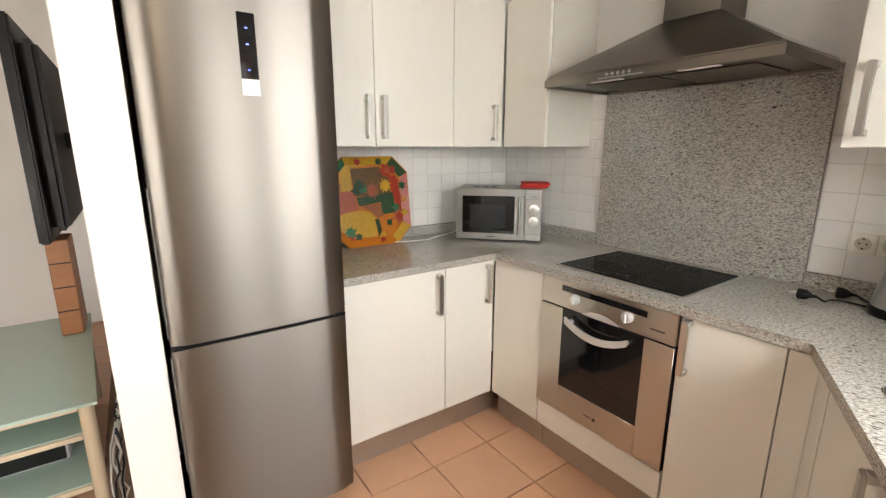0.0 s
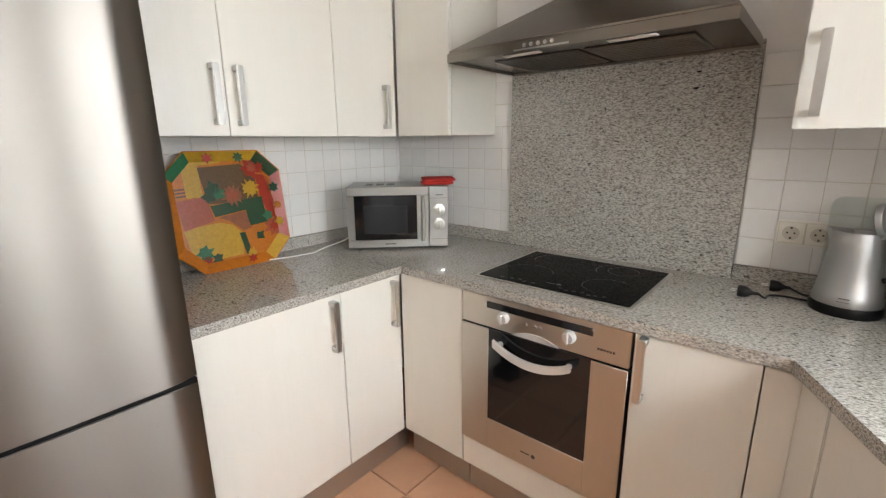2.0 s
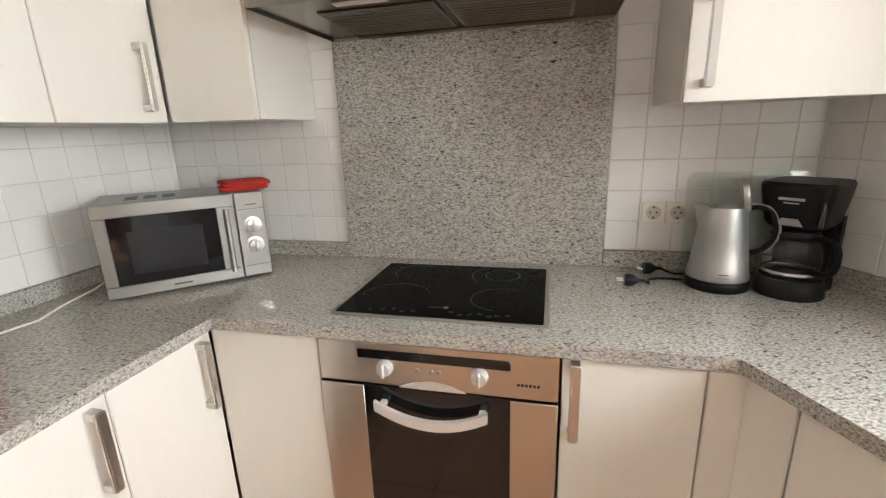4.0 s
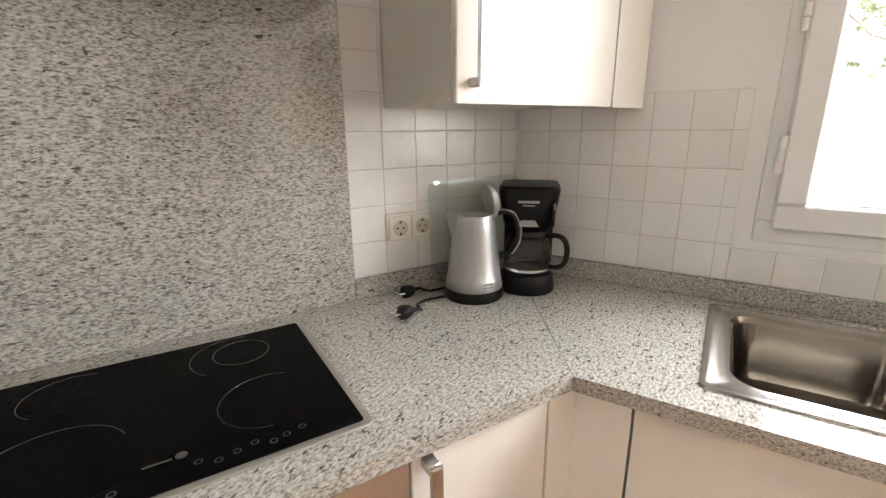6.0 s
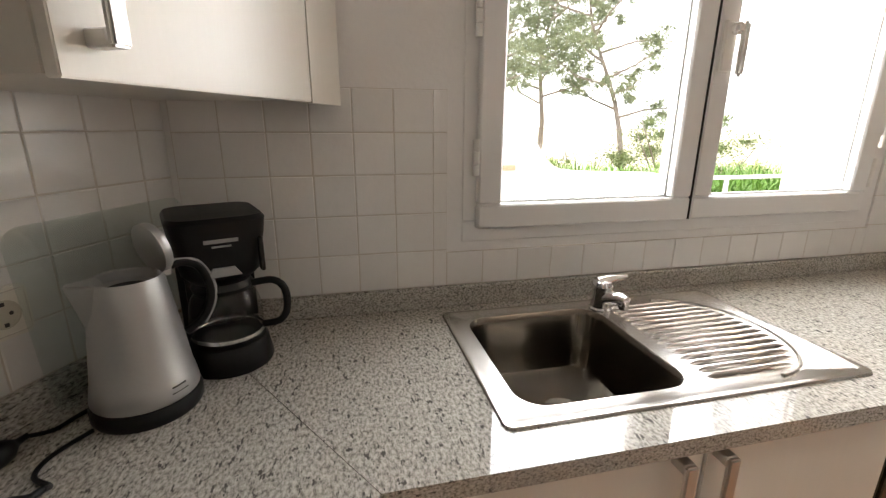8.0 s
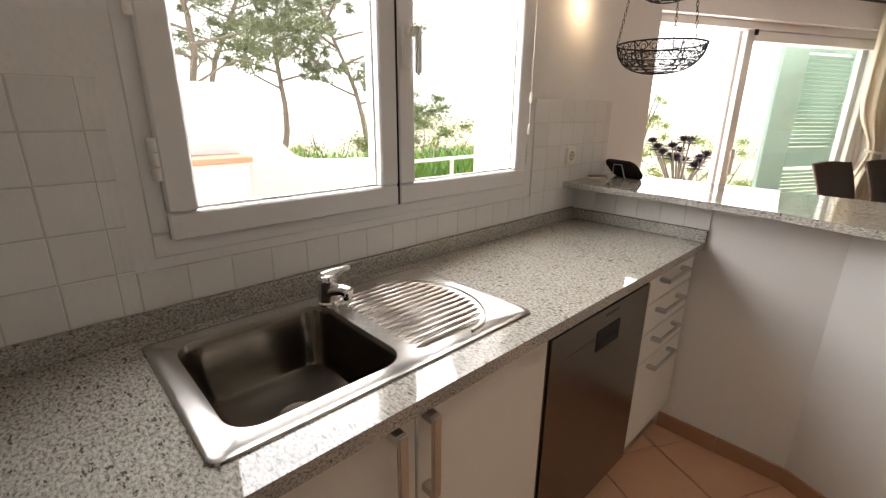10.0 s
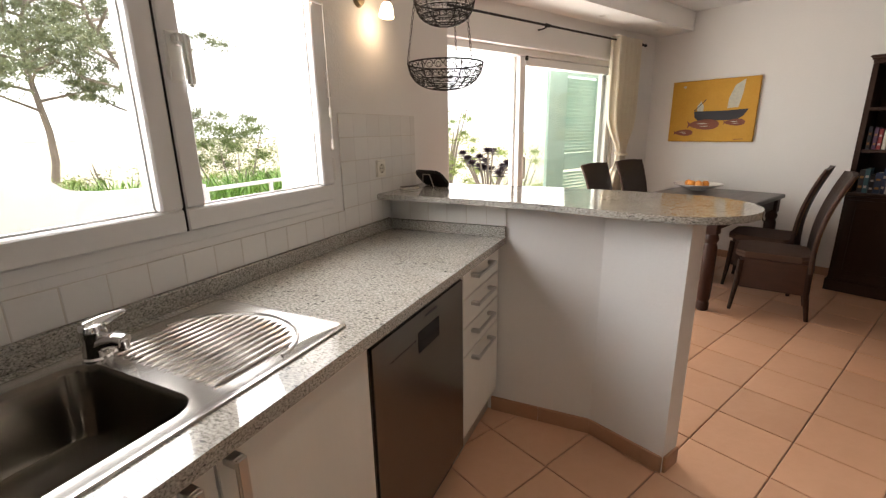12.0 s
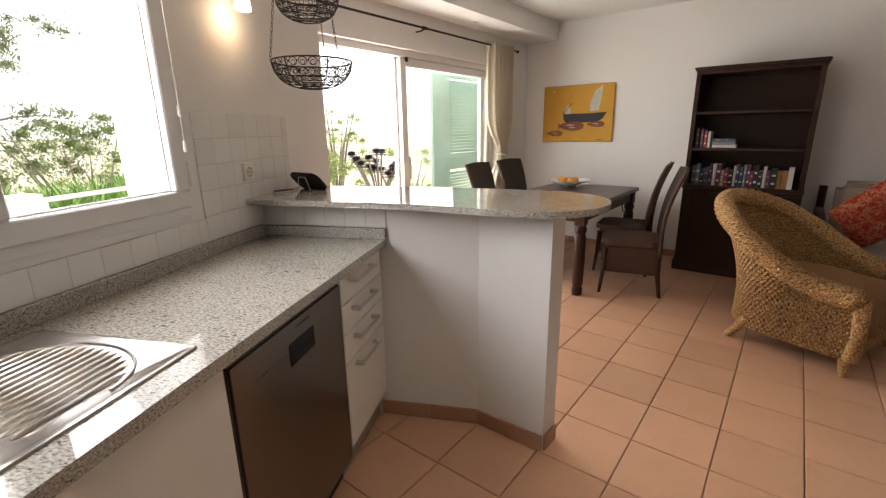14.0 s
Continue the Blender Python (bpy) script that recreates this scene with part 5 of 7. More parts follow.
box(bm, 0.062, 0.070, -0.0735, -0.055, 0.215, 0.285, 0.002)
part("water_gauge", bm, SCREEN, hopper)
bm = B()
lathe(bm, [(0.05, 0.060), (0.063, 0.067), (0.0662, 0.085), (0.0668, 0.11), (0.0645, 0.138), (0.058, 0.160), (0.050, 0.170), (0.049, 0.172)], 32, pose(0, -0.01, 0), closed=True)
jug = part("glass_jug", bm, JUGGLASS, cm, "empty clear glass jug")
bm = B()
lathe(bm, [(0.0655, 0.072), (0.0672, 0.072), (0.0672, 0.080), (0.0655, 0.080)], 32, pose(0, -0.01, 0), closed=True)
part("steel_band", bm, CHROME, jug)
bm = B()
lathe(bm, [(0.0, 0.172), (0.053, 0.172), (0.056, 0.180), (0.050, 0.192), (0.0, 0.196)], 28, pose(0, -0.01, 0), closed=True)
part("jug_lid", bm, BLACK, jug)
bm = B()
tube(bm, eased([(0.045, -0.03, 0.178), (0.085, -0.045, 0.182), (0.105, -0.052, 0.160), (0.106, -0.052, 0.115), (0.092, -0.046, 0.088), (0.062, -0.034, 0.082)]), 0.0076, 10)
part("jug_handle", bm, BLACK, jug)

# plugs and their leads
for at, turn, run in (((1.005, 2.733), -27, [(1.040, 2.715), (1.062, 2.722), (1.085, 2.752), (1.125, 2.752), (1.175, 2.722)]), ((1.125, 2.812), -20, [(1.160, 2.799), (1.190, 2.782), (1.22, 2.765), (1.26, 2.74)])):
    pl = thing("power_plug", I4, "black power plug and lead lying on the worktop", "plug", "loose plugs")
    bm = B()
    lathe(bm, [(0.0, -0.014), (0.0178, -0.014), (0.0186, -0.004), (0.0165, 0.010), (0.009, 0.020), (0.0055, 0.026), (0.0045, 0.040)], 16, pose(at[0], at[1], WT1 + 0.0187, 0, 90, turn))
    part("plug_body", bm, BLACK, pl)
    bm = B()
    for dy in (-0.0095, 0.0095):
        tube(bm, [(0, dy, -0.018), (0, dy, -0.036)], 0.0022, 8, m=pose(at[0], at[1], WT1 + 0.0187, 0, 90, turn))
    part("pins", bm, CHROME, pl)
    bm = B()
    tube(bm, eased([(x, y, WT1 + (0.0187 if i == 0 else 0.0045)) for i, (x, y) in enumerate(run)]), 0.0035, 8)
    part("lead", bm, BLACK, pl)

# glass board leaning on the wall
gb = thing("glass_cutting_board", K @ pose(0, HV - 0.052, WT1 + 0.002, -5.0, 0, 0), "clear glass cutting board leaning against the tiles", "cutting board")
bm = B()
prism(bm, rounded(-0.153, 0.190, 0.0, 0.312, 0.03, 6), -0.002, 0.002, 0.0008, 1, pose(0, 0, 0, 90, 0, 0))
part("glass_plate", bm, BOARDGLASS, gb)


# sockets
def socket(m, count):
    s = thing("wall_socket", m, "cream double power socket on the tiled wall" if count == 2 else "cream single power socket on the tiled wall", "socket")
    w = 0.0355 * count
    bm = B()
    prism(bm, rounded(-w - 0.004, w + 0.004, -0.041, 0.041, 0.012, 4), 0.0, 0.0115, 0.003, 2, pose(0, 0, 0, 90, 0, 0))
    part("cover_frame", bm, CREAMPL, s)
    # thin plate in grout tone, drawn as the shade round the face plates
    bm = B()
    prism(bm, rounded(-w + 0.001, w - 0.001, -0.0345, 0.0345, 0.004, 3), 0.0114, 0.0118, m=pose(0, 0, 0, 90, 0, 0))
    part("shadow_gap", bm, GROUT, s, smooth=False)
    for k in range(count):
        x = (k - (count - 1) / 2) * 0.071
        bm = B()
        box(bm, x - 0.0328, x + 0.0328, -0.0138, -0.0112, -0.0328, 0.0328, 0.0012)
        p = part("face_plate", bm, CREAMPL, s)
        bm = B()
        # flat disc; its darker tone stands for the shade of a sunk well
        lathe(bm, [(0.0225, 0.0), (0.0225, 0.0016), (0.0200, 0.0018), (0.0190, 0.0003), (0.0, 0.0003)], 24, pose(x, -0.0138, 0, 90, 0, 0), closed=True)
        part("socket_well", bm, SOCKETWELL, p)
        bm = B()
        for dx in (-0.0095, 0.0095):
            lathe(bm, [(0.0, 0.0006), (0.0032, 0.0006), (0.0032, 0.0)], 10, pose(x + dx, -0.0139, 0, 90, 0, 0), closed=True)
        for dz in (-0.0165, 0.0165):
            box(bm, x - 0.003, x + 0.003, -0.0152, -0.012, dz - 0.003, dz + 0.003)
        part("contacts", bm, INK, p)
    return s


socket(K @ pose(-0.2035, HV - TT - 0.0002, 1.088), 2)
socket(pose(WX - TT - 0.0002, 0.350, 1.202, 0, 0, -90), 1)

# things on the breakfast bar
BAR = 1.086
tb = thing("tablet_on_stand", pose(1.40, 0.06, BAR, 0, 0, -22) @ Matrix.Diagonal((0.85, 0.85, 0.95, 1)), "dark smart display leaning on the breakfast bar", "display")
bm = B()
prism(bm, rounded(-0.115, 0.115, 0.0, 0.125, 0.03, 5), -0.008, 0.008, 0.004, 2, pose(0, -0.05, 0.004, 42, 0, 0))
part("body", bm, BLACK, tb)
bm = B()
prism(bm, rounded(-0.10, 0.10, 0.012, 0.113, 0.02, 5), 0.0082, 0.009, 0, 1, pose(0, -0.05, 0.004, 42, 0, 0))
part("screen", bm, SCREEN, tb)
bm = B()
tube(bm, [(-0.05, 0.03, 0.003), (-0.03, 0.045, 0.07), (0.03, 0.045, 0.07), (0.05, 0.03, 0.003)], 0.003, 6)
part("wire_stand", bm, NICKEL, tb)
rc = thing("cordless_phone", pose(1.475, 0.17, BAR, 0, 0, 60), "small pale cordless phone lying on the breakfast bar", "phone")
bm = B()
box(bm, -0.05, 0.05, -0.022, 0.022, 0.0, 0.010, 0.004, 2)
part("shell", bm, CREAMPL, rc)
bm = B()
box(bm, -0.045, 0.045, -0.018, 0.018, 0.0102, 0.014, 0.003, 2)
part("key_face", bm, REDWOOD, rc)

# hanging two-tier wire basket
hb = thing("hanging_wire_basket", pose(1.227, 0.251, 0), "two-tier black scrolled iron wire basket hanging from the ceiling", "hanging basket")


def basket(z, r, depth, name):
    bm = B()

    def circle(rr, zz, w, n=36):
        pts = [(rr * math.cos(2 * math.pi * i / n), rr * math.sin(2 * math.pi * i / n), zz) for i in range(n + 1)]
        tube(bm, pts, w, 6, caps=False)
    prof = [(1.0, 0.0), (0.945, 0.36), (0.83, 0.62), (0.70, 0.78), (0.55, 0.89), (0.38, 0.96), (0.2, 1.0)]
    circle(r, z, 0.0034)
    for q, t in prof[1:]:
        circle(r * q, z - depth * t, 0.0020)
    for k in range(6):
        a = 2 * math.pi * (k + 0.3) / 6
        tube(bm, [(r * q * math.cos(a), r * q * math.sin(a), z - depth * t) for q, t in prof], 0.0026, 5)
    for (q0, t0), (q1, t1), count in ((prof[0], prof[1], 26), (prof[1], prof[2], 22), (prof[2], prof[3], 20)):
        half = 0.5 * math.hypot(depth * (t1 - t0), r * (q0 - q1))
        for k in range(count):
            a = 2 * math.pi * k / count
            for s in (-1, 1):
                pts = []
                for i in range(15):
                    g = i / 14 * 2.6 * math.pi
                    w = half * (1 - 0.68 * i / 14)
                    m = 0.5 - 0.5 * w * math.sin(g) / half
                    rr, zz = r * (q0 + (q1 - q0) * m), z - depth * (t0 + (t1 - t0) * m)
                    aa = a + s * (half * 1.02 - w * math.cos(g)) / rr
                    pts.append((rr * math.cos(aa), rr * math.sin(aa), zz))
                tube(bm, pts, 0.0013, 4)
    return part(name, bm, IRON, hb)


basket(1.652, 0.166, 0.108, "lower_basket")
basket(1.900, 0.128, 0.095, "upper_basket")
for k in range(3):
    a = radians(35 + 120 * k)
    for (r0, z0), (r1, z1) in (((0.166, 1.652), (0.128, 1.900)), ((0.128, 1.900), (0.01, 2.28))):
        bm = B()
        n = 16 if z0 < 1.8 else 22
        for i in range(n):
            t = (i + 0.5) / n
            p = Vector(((r0 + (r1 - r0) * t) * math.cos(a), (r0 + (r1 - r0) * t) * math.sin(a), z0 + (z1 - z0) * t))
            h = 0.5 * (z1 - z0) / n * 1.25
            pts = [(p.x + 0.0045 * math.cos(g) * (1 if i % 2 else 0), p.y + 0.0045 * math.cos(g) * (0 if i % 2 else 1), p.z + h * math.sin(g)) for g in [2 * math.pi * j / 8 for j in range(9)]]
            tube(bm, pts, 0.0012, 4, caps=False)
        part("chain", bm, IRON, hb)
bm = B()
tube(bm, [(0, 0, 2.28), (0, 0, 2.46), (0.012, 0, 2.49), (0.0, 0, CZ)], 0.003, 6)
part("hook", bm, IRON, hb)

# wall lamp
wl = thing("wall_lamp", I4, "aged brass wall spot with a lit frosted glass shade", "wall lamp")
bm = B()
lathe(bm, [(0.036, 0.0), (0.036, 0.008), (0.028, 0.022), (0.0, 0.025)], 24, pose(WX, 0.445, 1.905, 0, -90, 0))
part("wall_rose", bm, BRASS, wl)
bm = B()
tube(bm, [(WX - 0.02, 0.445, 1.905), (WX - 0.07, 0.43, 1.915), (WX - 0.095, 0.39, 1.925), (WX - 0.095, 0.366, 1.915)], 0.007, 10)
part("arm", bm, BRASS, wl)
bm = B()
lathe(bm, [(0.0, 0.055), (0.014, 0.055), (0.017, 0.03), (0.0, 0.028)], 16, pose(WX - 0.095, 0.366, 1.862, 10, 0, 0), closed=True)
part("lamp_holder", bm, BRASS, wl)
bm = B()
lathe(bm, [(0.016, 0.034), (0.024, 0.022), (0.031, -0.012), (0.033, -0.022), (0.029, -0.022), (0.021, 0.018)], 20, pose(WX - 0.095, 0.366, 1.862, 10, 0, 0), closed=True)
part("glass_shade", bm, BULB, wl, "lit frosted glass shade")

# ---- dining area ----
rod = thing("curtain_rod", K, "black iron curtain rod above the sliding door", "curtain rod")
bm = B()
tube(bm, [(1.96, 0.10, 2.203), (1.96, -2.735, 2.200)], 0.009, 12)
part("pole", bm, IRON, rod)
bm = B()
lathe(bm, [(0.0, 0.0), (0.009, 0.0), (0.014, 0.006), (0.016, 0.02), (0.010, 0.034), (0.0, 0.036)], 14, pose(1.96, -2.735, 2.20, 90, 0, 0))
part("finial", bm, IRON, rod)
for v in (-1.12, -2.66):
    bm = B()
    tube(bm, [(DU - 0.001, v, 2.180), (2.0, v, 2.180), (1.965, v, 2.186)], 0.006, 8)
    lathe(bm, [(0.016, -0.011), (0.016, 0.011)], 14, pose(1.96, v, 2.201, 90, 0, 0))
    lathe(bm, [(0.012, -0.009), (0.012, 0.009)], 14, pose(1.96, v - 0.035, 2.201, 90, 0, 0))
    part("bracket", bm, IRON, rod)

cu = thing("curtain", K, "cream eyelet curtain tied back beside the door", "curtain")


def curtain(s, t):
    z = 2.235 - t * 2.20
    tie = math.exp(-((z - 1.10) / 0.23) ** 2)
    c = -2.40 - 0.09 * tie
    half = 0.25 * (1 - 0.72 * tie) * (1.0 if z > 1.1 else 0.92)
    amp = 0.046 * (1 - 0.55 * tie)
    return (1.958 + amp * math.sin(s * 2 * math.pi * 6.5) + 0.03 * tie, c + (0.5 - s) * 2 * half + 0.006 * math.sin(9 * s + 5 * t), z)


bm = B()
grid_sheet(bm, curtain, 90, 46)
cloth = part("cloth", bm, CURTAIN, cu)
mod = cloth.modifiers.new("thickness", "SOLIDIFY")
mod.thickness = 0.003
bm = B()
pts = [(1.985 + 0.05 * math.cos(a), -2.49 + 0.085 * math.sin(a), 1.10 + 0.012 * math.cos(a)) for a in [2 * math.pi * i / 20 for i in range(21)]]
tube(bm, pts, 0.011, 8, caps=False)
part("tie_band", bm, CURTAIN, cu)

# dining table
dt = thing("dining_table", K @ pose(1.0, -2.115, 0), "dark stained wooden dining table with turned legs", "dining table")
bm = B()
box(bm, -0.45, 0.45, -0.735, 0.735, 0.725, 0.762, 0.006, 2)
part("tabletop", bm, TABLEWOOD, dt)
bm = B()
for s in (-1, 1):
    box(bm, s * 0.39 - 0.012, s * 0.39 + 0.012, -0.64, 0.64, 0.625, 0.724)
    box(bm, -0.36, 0.36, s * 0.66 - 0.012, s * 0.66 + 0.012, 0.625, 0.724)
part("apron", bm, DARKWOOD, dt, smooth=False)
for sx in (-1, 1):
    for sy in (-1, 1):
        bm = B()
        box(bm, sx * 0.385 - 0.042, sx * 0.385 + 0.042, sy * 0.665 - 0.042, sy * 0.665 + 0.042, 0.60, 0.7245, 0.004)
        lathe(bm, [(0.034, 0.0), (0.043, 0.01), (0.044, 0.06), (0.037, 0.075), (0.044, 0.10), (0.049, 0.30), (0.047, 0.50), (0.037, 0.53), (0.048, 0.555), (0.048, 0.575), (0.038, 0.60)], 20, pose(sx * 0.385, sy * 0.665, 0))
        lg = part("leg", bm, REDWOOD, dt)
        bm = B()
        tube(bm, [(sx * 0.365, sy * 0.62, 0.50), (sx * 0.36, sy * 0.55, 0.53), (sx * 0.36, sy * 0.50, 0.58), (sx * 0.37, sy * 0.49, 0.63)], 0.006, 6)
        part("iron_brace", bm, IRON, lg)
bw = thing("fruit_bowl", K @ pose(1.21, -2.60, 0.762), "shallow pale bowl on the dining table", "bowl")
bm = B()
lathe(bm, [(0.0, 0.004), (0.06, 0.0), (0.065, 0.006), (0.13, 0.026), (0.215, 0.060), (0.219, 0.064), (0.213, 0.066), (0.115, 0.030), (0.05, 0.014), (0.0, 0.012)], 40, closed=True)
part("dish", bm, PORCELAIN, bw)
for k, (x, y, r, m, nm) in enumerate(((0.05, 0.02, 0.038, ORANGE, "orange"), (-0.03, 0.05, 0.036, APPLE, "apple"), (-0.055, -0.035, 0.037, ORANGE, "orange"), (0.02, -0.055, 0.034, APPLE, "apple"), (0.10, -0.03, 0.034, ORANGE, "orange"))):
    bm = B()
    lathe(bm, [(0.0, -0.86 * r), (0.3 * r, -0.93 * r), (0.62 * r, -0.75 * r), (0.9 * r, -0.35 * r), (r, 0.08 * r), (0.88 * r, 0.5 * r), (0.55 * r, 0.82 * r), (0.2 * r, 0.9 * r), (0.0, 0.80 * r)], 16, closed=True)
    solid(nm, bm, m, K @ pose(1.21 + x, -2.60 + y, 0.762 + 0.016 + r * 0.93 + 0.12 * math.hypot(x, y), 12 * k, 9 * k, 40 * k), "ripe " + nm + " lying in the bowl", "fruit", group="fruit in the bowl")


def dining_chair(m):
    c = thing("dining_chair", m, "dark dining chair with a high curved back and brown seat pad", "chair", "chairs round the table")
    bm = B()
    for s in (-1, 1):
        tube(bm, [(0.205, s * 0.185, 0.40), (0.215, s * 0.19, 0.2), (0.235, s * 0.197, 0.0)], [0.021, 0.019, 0.013], 8)
        part("leg", bm, DARKWOODV, c)
        bm = B()
        tube(bm, [(-0.20, s * 0.175, 0.40), (-0.205, s * 0.177, 0.2), (-0.235, s * 0.18, 0.0)], [0.022, 0.020, 0.014], 8)
        part("leg", bm, DARKWOODV, c)
        bm = B()
    bm.free()
    bm = B()
    prism(bm, rounded(-0.212, 0.215, -0.190, 0.190, 0.04, 4), 0.185, 0.425, 0.012, 2)
    part("seat_frame", bm, RATTAN, c)
    bm = B()
    prism(bm, rounded(-0.205, 0.245, -0.215, 0.215, 0.06, 5), 0.426, 0.470, 0.018, 3)
    part("seat", bm, SEATFAB, c, "brown cloth seat pad")
    bm = B()

    def slab(side):
        def f(s, t):
            z = 0.36 + t * 0.68
            w = 0.212 - 0.015 * math.sin(t * math.pi) + 0.01 * t
            x = -0.205 + 0.035 * math.sin(t * math.pi * 0.8) - 0.14 * t ** 1.6
            return (x + side * (0.016 - 0.004 * abs(2 * s - 1)) - 0.018 * (1 - (2 * s - 1) ** 2), (s - 0.5) * 2 * w, z + (0.012 * (1 - (2 * s - 1) ** 2) if t > 0.99 else 0))
        return f
    grid_sheet(bm, slab(1), 10, 18)
    grid_sheet(bm, slab(-1), 10, 18)
    fr_, bk_ = slab(1), slab(-1)
    for i in range(18):
        for s in (0, 1):
            bm.faces.new([bm.verts.new(p) for p in (fr_(s, i / 18), fr_(s, (i + 1) / 18), bk_(s, (i + 1) / 18), bk_(s, i / 18))])
    for i in range(10):
        for t in (0, 1):
            bm.faces.new([bm.verts.new(p) for p in (fr_(i / 10, t), fr_((i + 1) / 10, t), bk_((i + 1) / 10, t), bk_(i / 10, t))])
    bmesh.ops.remove_doubles(bm, verts=bm.verts, dist=0.0005)
    br = part("backrest", bm, LEATHER, c)
    for s in (0, 1):
        bm = B()
        tube(bm, [Vector(fr_(s, i / 18)) * 0.5 + Vector(bk_(s, i / 18)) * 0.5 for i in range(19)], 0.013, 8)
        part("back_rail", bm, RATTAN, br)
        bm = B()
        tube(bm, [Vector(bk_(0.06 if s == 0 else 0.94, i / 18)) - Vector((0.002, 0, 0)) for i in range(4, 19)], 0.0028, 5)
        part("piping", bm, STITCH, br)
    return c


ch = dining_chair(K @ pose(0.312, -1.874, 0, 0, 0, 15))
copy_thing(ch, K @ pose(0.530, -2.415, 0, 0, 0, 7))
copy_thing(ch, K @ pose(1.47, -1.715, 0, 0, 0, 184))
copy_thing(ch, K @ pose(1.47, -2.30, 0, 0, 0, 177))

# painting: a boat and fish on an ochre ground
pt = thing("painting", K @ pose(1.378, PV + 0.002, 1.522, 0, 0, 180), "unframed ochre canvas painting of a sailing boat and fish", "painting")
bm = B()
box(bm, -0.412, 0.412, -0.030, 0.0, -0.312, 0.312, 0.003)
part("canvas", bm, PAINTGOLD, pt)


def daub(poly, m, lift, name):
    bm = B()
    prism(bm, poly, 0.0, 0.0012, m=pose(0, -0.0302 - lift, 0, 90, 0, 0))
    part(name, bm, m, pt, smooth=False)


daub([(-0.165, 0.0), (-0.155, -0.06), (-0.12, -0.095), (0.24, -0.095), (0.30, -0.06), (0.345, 0.01), (0.15, 0.0)], PAINTDARK, 0.0, "painted_boat")
daub([(0.15, 0.02), (0.155, 0.12), (0.20, 0.24), (0.285, 0.295), (0.275, 0.16), (0.25, 0.03)], PAINTPALE, 0.0, "painted_sail")
# plain pale shape in place of the figure aboard
daub([(-0.135, 0.0), (-0.14, 0.055), (-0.105, 0.10), (-0.075, 0.055), (-0.075, 0.0)], PAINTPALE, 0.0, "painted_figure_shape")
daub([(-0.17, 0.005), (-0.16, 0.005), (-0.055, 0.115), (-0.06, 0.12)], PAINTDARK, 0.0014, "painted_oar")
for x, z, w in ((-0.055, -0.135, 0.150), (0.235, -0.118, 0.095), (-0.250, -0.217, 0.095)):
    poly = [(x + w * math.cos(a), z + 0.30 * w * math.sin(a) * (1.15 + 0.3 * math.cos(a))) for a in [2 * math.pi * i / 22 for i in range(22)]]
    daub(poly, PAINTRED, 0.0016, "painted_fish")
    daub([(x - 0.8 * w, z), (x - 1.12 * w, z + 0.26 * w), (x - 1.04 * w, z), (x - 1.10 * w, z - 0.26 * w)], PAINTRED, 0.003, "painted_fish_tail")
    daub([(x - 0.50 * w, z + 0.06 * w), (x - 0.1 * w, z + 0.02 * w), (x + 0.30 * w, z + 0.06 * w), (x - 0.1 * w, z + 0.11 * w)], PAINTPALE, 0.0032, "painted_scales")
    daub([(x - 0.30 * w, z - 0.12 * w), (x + 0.1 * w, z - 0.15 * w), (x + 0.40 * w, z - 0.10 * w), (x + 0.1 * w, z - 0.09 * w)], PAINTPALE, 0.0032, "painted_scales")
daub([(-0.285 + 0.016 * math.cos(a), 0.255 + 0.012 * math.sin(a)) for a in [2 * math.pi * i / 12 for i in range(12)]], PAINTPALE, 0.0, "painted_sun")
daub([(0.24, -0.29), (0.33, -0.285), (0.33, -0.28), (0.24, -0.282)], PAINTRED, 0.0, "painted_mark")

# bookcase
bc = thing("bookcase", K @ pose(-0.325, -2.70, 0, 0, 0, 180), "tall dark wooden bookcase, half empty", "bookcase")
# local: x to the left as seen from the room, front at y = 0, back at y = 0.42
BD = 0.42
bm = B()
box(bm, -0.462, 0.462, -0.012, BD, 0.0, 0.10, 0.004)
part("plinth", bm, DARKWOOD, bc)
bm = B()
box(bm, -0.447, 0.447, 0.0, BD, 0.10, 0.800)
base = part("base_cabinet", bm, DARKWOODV, bc, smooth=False)
bm = B()
box(bm, -0.455, 0.455, -0.01, BD, 0.801, 0.832, 0.005)
part("base_top", bm, DARKWOOD, bc)
for s in (-1, 1):
    bm = B()
    x0, x1 = (0.006, 0.425) if s > 0 else (-0.425, -0.006)
    for a, b, c, d in ((x0, x0 + 0.06, 0.125, 0.775), (x1 - 0.06, x1, 0.125, 0.775), (x0 + 0.06, x1 - 0.06, 0.125, 0.19), (x0 + 0.06, x1 - 0.06, 0.71, 0.775)):
        box(bm, a, b, -0.016, -0.0005, c, d, 0.002)
    box(bm, x0 + 0.06, x1 - 0.06, -0.006, -0.0005, 0.19, 0.71)
    dr = part("cabinet_door", bm, DARKWOODV, bc)
    bm = B()
    lathe(bm, [(0.006, 0.0), (0.012, 0.012), (0.010, 0.02), (0.0, 0.022)], 12, pose(s * 0.035, -0.016, 0.47, 90, 0, 0))
    part("knob", bm, DARKWOOD, dr)
for s in (-1, 1):
    bm = B()
    box(bm, s * 0.430 - 0.018, s * 0.430 + 0.018, 0.005, BD, 0.832, 1.805, 0.003)
    part("side_panel", bm, DARKWOODV, bc)
bm = B()
box(bm, -0.412, 0.412, BD - 0.014, BD - 0.002, 0.832, 1.805)
part("back_panel", bm, DARKWOODV, bc, smooth=False)
for z in (1.160, 1.478):
    bm = B()
    box(bm, -0.4115, 0.4115, 0.012, BD - 0.015, z - 0.013, z + 0.011, 0.002)
    part("shelf", bm, DARKWOOD, bc)
bm = B()
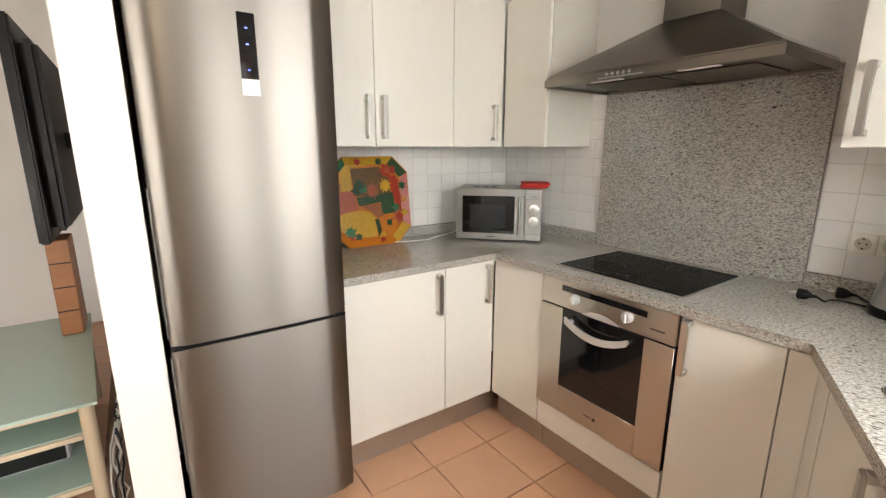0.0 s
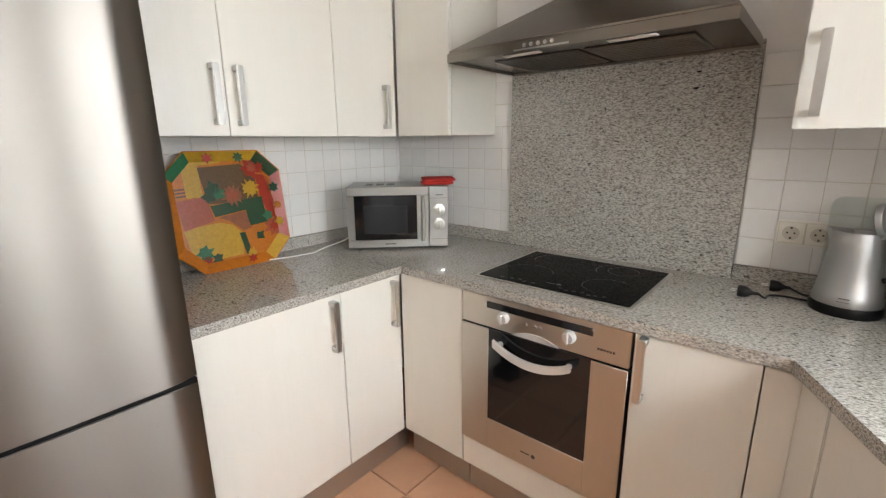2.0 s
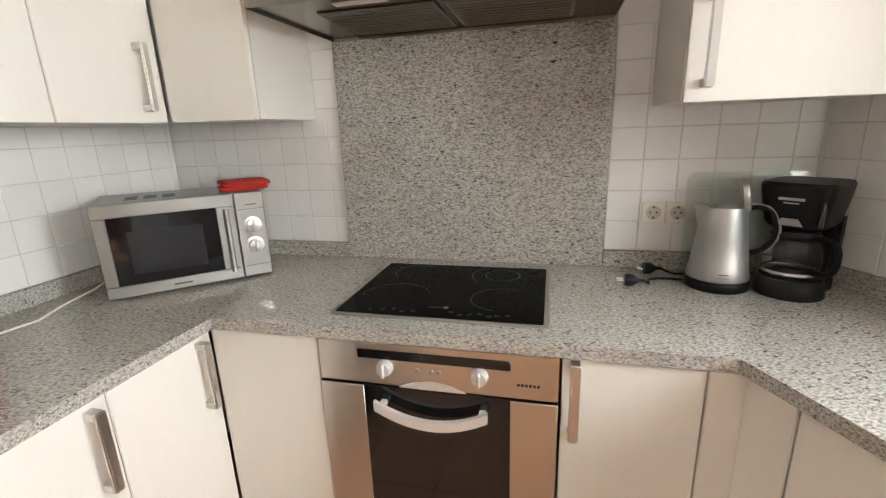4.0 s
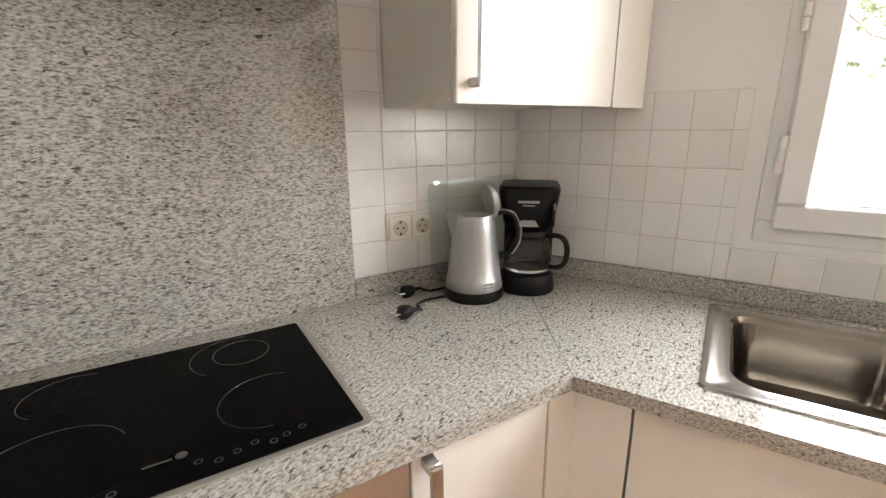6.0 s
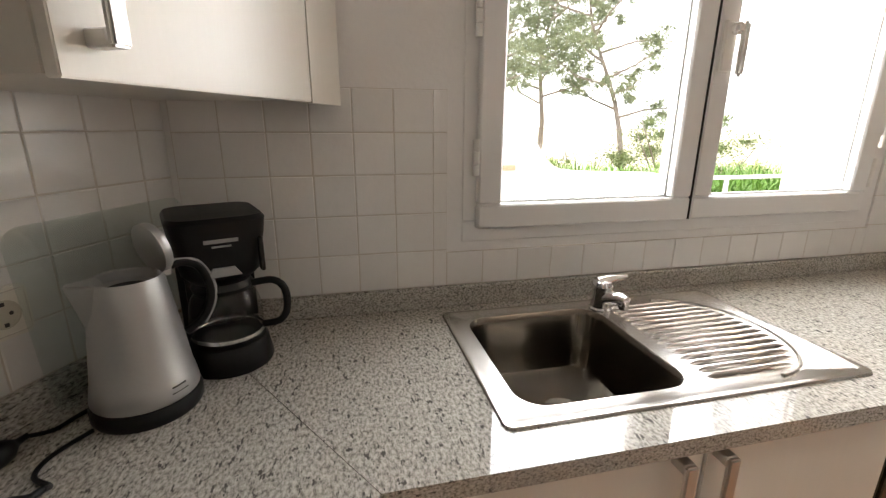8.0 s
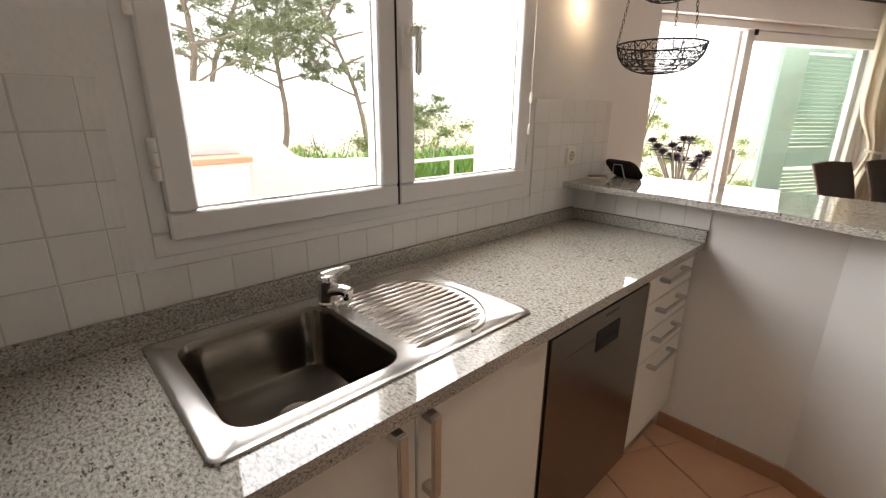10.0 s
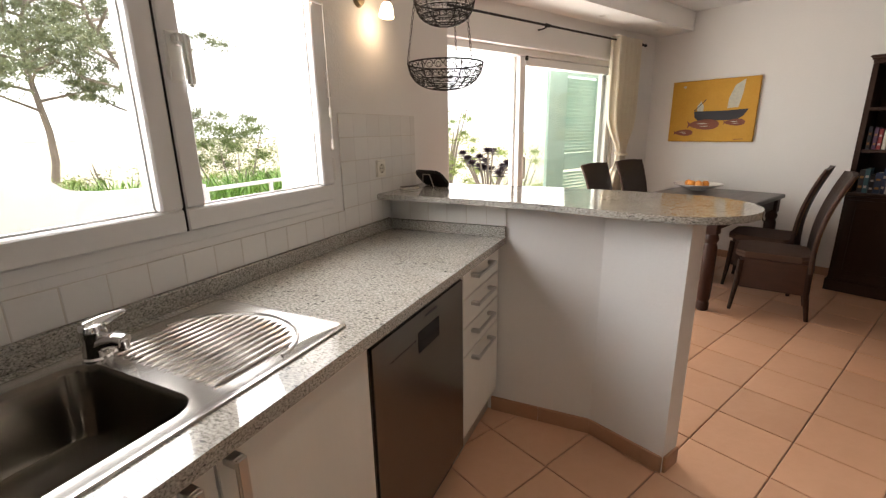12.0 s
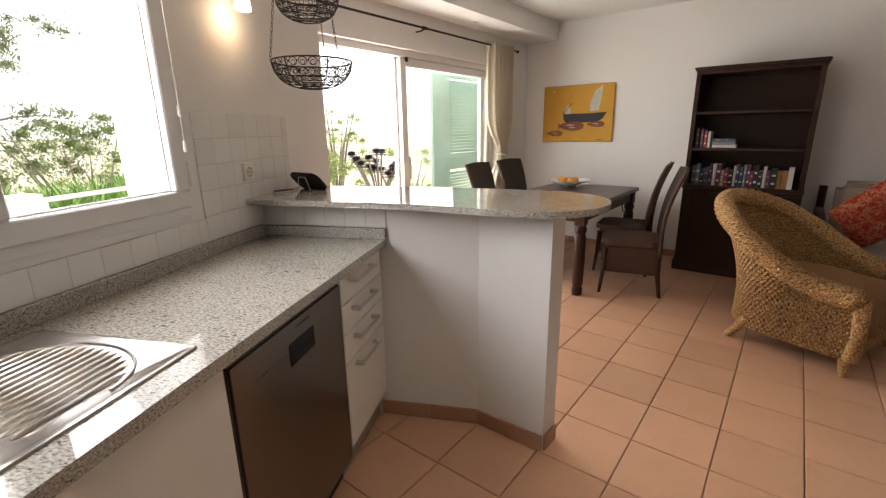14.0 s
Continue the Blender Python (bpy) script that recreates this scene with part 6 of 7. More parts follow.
box(bm, -0.448, 0.448, 0.0, BD, 1.806, 1.832, 0.003)
box(bm, -0.458, 0.458, -0.012, BD, 1.833, 1.846, 0.004)
box(bm, -0.468, 0.468, -0.022, BD, 1.847, 1.866, 0.006, 2)
part("cornice", bm, DARKWOOD, bc)

BOOKM = [plain("book_" + str(i), c, 0.5) for i, c in enumerate(((0.03, 0.06, 0.12), (0.30, 0.03, 0.03), (0.55, 0.52, 0.45), (0.02, 0.02, 0.025), (0.05, 0.14, 0.17), (0.40, 0.20, 0.06), (0.10, 0.04, 0.10), (0.62, 0.60, 0.56), (0.04, 0.11, 0.07), (0.22, 0.24, 0.28)))]
PAPER = plain("book_pages", (0.66, 0.61, 0.50), 0.8)
rng = random.Random(5)


def book(m, w, d, h, material, label):
    """A book standing with its spine towards local -y."""
    b = thing("book", m, label, "book", "books in the bookcase")
    bm = B()
    box(bm, -w / 2, -w / 2 + 0.002, 0, d, 0, h)
    box(bm, w / 2 - 0.002, w / 2, 0, d, 0, h)
    box(bm, -w / 2 + 0.002, w / 2 - 0.002, 0, 0.002, 0, h, 0)
    part("cover", bm, material, b, smooth=False)
    bm = B()
    box(bm, -w / 2 + 0.0022, w / 2 - 0.0022, 0.0025, d - 0.004, 0.003, h - 0.004)
    part("pages", bm, PAPER, b, smooth=False)
    tone = BOOKM[rng.choice((2, 7, 5))]
    for z in (0.2 * h, 0.62 * h):
        bm = B()
        box(bm, -w * 0.32, w * 0.32, -0.0006, 0.0, z, z + 0.10 * h)
        part("spine_print", bm, tone, b, smooth=False)
    return b


CASE = K @ pose(-0.325, -2.70, 0, 0, 0, 180)
NAMES = ("dark blue", "red", "cream", "black", "teal", "ochre", "purple", "pale grey", "green", "slate")
x = -0.395
while x < 0.36:
    w, h, d = rng.uniform(0.018, 0.042), rng.uniform(0.14, 0.195), rng.uniform(0.12, 0.16)
    k = rng.choice((3, 0, 4, 0, 6, 9, 8, 1, 5, 2, 7, 3, 0))
    book(CASE @ pose(x + w / 2, 0.045 + rng.uniform(0, 0.02), 0.8325, 0, 0, 0), w, d, h, BOOKM[k], NAMES[k] + " book standing in the bookcase")
    x += w + rng.uniform(0.001, 0.006)
for k, xx in enumerate((-0.385, -0.350, -0.322, -0.293)):
    c = (3, 6, 1, 2)[k]
    book(CASE @ pose(xx, 0.05, 1.1715, 0, 0, 0), 0.022, 0.14, 0.175 - 0.01 * k, BOOKM[c], NAMES[c] + " book standing on the upper shelf")
for k in range(3):
    c = (7, 9, 4)[k]
    book(CASE @ pose(-0.175, 0.055, 1.1715 + 0.013 + k * 0.027, 0, 90, 0) @ pose(0, 0, -0.09), 0.025, 0.14, 0.19 - 0.01 * k, BOOKM[c], NAMES[c] + " book lying on the upper shelf")

# ---- living area ----
# woven armchair: ropes of plaited water hyacinth round an open shell
WK = K @ pose(-0.92, -1.51, 0, 0, 0, 159.2)
ac = thing("wicker_armchair", WK, "round-backed armchair woven of plaited water hyacinth", "armchair")


def plan(s):
    """The shell's foot line, from one arm's front round the back to the other."""
    a = s * 2 - 1
    if abs(a) > 0.52:
        k = (abs(a) - 0.52) / 0.48
        return Vector((-0.12 + 0.42 * k, math.copysign(0.355 + 0.01 * k, a), 0))
    g = a / 0.52 * math.pi / 2
    return Vector((-0.12 - 0.30 * math.cos(g), 0.355 * math.sin(g), 0))


def rim_height(s):
    a = abs(s * 2 - 1)
    return 0.46 + 0.41 * (0.5 + 0.5 * math.cos(math.pi * min(1.0, a * 1.06))) ** 1.25


def shell(s, t, off=0.0):
    p = plan(s)
    h = rim_height(s)
    z = 0.10 + (h - 0.10) * t
    out = Vector((p.x + 0.10, p.y, 0)).normalized()
    a = abs(s * 2 - 1)
    flare = 0.150 * max(0.0, 1 - a / 0.75) * t ** 1.5 - 0.05 * math.sin(t * math.pi) * max(0.0, 1 - a / 0.8) + 0.03 * t
    return p + out * (flare + off) + Vector((0, 0, z))


# near-black sheet behind the ropes, coloured as the shade in the weave's gaps
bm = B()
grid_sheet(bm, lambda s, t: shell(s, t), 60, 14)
part("gap_shade_sheet", bm, WICKERSHADE, ac)
def weave(bm, z_from, n, off, swing):
    """Level rows of plaited rope; each row bulges where its neighbours dip."""
    for r in range(44):
        z = z_from + 0.0195 * r
        first = next((i for i in range(n // 2) if rim_height(i / n) > z + 0.008), None)
        if first is None:
            break
        pts, rad = [], []
        for i in range(first, n - first + 1):
            s = i / n
            ph = (i + 0.5 + 2 * r) * math.pi / 2
            pts.append(shell(s, (z - 0.10) / (rim_height(s) - 0.10), off + swing * math.sin(ph)))
            rad.append(0.0090 + 0.0040 * math.sin(ph))
        if len(pts) > 4:
            tube(bm, pts, rad, 5)


ropes = B()
weave(ropes, 0.112, 260, 0.004, 0.0105)
wv = part("woven_wall", ropes, WICKER, ac)
wv["kind"] = "stuff"
inner_r = B()
weave(inner_r, 0.36, 170, -0.010, 0.007)
part("inner_weave", inner_r, WICKER, ac)["kind"] = "stuff"
rimb = B()
core = [shell(i / 110, 1.0, 0.0) + Vector((0, 0, 0.004)) for i in range(111)]
front = [Vector((0.312, core[0].y, 0.46 - 0.34 * k / 10)) + Vector((0.012 * math.sin(k * 0.3), 0, 0)) for k in range(11)]
tail = [Vector((p.x, core[-1].y, p.z)) for p in front]
line = [*front[::-1], *core, *tail]
for strand in range(12):
    pts, rad = [], []
    for i, p in enumerate(line):
        d = (line[min(i + 1, len(line) - 1)] - line[max(i - 1, 0)]).normalized()
        side = d.cross(Vector((0, 0, 1)))
        side = side.normalized() if side.length > 0.05 else Vector((0, 1, 0))
        up = side.cross(d)
        g = 2 * math.pi * strand / 12 + i * 0.75
        pts.append(p + (0.050 if 12 < i < len(line) - 13 else 0.022) * (math.cos(g) * side + math.sin(g) * up))
        rad.append(0.0145 + 0.003 * math.sin(i * 2.1 + strand))
    tube(rimb, pts, rad, 6)
part("woven_rim", rimb, WICKER, ac)["kind"] = "stuff"
fb = B()
for r in range(13):
    z = 0.11 + r * 0.0195
    pts = [(0.305 + 0.006 * math.sin(i * 1.4 + r * 1.57), -0.34 + 0.68 * i / 60, z) for i in range(61)]
    tube(fb, pts, 0.0108, 5)
part("woven_front", fb, WICKER, ac)["kind"] = "stuff"
for x, y in ((0.28, -0.335), (0.28, 0.335), (-0.285, -0.335), (-0.285, 0.335)):
    bm = B()
    lean = -0.05 if x < 0 else 0.01
    tube(bm, [(x - lean, y * 0.95, 0.16), (x, y, 0.07), (x + lean, y * 1.01, 0.0)], [0.035, 0.027, 0.022], 10)
    part("foot", bm, WICKER, ac)
cs = thing("seat_cushion", WK, "tan cloth seat cushion with a loose cover on the armchair", "cushion")


def pad(s, t):
    x, y = -0.34 + 0.66 * s, (t - 0.5) * 0.60
    edge = min(1.0, 6 * min(s, 1 - s), 7 * min(t, 1 - t))
    return (x, y, 0.375 + 0.085 * math.sqrt(max(0, edge)) + 0.012 * math.sin(7 * s + 2) * math.sin(5 * t + 1))


bm = B()
grid_sheet(bm, pad, 26, 22)
grid_sheet(bm, lambda s, t: (-0.34 + 0.66 * s, (t - 0.5) * 0.60, 0.374), 2, 2)
part("cover", bm, TANCLOTH, cs)
bm = B()
grid_sheet(bm, lambda s, t: (0.322 + 0.018 * math.sin(t * 14) * s + 0.02 * s, (t - 0.5) * 0.58, 0.385 - 0.15 * s), 8, 40)
fl = part("front_flap", bm, TANCLOTH, cs)
fl.modifiers.new("thickness", "SOLIDIFY").thickness = 0.004

# sofa beside the bookcase
sf = thing("sofa", K @ pose(-1.86, -2.62, 0), "beige upholstered sofa with curved red-brown wooden arms", "sofa")
bm = B()
box(bm, -0.90, 0.90, -0.40, 0.42, 0.10, 0.30, 0.02, 2)
part("seat_frame", bm, SOFACLOTH, sf)
for s in (-1, 1):
    bm = B()
    box(bm, s * 0.44 - 0.43, s * 0.44 + 0.43, -0.28, 0.43, 0.301, 0.46, 0.05, 3)
    part("seat_cushion", bm, SOFACLOTH, sf)
    bm = B()
    box(bm, s * 0.44 - 0.435, s * 0.44 + 0.435, -0.10, 0.10, -0.24, 0.24, 0.06, 3, pose(0, -0.32, 0.67, -10, 0, 0))
    part("back_cushion", bm, SOFACLOTH, sf)
    bm = B()
    tube(bm, [(s * 0.95, -0.40, 0.62), (s * 0.96, -0.20, 0.66), (s * 0.96, 0.10, 0.655), (s * 0.955, 0.30, 0.60), (s * 0.95, 0.42, 0.48), (s * 0.95, 0.45, 0.30), (s * 0.95, 0.43, 0.0)], [0.034, 0.038, 0.038, 0.036, 0.034, 0.030, 0.026], 10)
    part("arm", bm, REDWOOD, sf, "curved red-brown wooden arm")
    bm = B()
    tube(bm, [(s * 0.95, -0.40, 0.0), (s * 0.95, -0.42, 0.4), (s * 0.95, -0.44, 0.85)], 0.03, 8)
    part("back_post", bm, REDWOOD, sf)
RUG = ramp_mat("red_kilim", 9.0, ((0.0, (0.04, 0.04, 0.07)), (0.10, (0.30, 0.03, 0.025)), (0.34, (0.52, 0.05, 0.03)), (0.50, (0.50, 0.10, 0.05)), (0.62, (0.60, 0.30, 0.14)), (0.70, (0.40, 0.035, 0.03))), 0.85, (1, 1, 1), 5.0)
pc = thing("patterned_cushion", K @ pose(-1.22, -2.42, 0.74, -28, 42, 8), "red patterned woven cushion leaning on the sofa", "cushion")


def pillow(side):
    def f(s, t):
        x, y = (s - 0.5) * 0.46, (t - 0.5) * 0.46
        e = max(0.0, (1 - (2 * s - 1) ** 4) * (1 - (2 * t - 1) ** 4))
        return (x, side * 0.075 * e ** 0.6, y)
    return f


bm = B()
grid_sheet(bm, pillow(1), 18, 18)
grid_sheet(bm, pillow(-1), 18, 18)
bmesh.ops.remove_doubles(bm, verts=bm.verts, dist=0.0005)
part("cover", bm, RUG, pc)
bm = B()
for a in ((0, 0), (1, 0), (1, 1), (0, 1)):
    b = {(0, 0): (1, 0), (1, 0): (1, 1), (1, 1): (0, 1), (0, 1): (0, 0)}[a]
    tube(bm, [pillow(1)(a[0] + (b[0] - a[0]) * i / 12, a[1] + (b[1] - a[1]) * i / 12) for i in range(13)], 0.006, 6)
part("piping", bm, RUG, pc)

# television on its bracket, glass table and shelves behind the partition
tv = thing("television", K, "black flat television on a wall bracket", "television")
bm = B()
box(bm, -3.50, -2.40, 0.690, 0.735, 0.985, 1.93, 0.008, 2)
part("case", bm, BLACK, tv)
bm = B()
box(bm, -3.35, -2.47, 0.736, 0.80, 1.03, 1.85, 0.02, 2)
part("rear_housing", bm, BLACK, tv)
bm = B()
box(bm, -3.47, -2.43, 0.6885, 0.6895, 1.02, 1.90)
part("screen", bm, SCREEN, tv, smooth=False)
bm = B()
box(bm, -2.98, -2.90, 0.80, 0.945, 1.40, 1.48)
part("wall_bracket", bm, BLACK, tv)
bm = B()
for k in range(6):
    box(bm, -2.3996, -2.398, 0.70, 0.712, 1.08 + 0.035 * k, 1.10 + 0.035 * k)
part("side_ports", bm, SCREEN, tv)
tt = thing("glass_television_table", K, "frosted green glass television table on light metal legs", "television table")
LEGM = plain("champagne_metal", (0.60, 0.50, 0.36), 0.35)
bm = B()
prism(bm, [(-2.90, 0.33), (-1.755, 0.36), (-1.755, 0.855), (-2.90, 0.775)], 0.488, 0.500, 0.003, 2)
part("glass_top", bm, FROST, tt)
for z in (0.145, 0.36):
    bm = B()
    prism(bm, [(-2.85, 0.36), (-1.80, 0.39), (-1.80, 0.80), (-2.85, 0.74)], z, z + 0.010, 0.002)
    part("glass_shelf", bm, FROST, tt)
for x, y in ((-1.80, 0.815), (-1.80, 0.395), (-2.86, 0.74), (-2.86, 0.365)):
    bm = B()
    tube(bm, [(x, y, 0.0), (x, y, 0.4878)], 0.024, 12)
    part("leg", bm, LEGM, tt)
for z in (0.13, 0.345, 0.462):
    bm = B()
    box(bm, -1.812, -1.788, 0.418, 0.792, z, z + 0.022, 0.004)
    part("rail", bm, LEGM, tt)
bx = thing("media_box", K @ pose(-2.3, 0.56, 0.1555), "grey media player box on the glass shelf", "media player")
bm = B()
box(bm, -0.28, 0.28, -0.13, 0.15, 0.0, 0.17, 0.006)
part("case", bm, plain("pale_box", (0.50, 0.50, 0.52)), bx)
bm = B()
box(bm, 0.2805, 0.284, -0.12, 0.14, 0.01, 0.16)
part("dark_side", bm, BLACK, bx)
wr = thing("wooden_rack", K @ pose(-2.62, 0.728, 0.5005), "orange-brown wooden rack standing on the glass table", "rack")
bm = B()
box(bm, -0.16, 0.05, -0.045, 0.042, 0.0, 0.475, 0.004)
part("body", bm, ORANGEWOOD, wr)
for z in (0.12, 0.24, 0.36):
    bm = B()
    box(bm, 0.0502, 0.053, -0.043, 0.040, z, z + 0.006)
    part("groove_slat", bm, REDWOOD, wr)
cb = thing("cable_tangle", K, "tangle of grey and black cables behind the glass table", "cables")
rc2 = random.Random(3)
for k in range(7):
    bm = B()
    p = Vector((-1.62 - 0.05 * k, 0.90, 0.42))
    pts = [p.copy()]
    for i in range(9):
        p = p + Vector((rc2.uniform(-0.05, 0.06), rc2.uniform(-0.02, 0.02), -0.045))
        p.y = min(0.935, max(0.865, p.y))
        p.z = max(0.006, p.z)
        pts.append(p.copy())
    tube(bm, pts, 0.004, 6)
    part("cable", bm, BLACK if k % 2 else CABLEW, cb)
ws = thing("wall_outlet", K @ pose(-1.72, 0.948, 0.80, 0, 0, 0), "small grey wall outlet on the partition", "outlet")
bm = B()
box(bm, -0.035, 0.035, -0.010, 0.0, -0.035, 0.035, 0.003)
part("plate", bm, CABLEW, ws)


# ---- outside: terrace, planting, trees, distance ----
# added glowing cylinder: whitens the sky and covers the dim horizon
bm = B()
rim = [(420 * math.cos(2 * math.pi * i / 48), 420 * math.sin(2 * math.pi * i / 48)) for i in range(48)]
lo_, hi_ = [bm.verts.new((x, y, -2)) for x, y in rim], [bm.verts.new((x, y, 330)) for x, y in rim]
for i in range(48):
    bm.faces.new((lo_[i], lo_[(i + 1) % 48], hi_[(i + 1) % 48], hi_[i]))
solid("backdrop", bm, SKYGLOW, I4, "glowing white backdrop in place of the washed-out sky", "sky", "structure", smooth=False)
bm = B()
box(bm, -1500, 1500, -1500, 1500, -1.2, -0.95)
solid("ground", bm, EARTH, pose(0, 0, 0), "dry garden ground with low growth", "ground", "structure", smooth=False)
bm = B()
prism(bm, [(1.81, 6.0), (1.81, -0.35), (1.3, -5.5), (6.0, -5.5), (6.0, 6.0)], -0.94, -0.06)
solid("terrace", bm, PAVING, I4, "pale paved terrace outside the kitchen", "terrace", "structure", smooth=False)
bm = B()
lo_, hi_ = [(4.45, 3.2)], []
curve = [(3.2, 1.60), (0.74, 1.60), (0.64, 1.50), (0.54, 1.36), (0.45, 1.20), (0.37, 1.08), (0.27, 0.99), (0.15, 0.945), (-0.10, 0.915), (-0.58, 0.895), (-0.95, 0.885)]
for x in (4.45, 4.65):
    vs = [bm.verts.new((x, y, z)) for y, z in curve] + [bm.verts.new((x, -0.95, -0.2)), bm.verts.new((x, 3.2, -0.2))]
    bm.faces.new(vs)
    lo_.append(vs)
a, b = lo_[1], lo_[2]
for i in range(len(a)):
    bm.faces.new((a[i], a[(i + 1) % len(a)], b[(i + 1) % len(b)], b[i]))
solid("terrace_parapet", bm, WHITESTUCCO, I4, "white stuccoed parapet sweeping down in a curve", "parapet", "structure", smooth=False)
bm = B()
box(bm, 4.13, 4.44, 0.83, 1.9, -0.06, 0.985)
bn = solid("masonry_bench", bm, WHITESTUCCO, I4, "white masonry ledge against the parapet", "ledge", "structure", smooth=False)
bm = B()
box(bm, 4.10, 4.445, 0.80, 1.92, 0.9855, 1.035, 0.008)
part("clay_capping", bm, TERRA, bn)
rl = thing("terrace_railing", I4, "white painted metal terrace railing", "railing")
for z in (0.82, 0.45, 0.12):
    bm = B()
    box(bm, 4.50, 4.54, -4.6, -0.96, z - 0.02, z + 0.02, 0.004)
    part("rail", bm, WINDOWPAINT, rl)
for k in range(5):
    bm = B()
    box(bm, 4.50, 4.54, -1.02 - 0.88 * k, -0.98 - 0.88 * k, -0.06, 0.80, 0.004)
    part("post", bm, WINDOWPAINT, rl)


def needles(bm, centre, radius, count, rng, size):
    """Small crossing blades scattered through a clump."""
    for _ in range(count):
        d = Vector((rng.gauss(0, 1), rng.gauss(0, 1), rng.gauss(0, 1))).normalized()
        d.z *= 0.55
        p = centre + d * radius * min(1.5, abs(rng.gauss(0, 0.62)))
        t = Vector((rng.gauss(0, 1), rng.gauss(0, 1), rng.gauss(0.5, 0.8))).normalized()
        s = t.cross(Vector((rng.gauss(0, 1), rng.gauss(0, 1), rng.gauss(0, 1)))).normalized()
        L, w = size * rng.uniform(0.7, 1.3), size * 0.16
        bm.faces.new([bm.verts.new(p - s * w), bm.verts.new(p + s * w), bm.verts.new(p + t * L)])


def pine(x, y, height, lean, seed, spread=1.6, crown_from=0.4, count=90, clumps=60):
    rng = random.Random(seed)
    tr = thing("pine_tree", pose(x, y, -1.0), "wind-bent pine tree with an open crown", "tree", "pines beyond the terrace")
    n = 9
    pts, rad = [], []
    for i in range(n + 1):
        t = i / n
        pts.append(Vector((lean[0] * t + 0.42 * math.sin(5.2 * t + seed), lean[1] * t + 0.48 * math.sin(6.0 * t + 2 * seed) * t, height * t)))
        rad.append(0.105 * (1 - 0.75 * t) * height / 6)
    bm = B()
    tube(bm, pts, rad, 9)
    part("trunk", bm, BARK, tr)
    limbs, crown = B(), B()
    for k in range(15):
        t = crown_from + (1 - crown_from) * (k + 0.5) / 15
        i = min(n - 1, int(t * n))
        p = pts[i].lerp(pts[i + 1], t * n - i)
        a = k * 2.4 + seed
        reach = spread * (1.15 - 0.75 * abs(t - 0.6)) * rng.uniform(0.6, 1.1)
        q = p + Vector((math.cos(a) * reach * 0.5, math.sin(a) * reach * 0.5, 0.15 * reach))
        e = p + Vector((math.cos(a + 0.25) * reach, math.sin(a + 0.25) * reach, rng.uniform(0.15, 0.55) * reach))
        tube(limbs, [p, q, e], [0.035, 0.022, 0.008], 5)
        for _ in range(max(2, clumps // 15)):
            s = rng.uniform(0.45, 1.08)
            c = p.lerp(e, s) + Vector((rng.gauss(0, 0.16), rng.gauss(0, 0.16), rng.gauss(0.05, 0.1))) * spread
            needles(crown, c, 0.34 * spread * rng.uniform(0.35, 1.0), int(count * 1.3), rng, 0.085)
    part("limbs", limbs, BARK, tr)
    part("crown", crown, PINE, tr)["kind"] = "stuff"
    return tr


pine(11.2, -0.35, 6.2, (-0.3, -0.5), 1, 2.2, 0.40, 150, 135)
pine(12.3, -3.0, 5.6, (-0.2, -0.5), 2, 1.5, 0.50, 150, 105)
pine(9.6, -4.05, 5.1, (0.3, 0.4), 4, 1.45, 0.48, 140, 90)
pine(14.5, -2.2, 6.8, (0.5, -1.0), 6, 2.0, 0.5, 110, 60)
pine(15.0, 1.5, 7.0, (0.5, -0.6), 8, 2.4, 0.45, 110, 75)


def shrub(x, y, z, w, h, seed, material, count, size, label, name="shrub"):
    rng = random.Random(seed)
    s = thing(name, pose(x, y, z), label, "shrub", "garden shrubs")
    stem, leaves = B(), B()
    for k in range(9):
        a = k * 0.7 + seed
        e = Vector((math.cos(a) * w * rng.uniform(0.2, 0.8), math.sin(a) * w * rng.uniform(0.2, 0.8), h * rng.uniform(0.6, 0.95)))
        tube(stem, [(0, 0, 0), e * 0.5 + Vector((0, 0, 0.1 * h)), e], [0.03, 0.018, 0.006], 5)
    for k in range(46):
        a, q = rng.uniform(0, 6.28), rng.random() ** 0.5
        c = Vector((math.cos(a) * w * q, math.sin(a) * w * q, h * (0.25 + 0.70 * rng.random() * (1.05 - 0.55 * q * q))))
        needles(leaves, c, 0.20 * w + 0.08, count, rng, size)
    part("branching_stem", stem, BARK, s)
    part("leaves", leaves, material, s)["kind"] = "stuff"
    return s


shrub(6.9, -3.4, -0.95, 1.45, 2.75, 11, BUSH, 420, 0.06, "rounded green garden shrub beyond the railing")
shrub(8.7, -2.5, -0.95, 0.8, 2.0, 17, BUSH, 150, 0.06, "low olive-green shrub among the pines")
shrub(9.4, -1.5, -0.95, 0.7, 1.8, 18, PINE, 150, 0.06, "low grey-green shrub among the pines")
shrub(8.4, -5.4, -0.95, 1.5, 2.2, 12, SHRUB, 180, 0.06, "rounded green garden shrub beyond the railing")
shrub(7.6, -1.2, -0.95, 0.9, 1.9, 14, SHRUB, 150, 0.06, "low green garden shrub beyond the parapet")
shrub(3.72, -5.3, -0.06, 0.62, 2.15, 15, SHRUB, 150, 0.05, "feathery yellow-green shrub on the terrace")
shrub(2.75, -6.3, -0.95, 1.0, 2.1, 16, SHRUB, 200, 0.05, "feathery yellow-green shrub beyond the terrace")

# strap-leaved planting along the parapet
rs = random.Random(21)
bm = B()
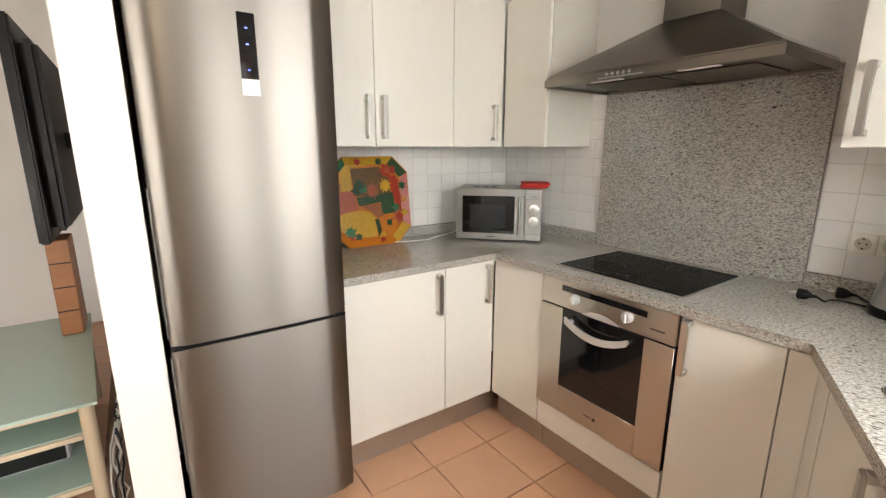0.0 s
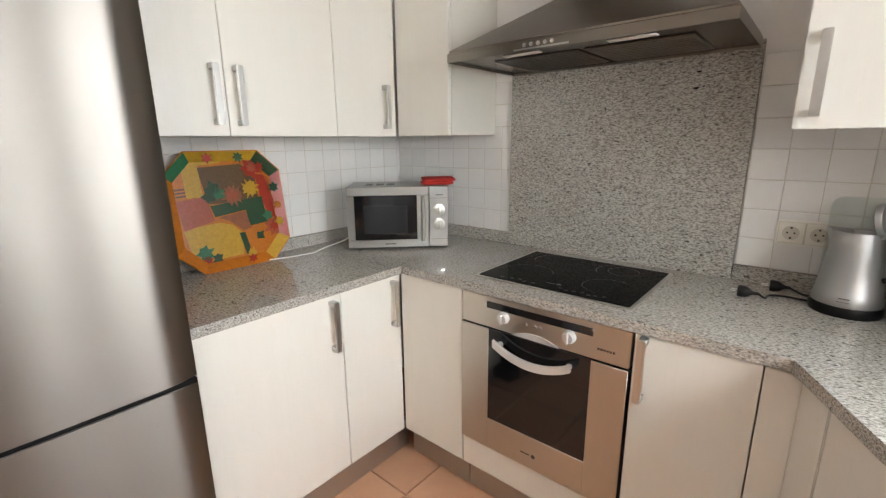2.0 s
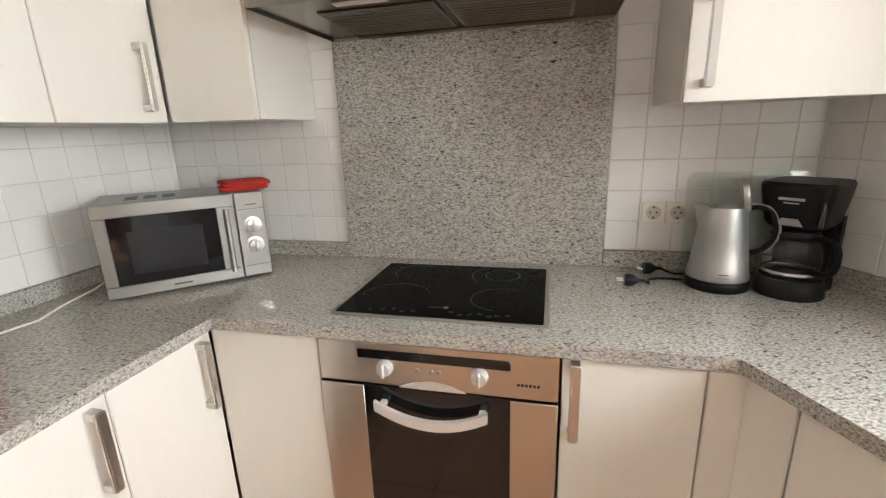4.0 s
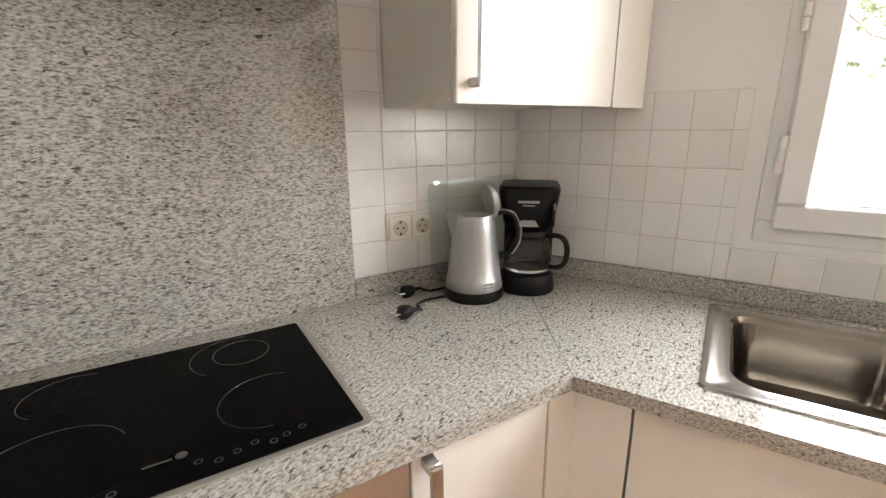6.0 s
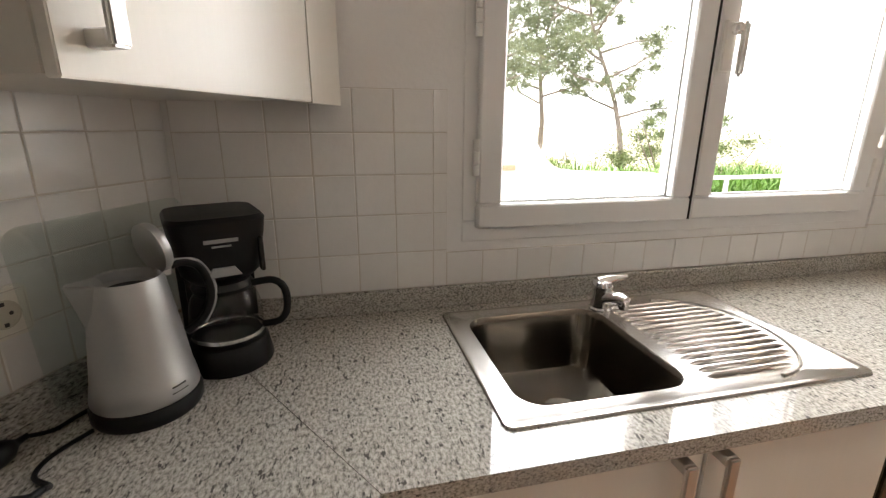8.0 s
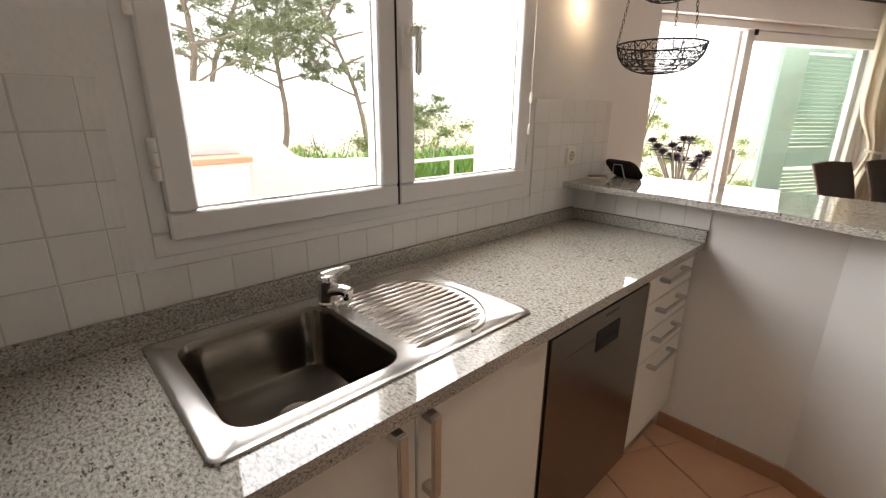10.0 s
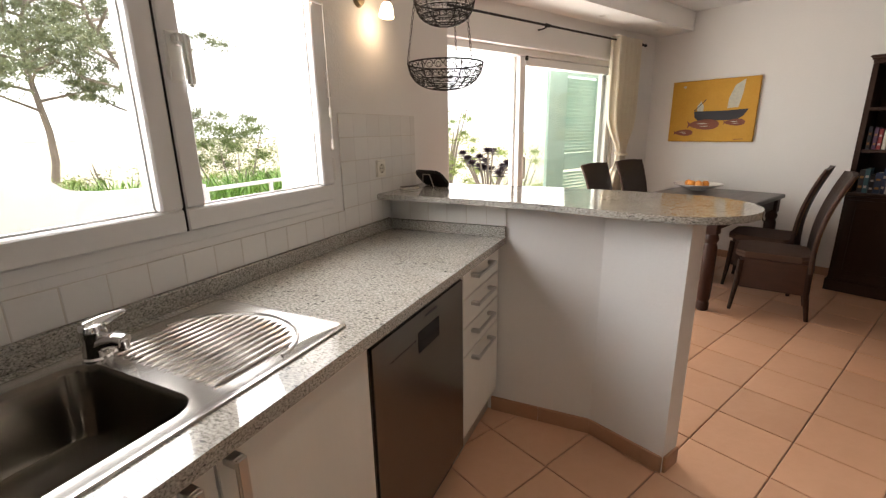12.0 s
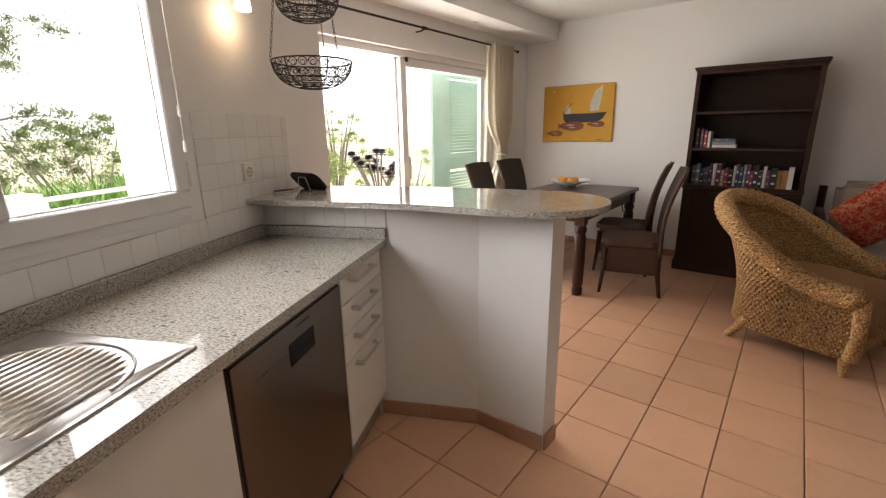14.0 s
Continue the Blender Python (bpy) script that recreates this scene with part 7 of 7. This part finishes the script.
for k in range(2300):
    x, y = rs.uniform(4.85, 6.2), rs.uniform(-4.2, 0.75)
    a, h, r = rs.uniform(0, 6.28), rs.uniform(0.75, 1.0) if y > -1.1 else rs.uniform(0.6, 0.95), rs.uniform(0.15, 0.45)
    w = 0.023
    d, s = Vector((math.cos(a), math.sin(a), 0)), Vector((-math.sin(a), math.cos(a), 0))
    b0 = Vector((x, y, 0.02))
    prev = None
    for i in range(5):
        t = i / 4
        c = b0 + d * r * t * t + Vector((0, 0, h * 1.25 * (t - 0.28 * t * t)))
        pair = (bm.verts.new(c - s * w * (1 - 0.85 * t)), bm.verts.new(c + s * w * (1 - 0.85 * t)))
        if prev:
            bm.faces.new((prev[0], prev[1], pair[1], pair[0]))
        prev = pair
solid("strap_leaved_plants", bm, STRAP, I4, "bright green strap-leaved plants along the terrace", "plants", "stuff")
bm = B()
box(bm, 4.66, 6.4, -5.0, 3.0, -0.94, 0.03)
solid("planting_bed", bm, EARTH, I4, "raised planting bed behind the parapet", "planting bed", "structure", smooth=False)

# purple rosette plant in a pot
ae = thing("rosette_plant", pose(2.38, -3.75, 0.06), "dark purple succulent rosettes on bare stems in a white pot", "potted plant")
bm = B()
lathe(bm, [(0.0, 0.0), (0.17, 0.0), (0.24, 0.36), (0.26, 0.40), (0.23, 0.40), (0.20, 0.34), (0.0, 0.33)], 28, closed=True)
part("pot", bm, WHITESTUCCO, ae)
rp = random.Random(8)
for k in range(15):
    a = k * 2.4
    q = 0.07 + 0.028 * k
    top = Vector((q * math.cos(a), q * math.sin(a), 0.72 + 0.30 * rp.random()))
    bm = B()
    tube(bm, [(0.05 * math.cos(a), 0.05 * math.sin(a), 0.33), top * 0.6 + Vector((0, 0, 0.1)), top], [0.014, 0.011, 0.010], 6)
    part("stem", bm, BARK, ae)
    bm = B()
    for ring, (nn, ln, up) in enumerate(((12, 0.105, -0.25), (12, 0.105, 0.25), (10, 0.095, 0.75), (7, 0.08, 1.8))):
        for i in range(nn):
            g = 2 * math.pi * i / nn + ring
            d = Vector((math.cos(g), math.sin(g), up)).normalized()
            s = Vector((-math.sin(g), math.cos(g), 0)) * 0.016
            vs = [bm.verts.new(top), bm.verts.new(top + d * ln * 0.7 + s), bm.verts.new(top + d * ln + Vector((0, 0, 0.01))), bm.verts.new(top + d * ln * 0.7 - s)]
            bm.faces.new(vs)
    part("rosette", bm, AEON, ae)

# ---- tiles, piece by piece ----
def tile_mesh(w, h, t, chamfer, material, name):
    bm = B()
    lo = loop(bm, [(-w / 2, -h / 2), (w / 2, -h / 2), (w / 2, h / 2), (-w / 2, h / 2)], 0)
    mid = loop(bm, [(-w / 2, -h / 2), (w / 2, -h / 2), (w / 2, h / 2), (-w / 2, h / 2)], t - chamfer)
    c = chamfer * 1.6
    hi = loop(bm, [(-w / 2 + c, -h / 2 + c), (w / 2 - c, -h / 2 + c), (w / 2 - c, h / 2 - c), (-w / 2 + c, h / 2 - c)], t)
    ring_between(bm, lo, mid)
    ring_between(bm, mid, hi)
    bm.faces.new(hi)
    return finish(name, bm, material, smooth=False)


TW = 0.0975
WALLTILE = tile_mesh(TW - 0.0018, TW - 0.0018, TT, 0.0012, TILE, "tile")


def tile_field(m, x0, x1, px, z0, z1, pz, label, butted=1.0):
    """Tiles on a wall: m takes (x along, y up, z out of the wall)."""
    bed = B()
    box(bed, x0, x1, z0, z1, -0.004, TT - 0.0011)
    field = solid("tiled_wall", bed, GROUT, m, label, "wall tiles", "structure", smooth=False)
    rt = random.Random(int(1000 * (x0 + 7) + 10 * z0))
    nx, nz = math.ceil((x1 - x0) / px - 0.02), math.ceil((z1 - z0) / pz - 0.02)
    for i in range(nx):
        for k in range(nz):
            a, b = x0 + i * px, min(x1, x0 + (i + 1) * px)
            c, d = z0 + k * pz, min(z1, z0 + (k + 1) * pz)
            o = new("tile", WALLTILE)
            o.parent = field
            o.matrix_basis = pose((a + b) / 2, (c + d) / 2, rt.uniform(-0.0003, 0.0003), rt.gauss(0, 0.35), rt.gauss(0, 0.35), 0) @ Matrix.Diagonal(((b - a) / TW * butted, (d - c) / TW, 1, 1))


UPHOB = K @ pose(0, HV, 0, 90, 0, 0)                # x = u, y = z
tile_field(UPHOB, -0.380, 0.236, 0.1015, 0.958, 1.450, 0.0985, "white glazed square tiles beside the splashback")
tile_field(UPHOB, -0.380, -0.270, 0.1015, 1.4505, 1.647, 0.0985, "white glazed square tiles beside the splashback")
tile_field(K @ pose(0, HV, 0, 90, 0, 0) @ pose(-1.3035, 0, 0) @ pose(-0.742, 0, 0), 0.0, 0.740, 0.0982, 0.958, 1.450, 0.0985, "white glazed square tiles under the wall cabinets")
tile_field(UPHOB, -1.3970, -1.3035, 0.0935, 1.4505, 1.647, 0.0985, "white glazed square tiles beside the splashback")
UPFR = K @ pose(FU, 0, 0, 90, 0, 90)               # x = v, y = z
tile_field(UPFR, 1.690, 3.075, 0.0985, 0.958, 1.412, 0.0985, "white glazed square tiles behind the tray")
UPWIN = Q @ pose(WX, 0, 0, 90, 0, -90)                  # x = -y, y = z
tile_field(UPWIN, -2.665, -2.064, 0.0945, 0.958, 1.446, 0.0976, "white glazed square tiles beside the window")
tile_field(UPWIN, -2.0635, -0.6405, 0.0985, 0.958, 1.048, 0.090, "white glazed square tiles under the window")
tile_field(UPWIN, -0.640, -0.003, 0.0985, 0.958, 1.446, 0.0976, "white glazed tiles over the breakfast bar, butted side by side", 1.021)
UPBAR = pose(0, 0.270, 0, 90, 0, 180)               # x = -x, y = z
tile_field(UPBAR, -1.515, -0.928, 0.0985, 0.9515, 1.0525, 0.1010, "white glazed square tiles under the breakfast bar")

PU, PW = 0.318, 0.316
FT = tile_mesh(PU - 0.0048, PW - 0.0048, 0.012, 0.0022, TERRA, "floor_tile")
rest = B()
rf = random.Random(12)
for i in range(-15, 7):
    for k in range(-13, 9):
        # the kitchen's rows are laid a little wider across than the dining room's
        pu, pv, start = (0.323, 0.306, 0.327) if k > 0 else (0.3085, 0.320, 0.333)
        u, v = start + (i - 0.5) * pu, 0.797 + (k - 0.5) * pv
        p = W(u, v)
        if u < WU - 0.1 or v < PV - 0.12 or v > 2.72 or u > DU + 0.12:
            continue
        if v > 0.93 and u < -1.66 or p.x > 1.24 and p.y > -0.2:
            continue
        if u < -2.2:
            box(rest, u - pu / 2 + 0.0035, u + pu / 2 - 0.0035, v - pv / 2 + 0.0035, v + pv / 2 - 0.0035, -0.012, 0.0)
            continue
        o = new("floor_tile", FT)
        o.parent = floor
        o.matrix_basis = pose(u, v, -0.012 + rf.uniform(-0.0004, 0.0002), rf.gauss(0, 0.05), rf.gauss(0, 0.05), 180 * rf.randint(0, 1)) @ Matrix.Diagonal((pu / PU, pv / PW, 1, 1))
far_tiles = part("far_floor_tiles", rest, TERRA, floor, smooth=False)
far_tiles["kind"] = "stuff"
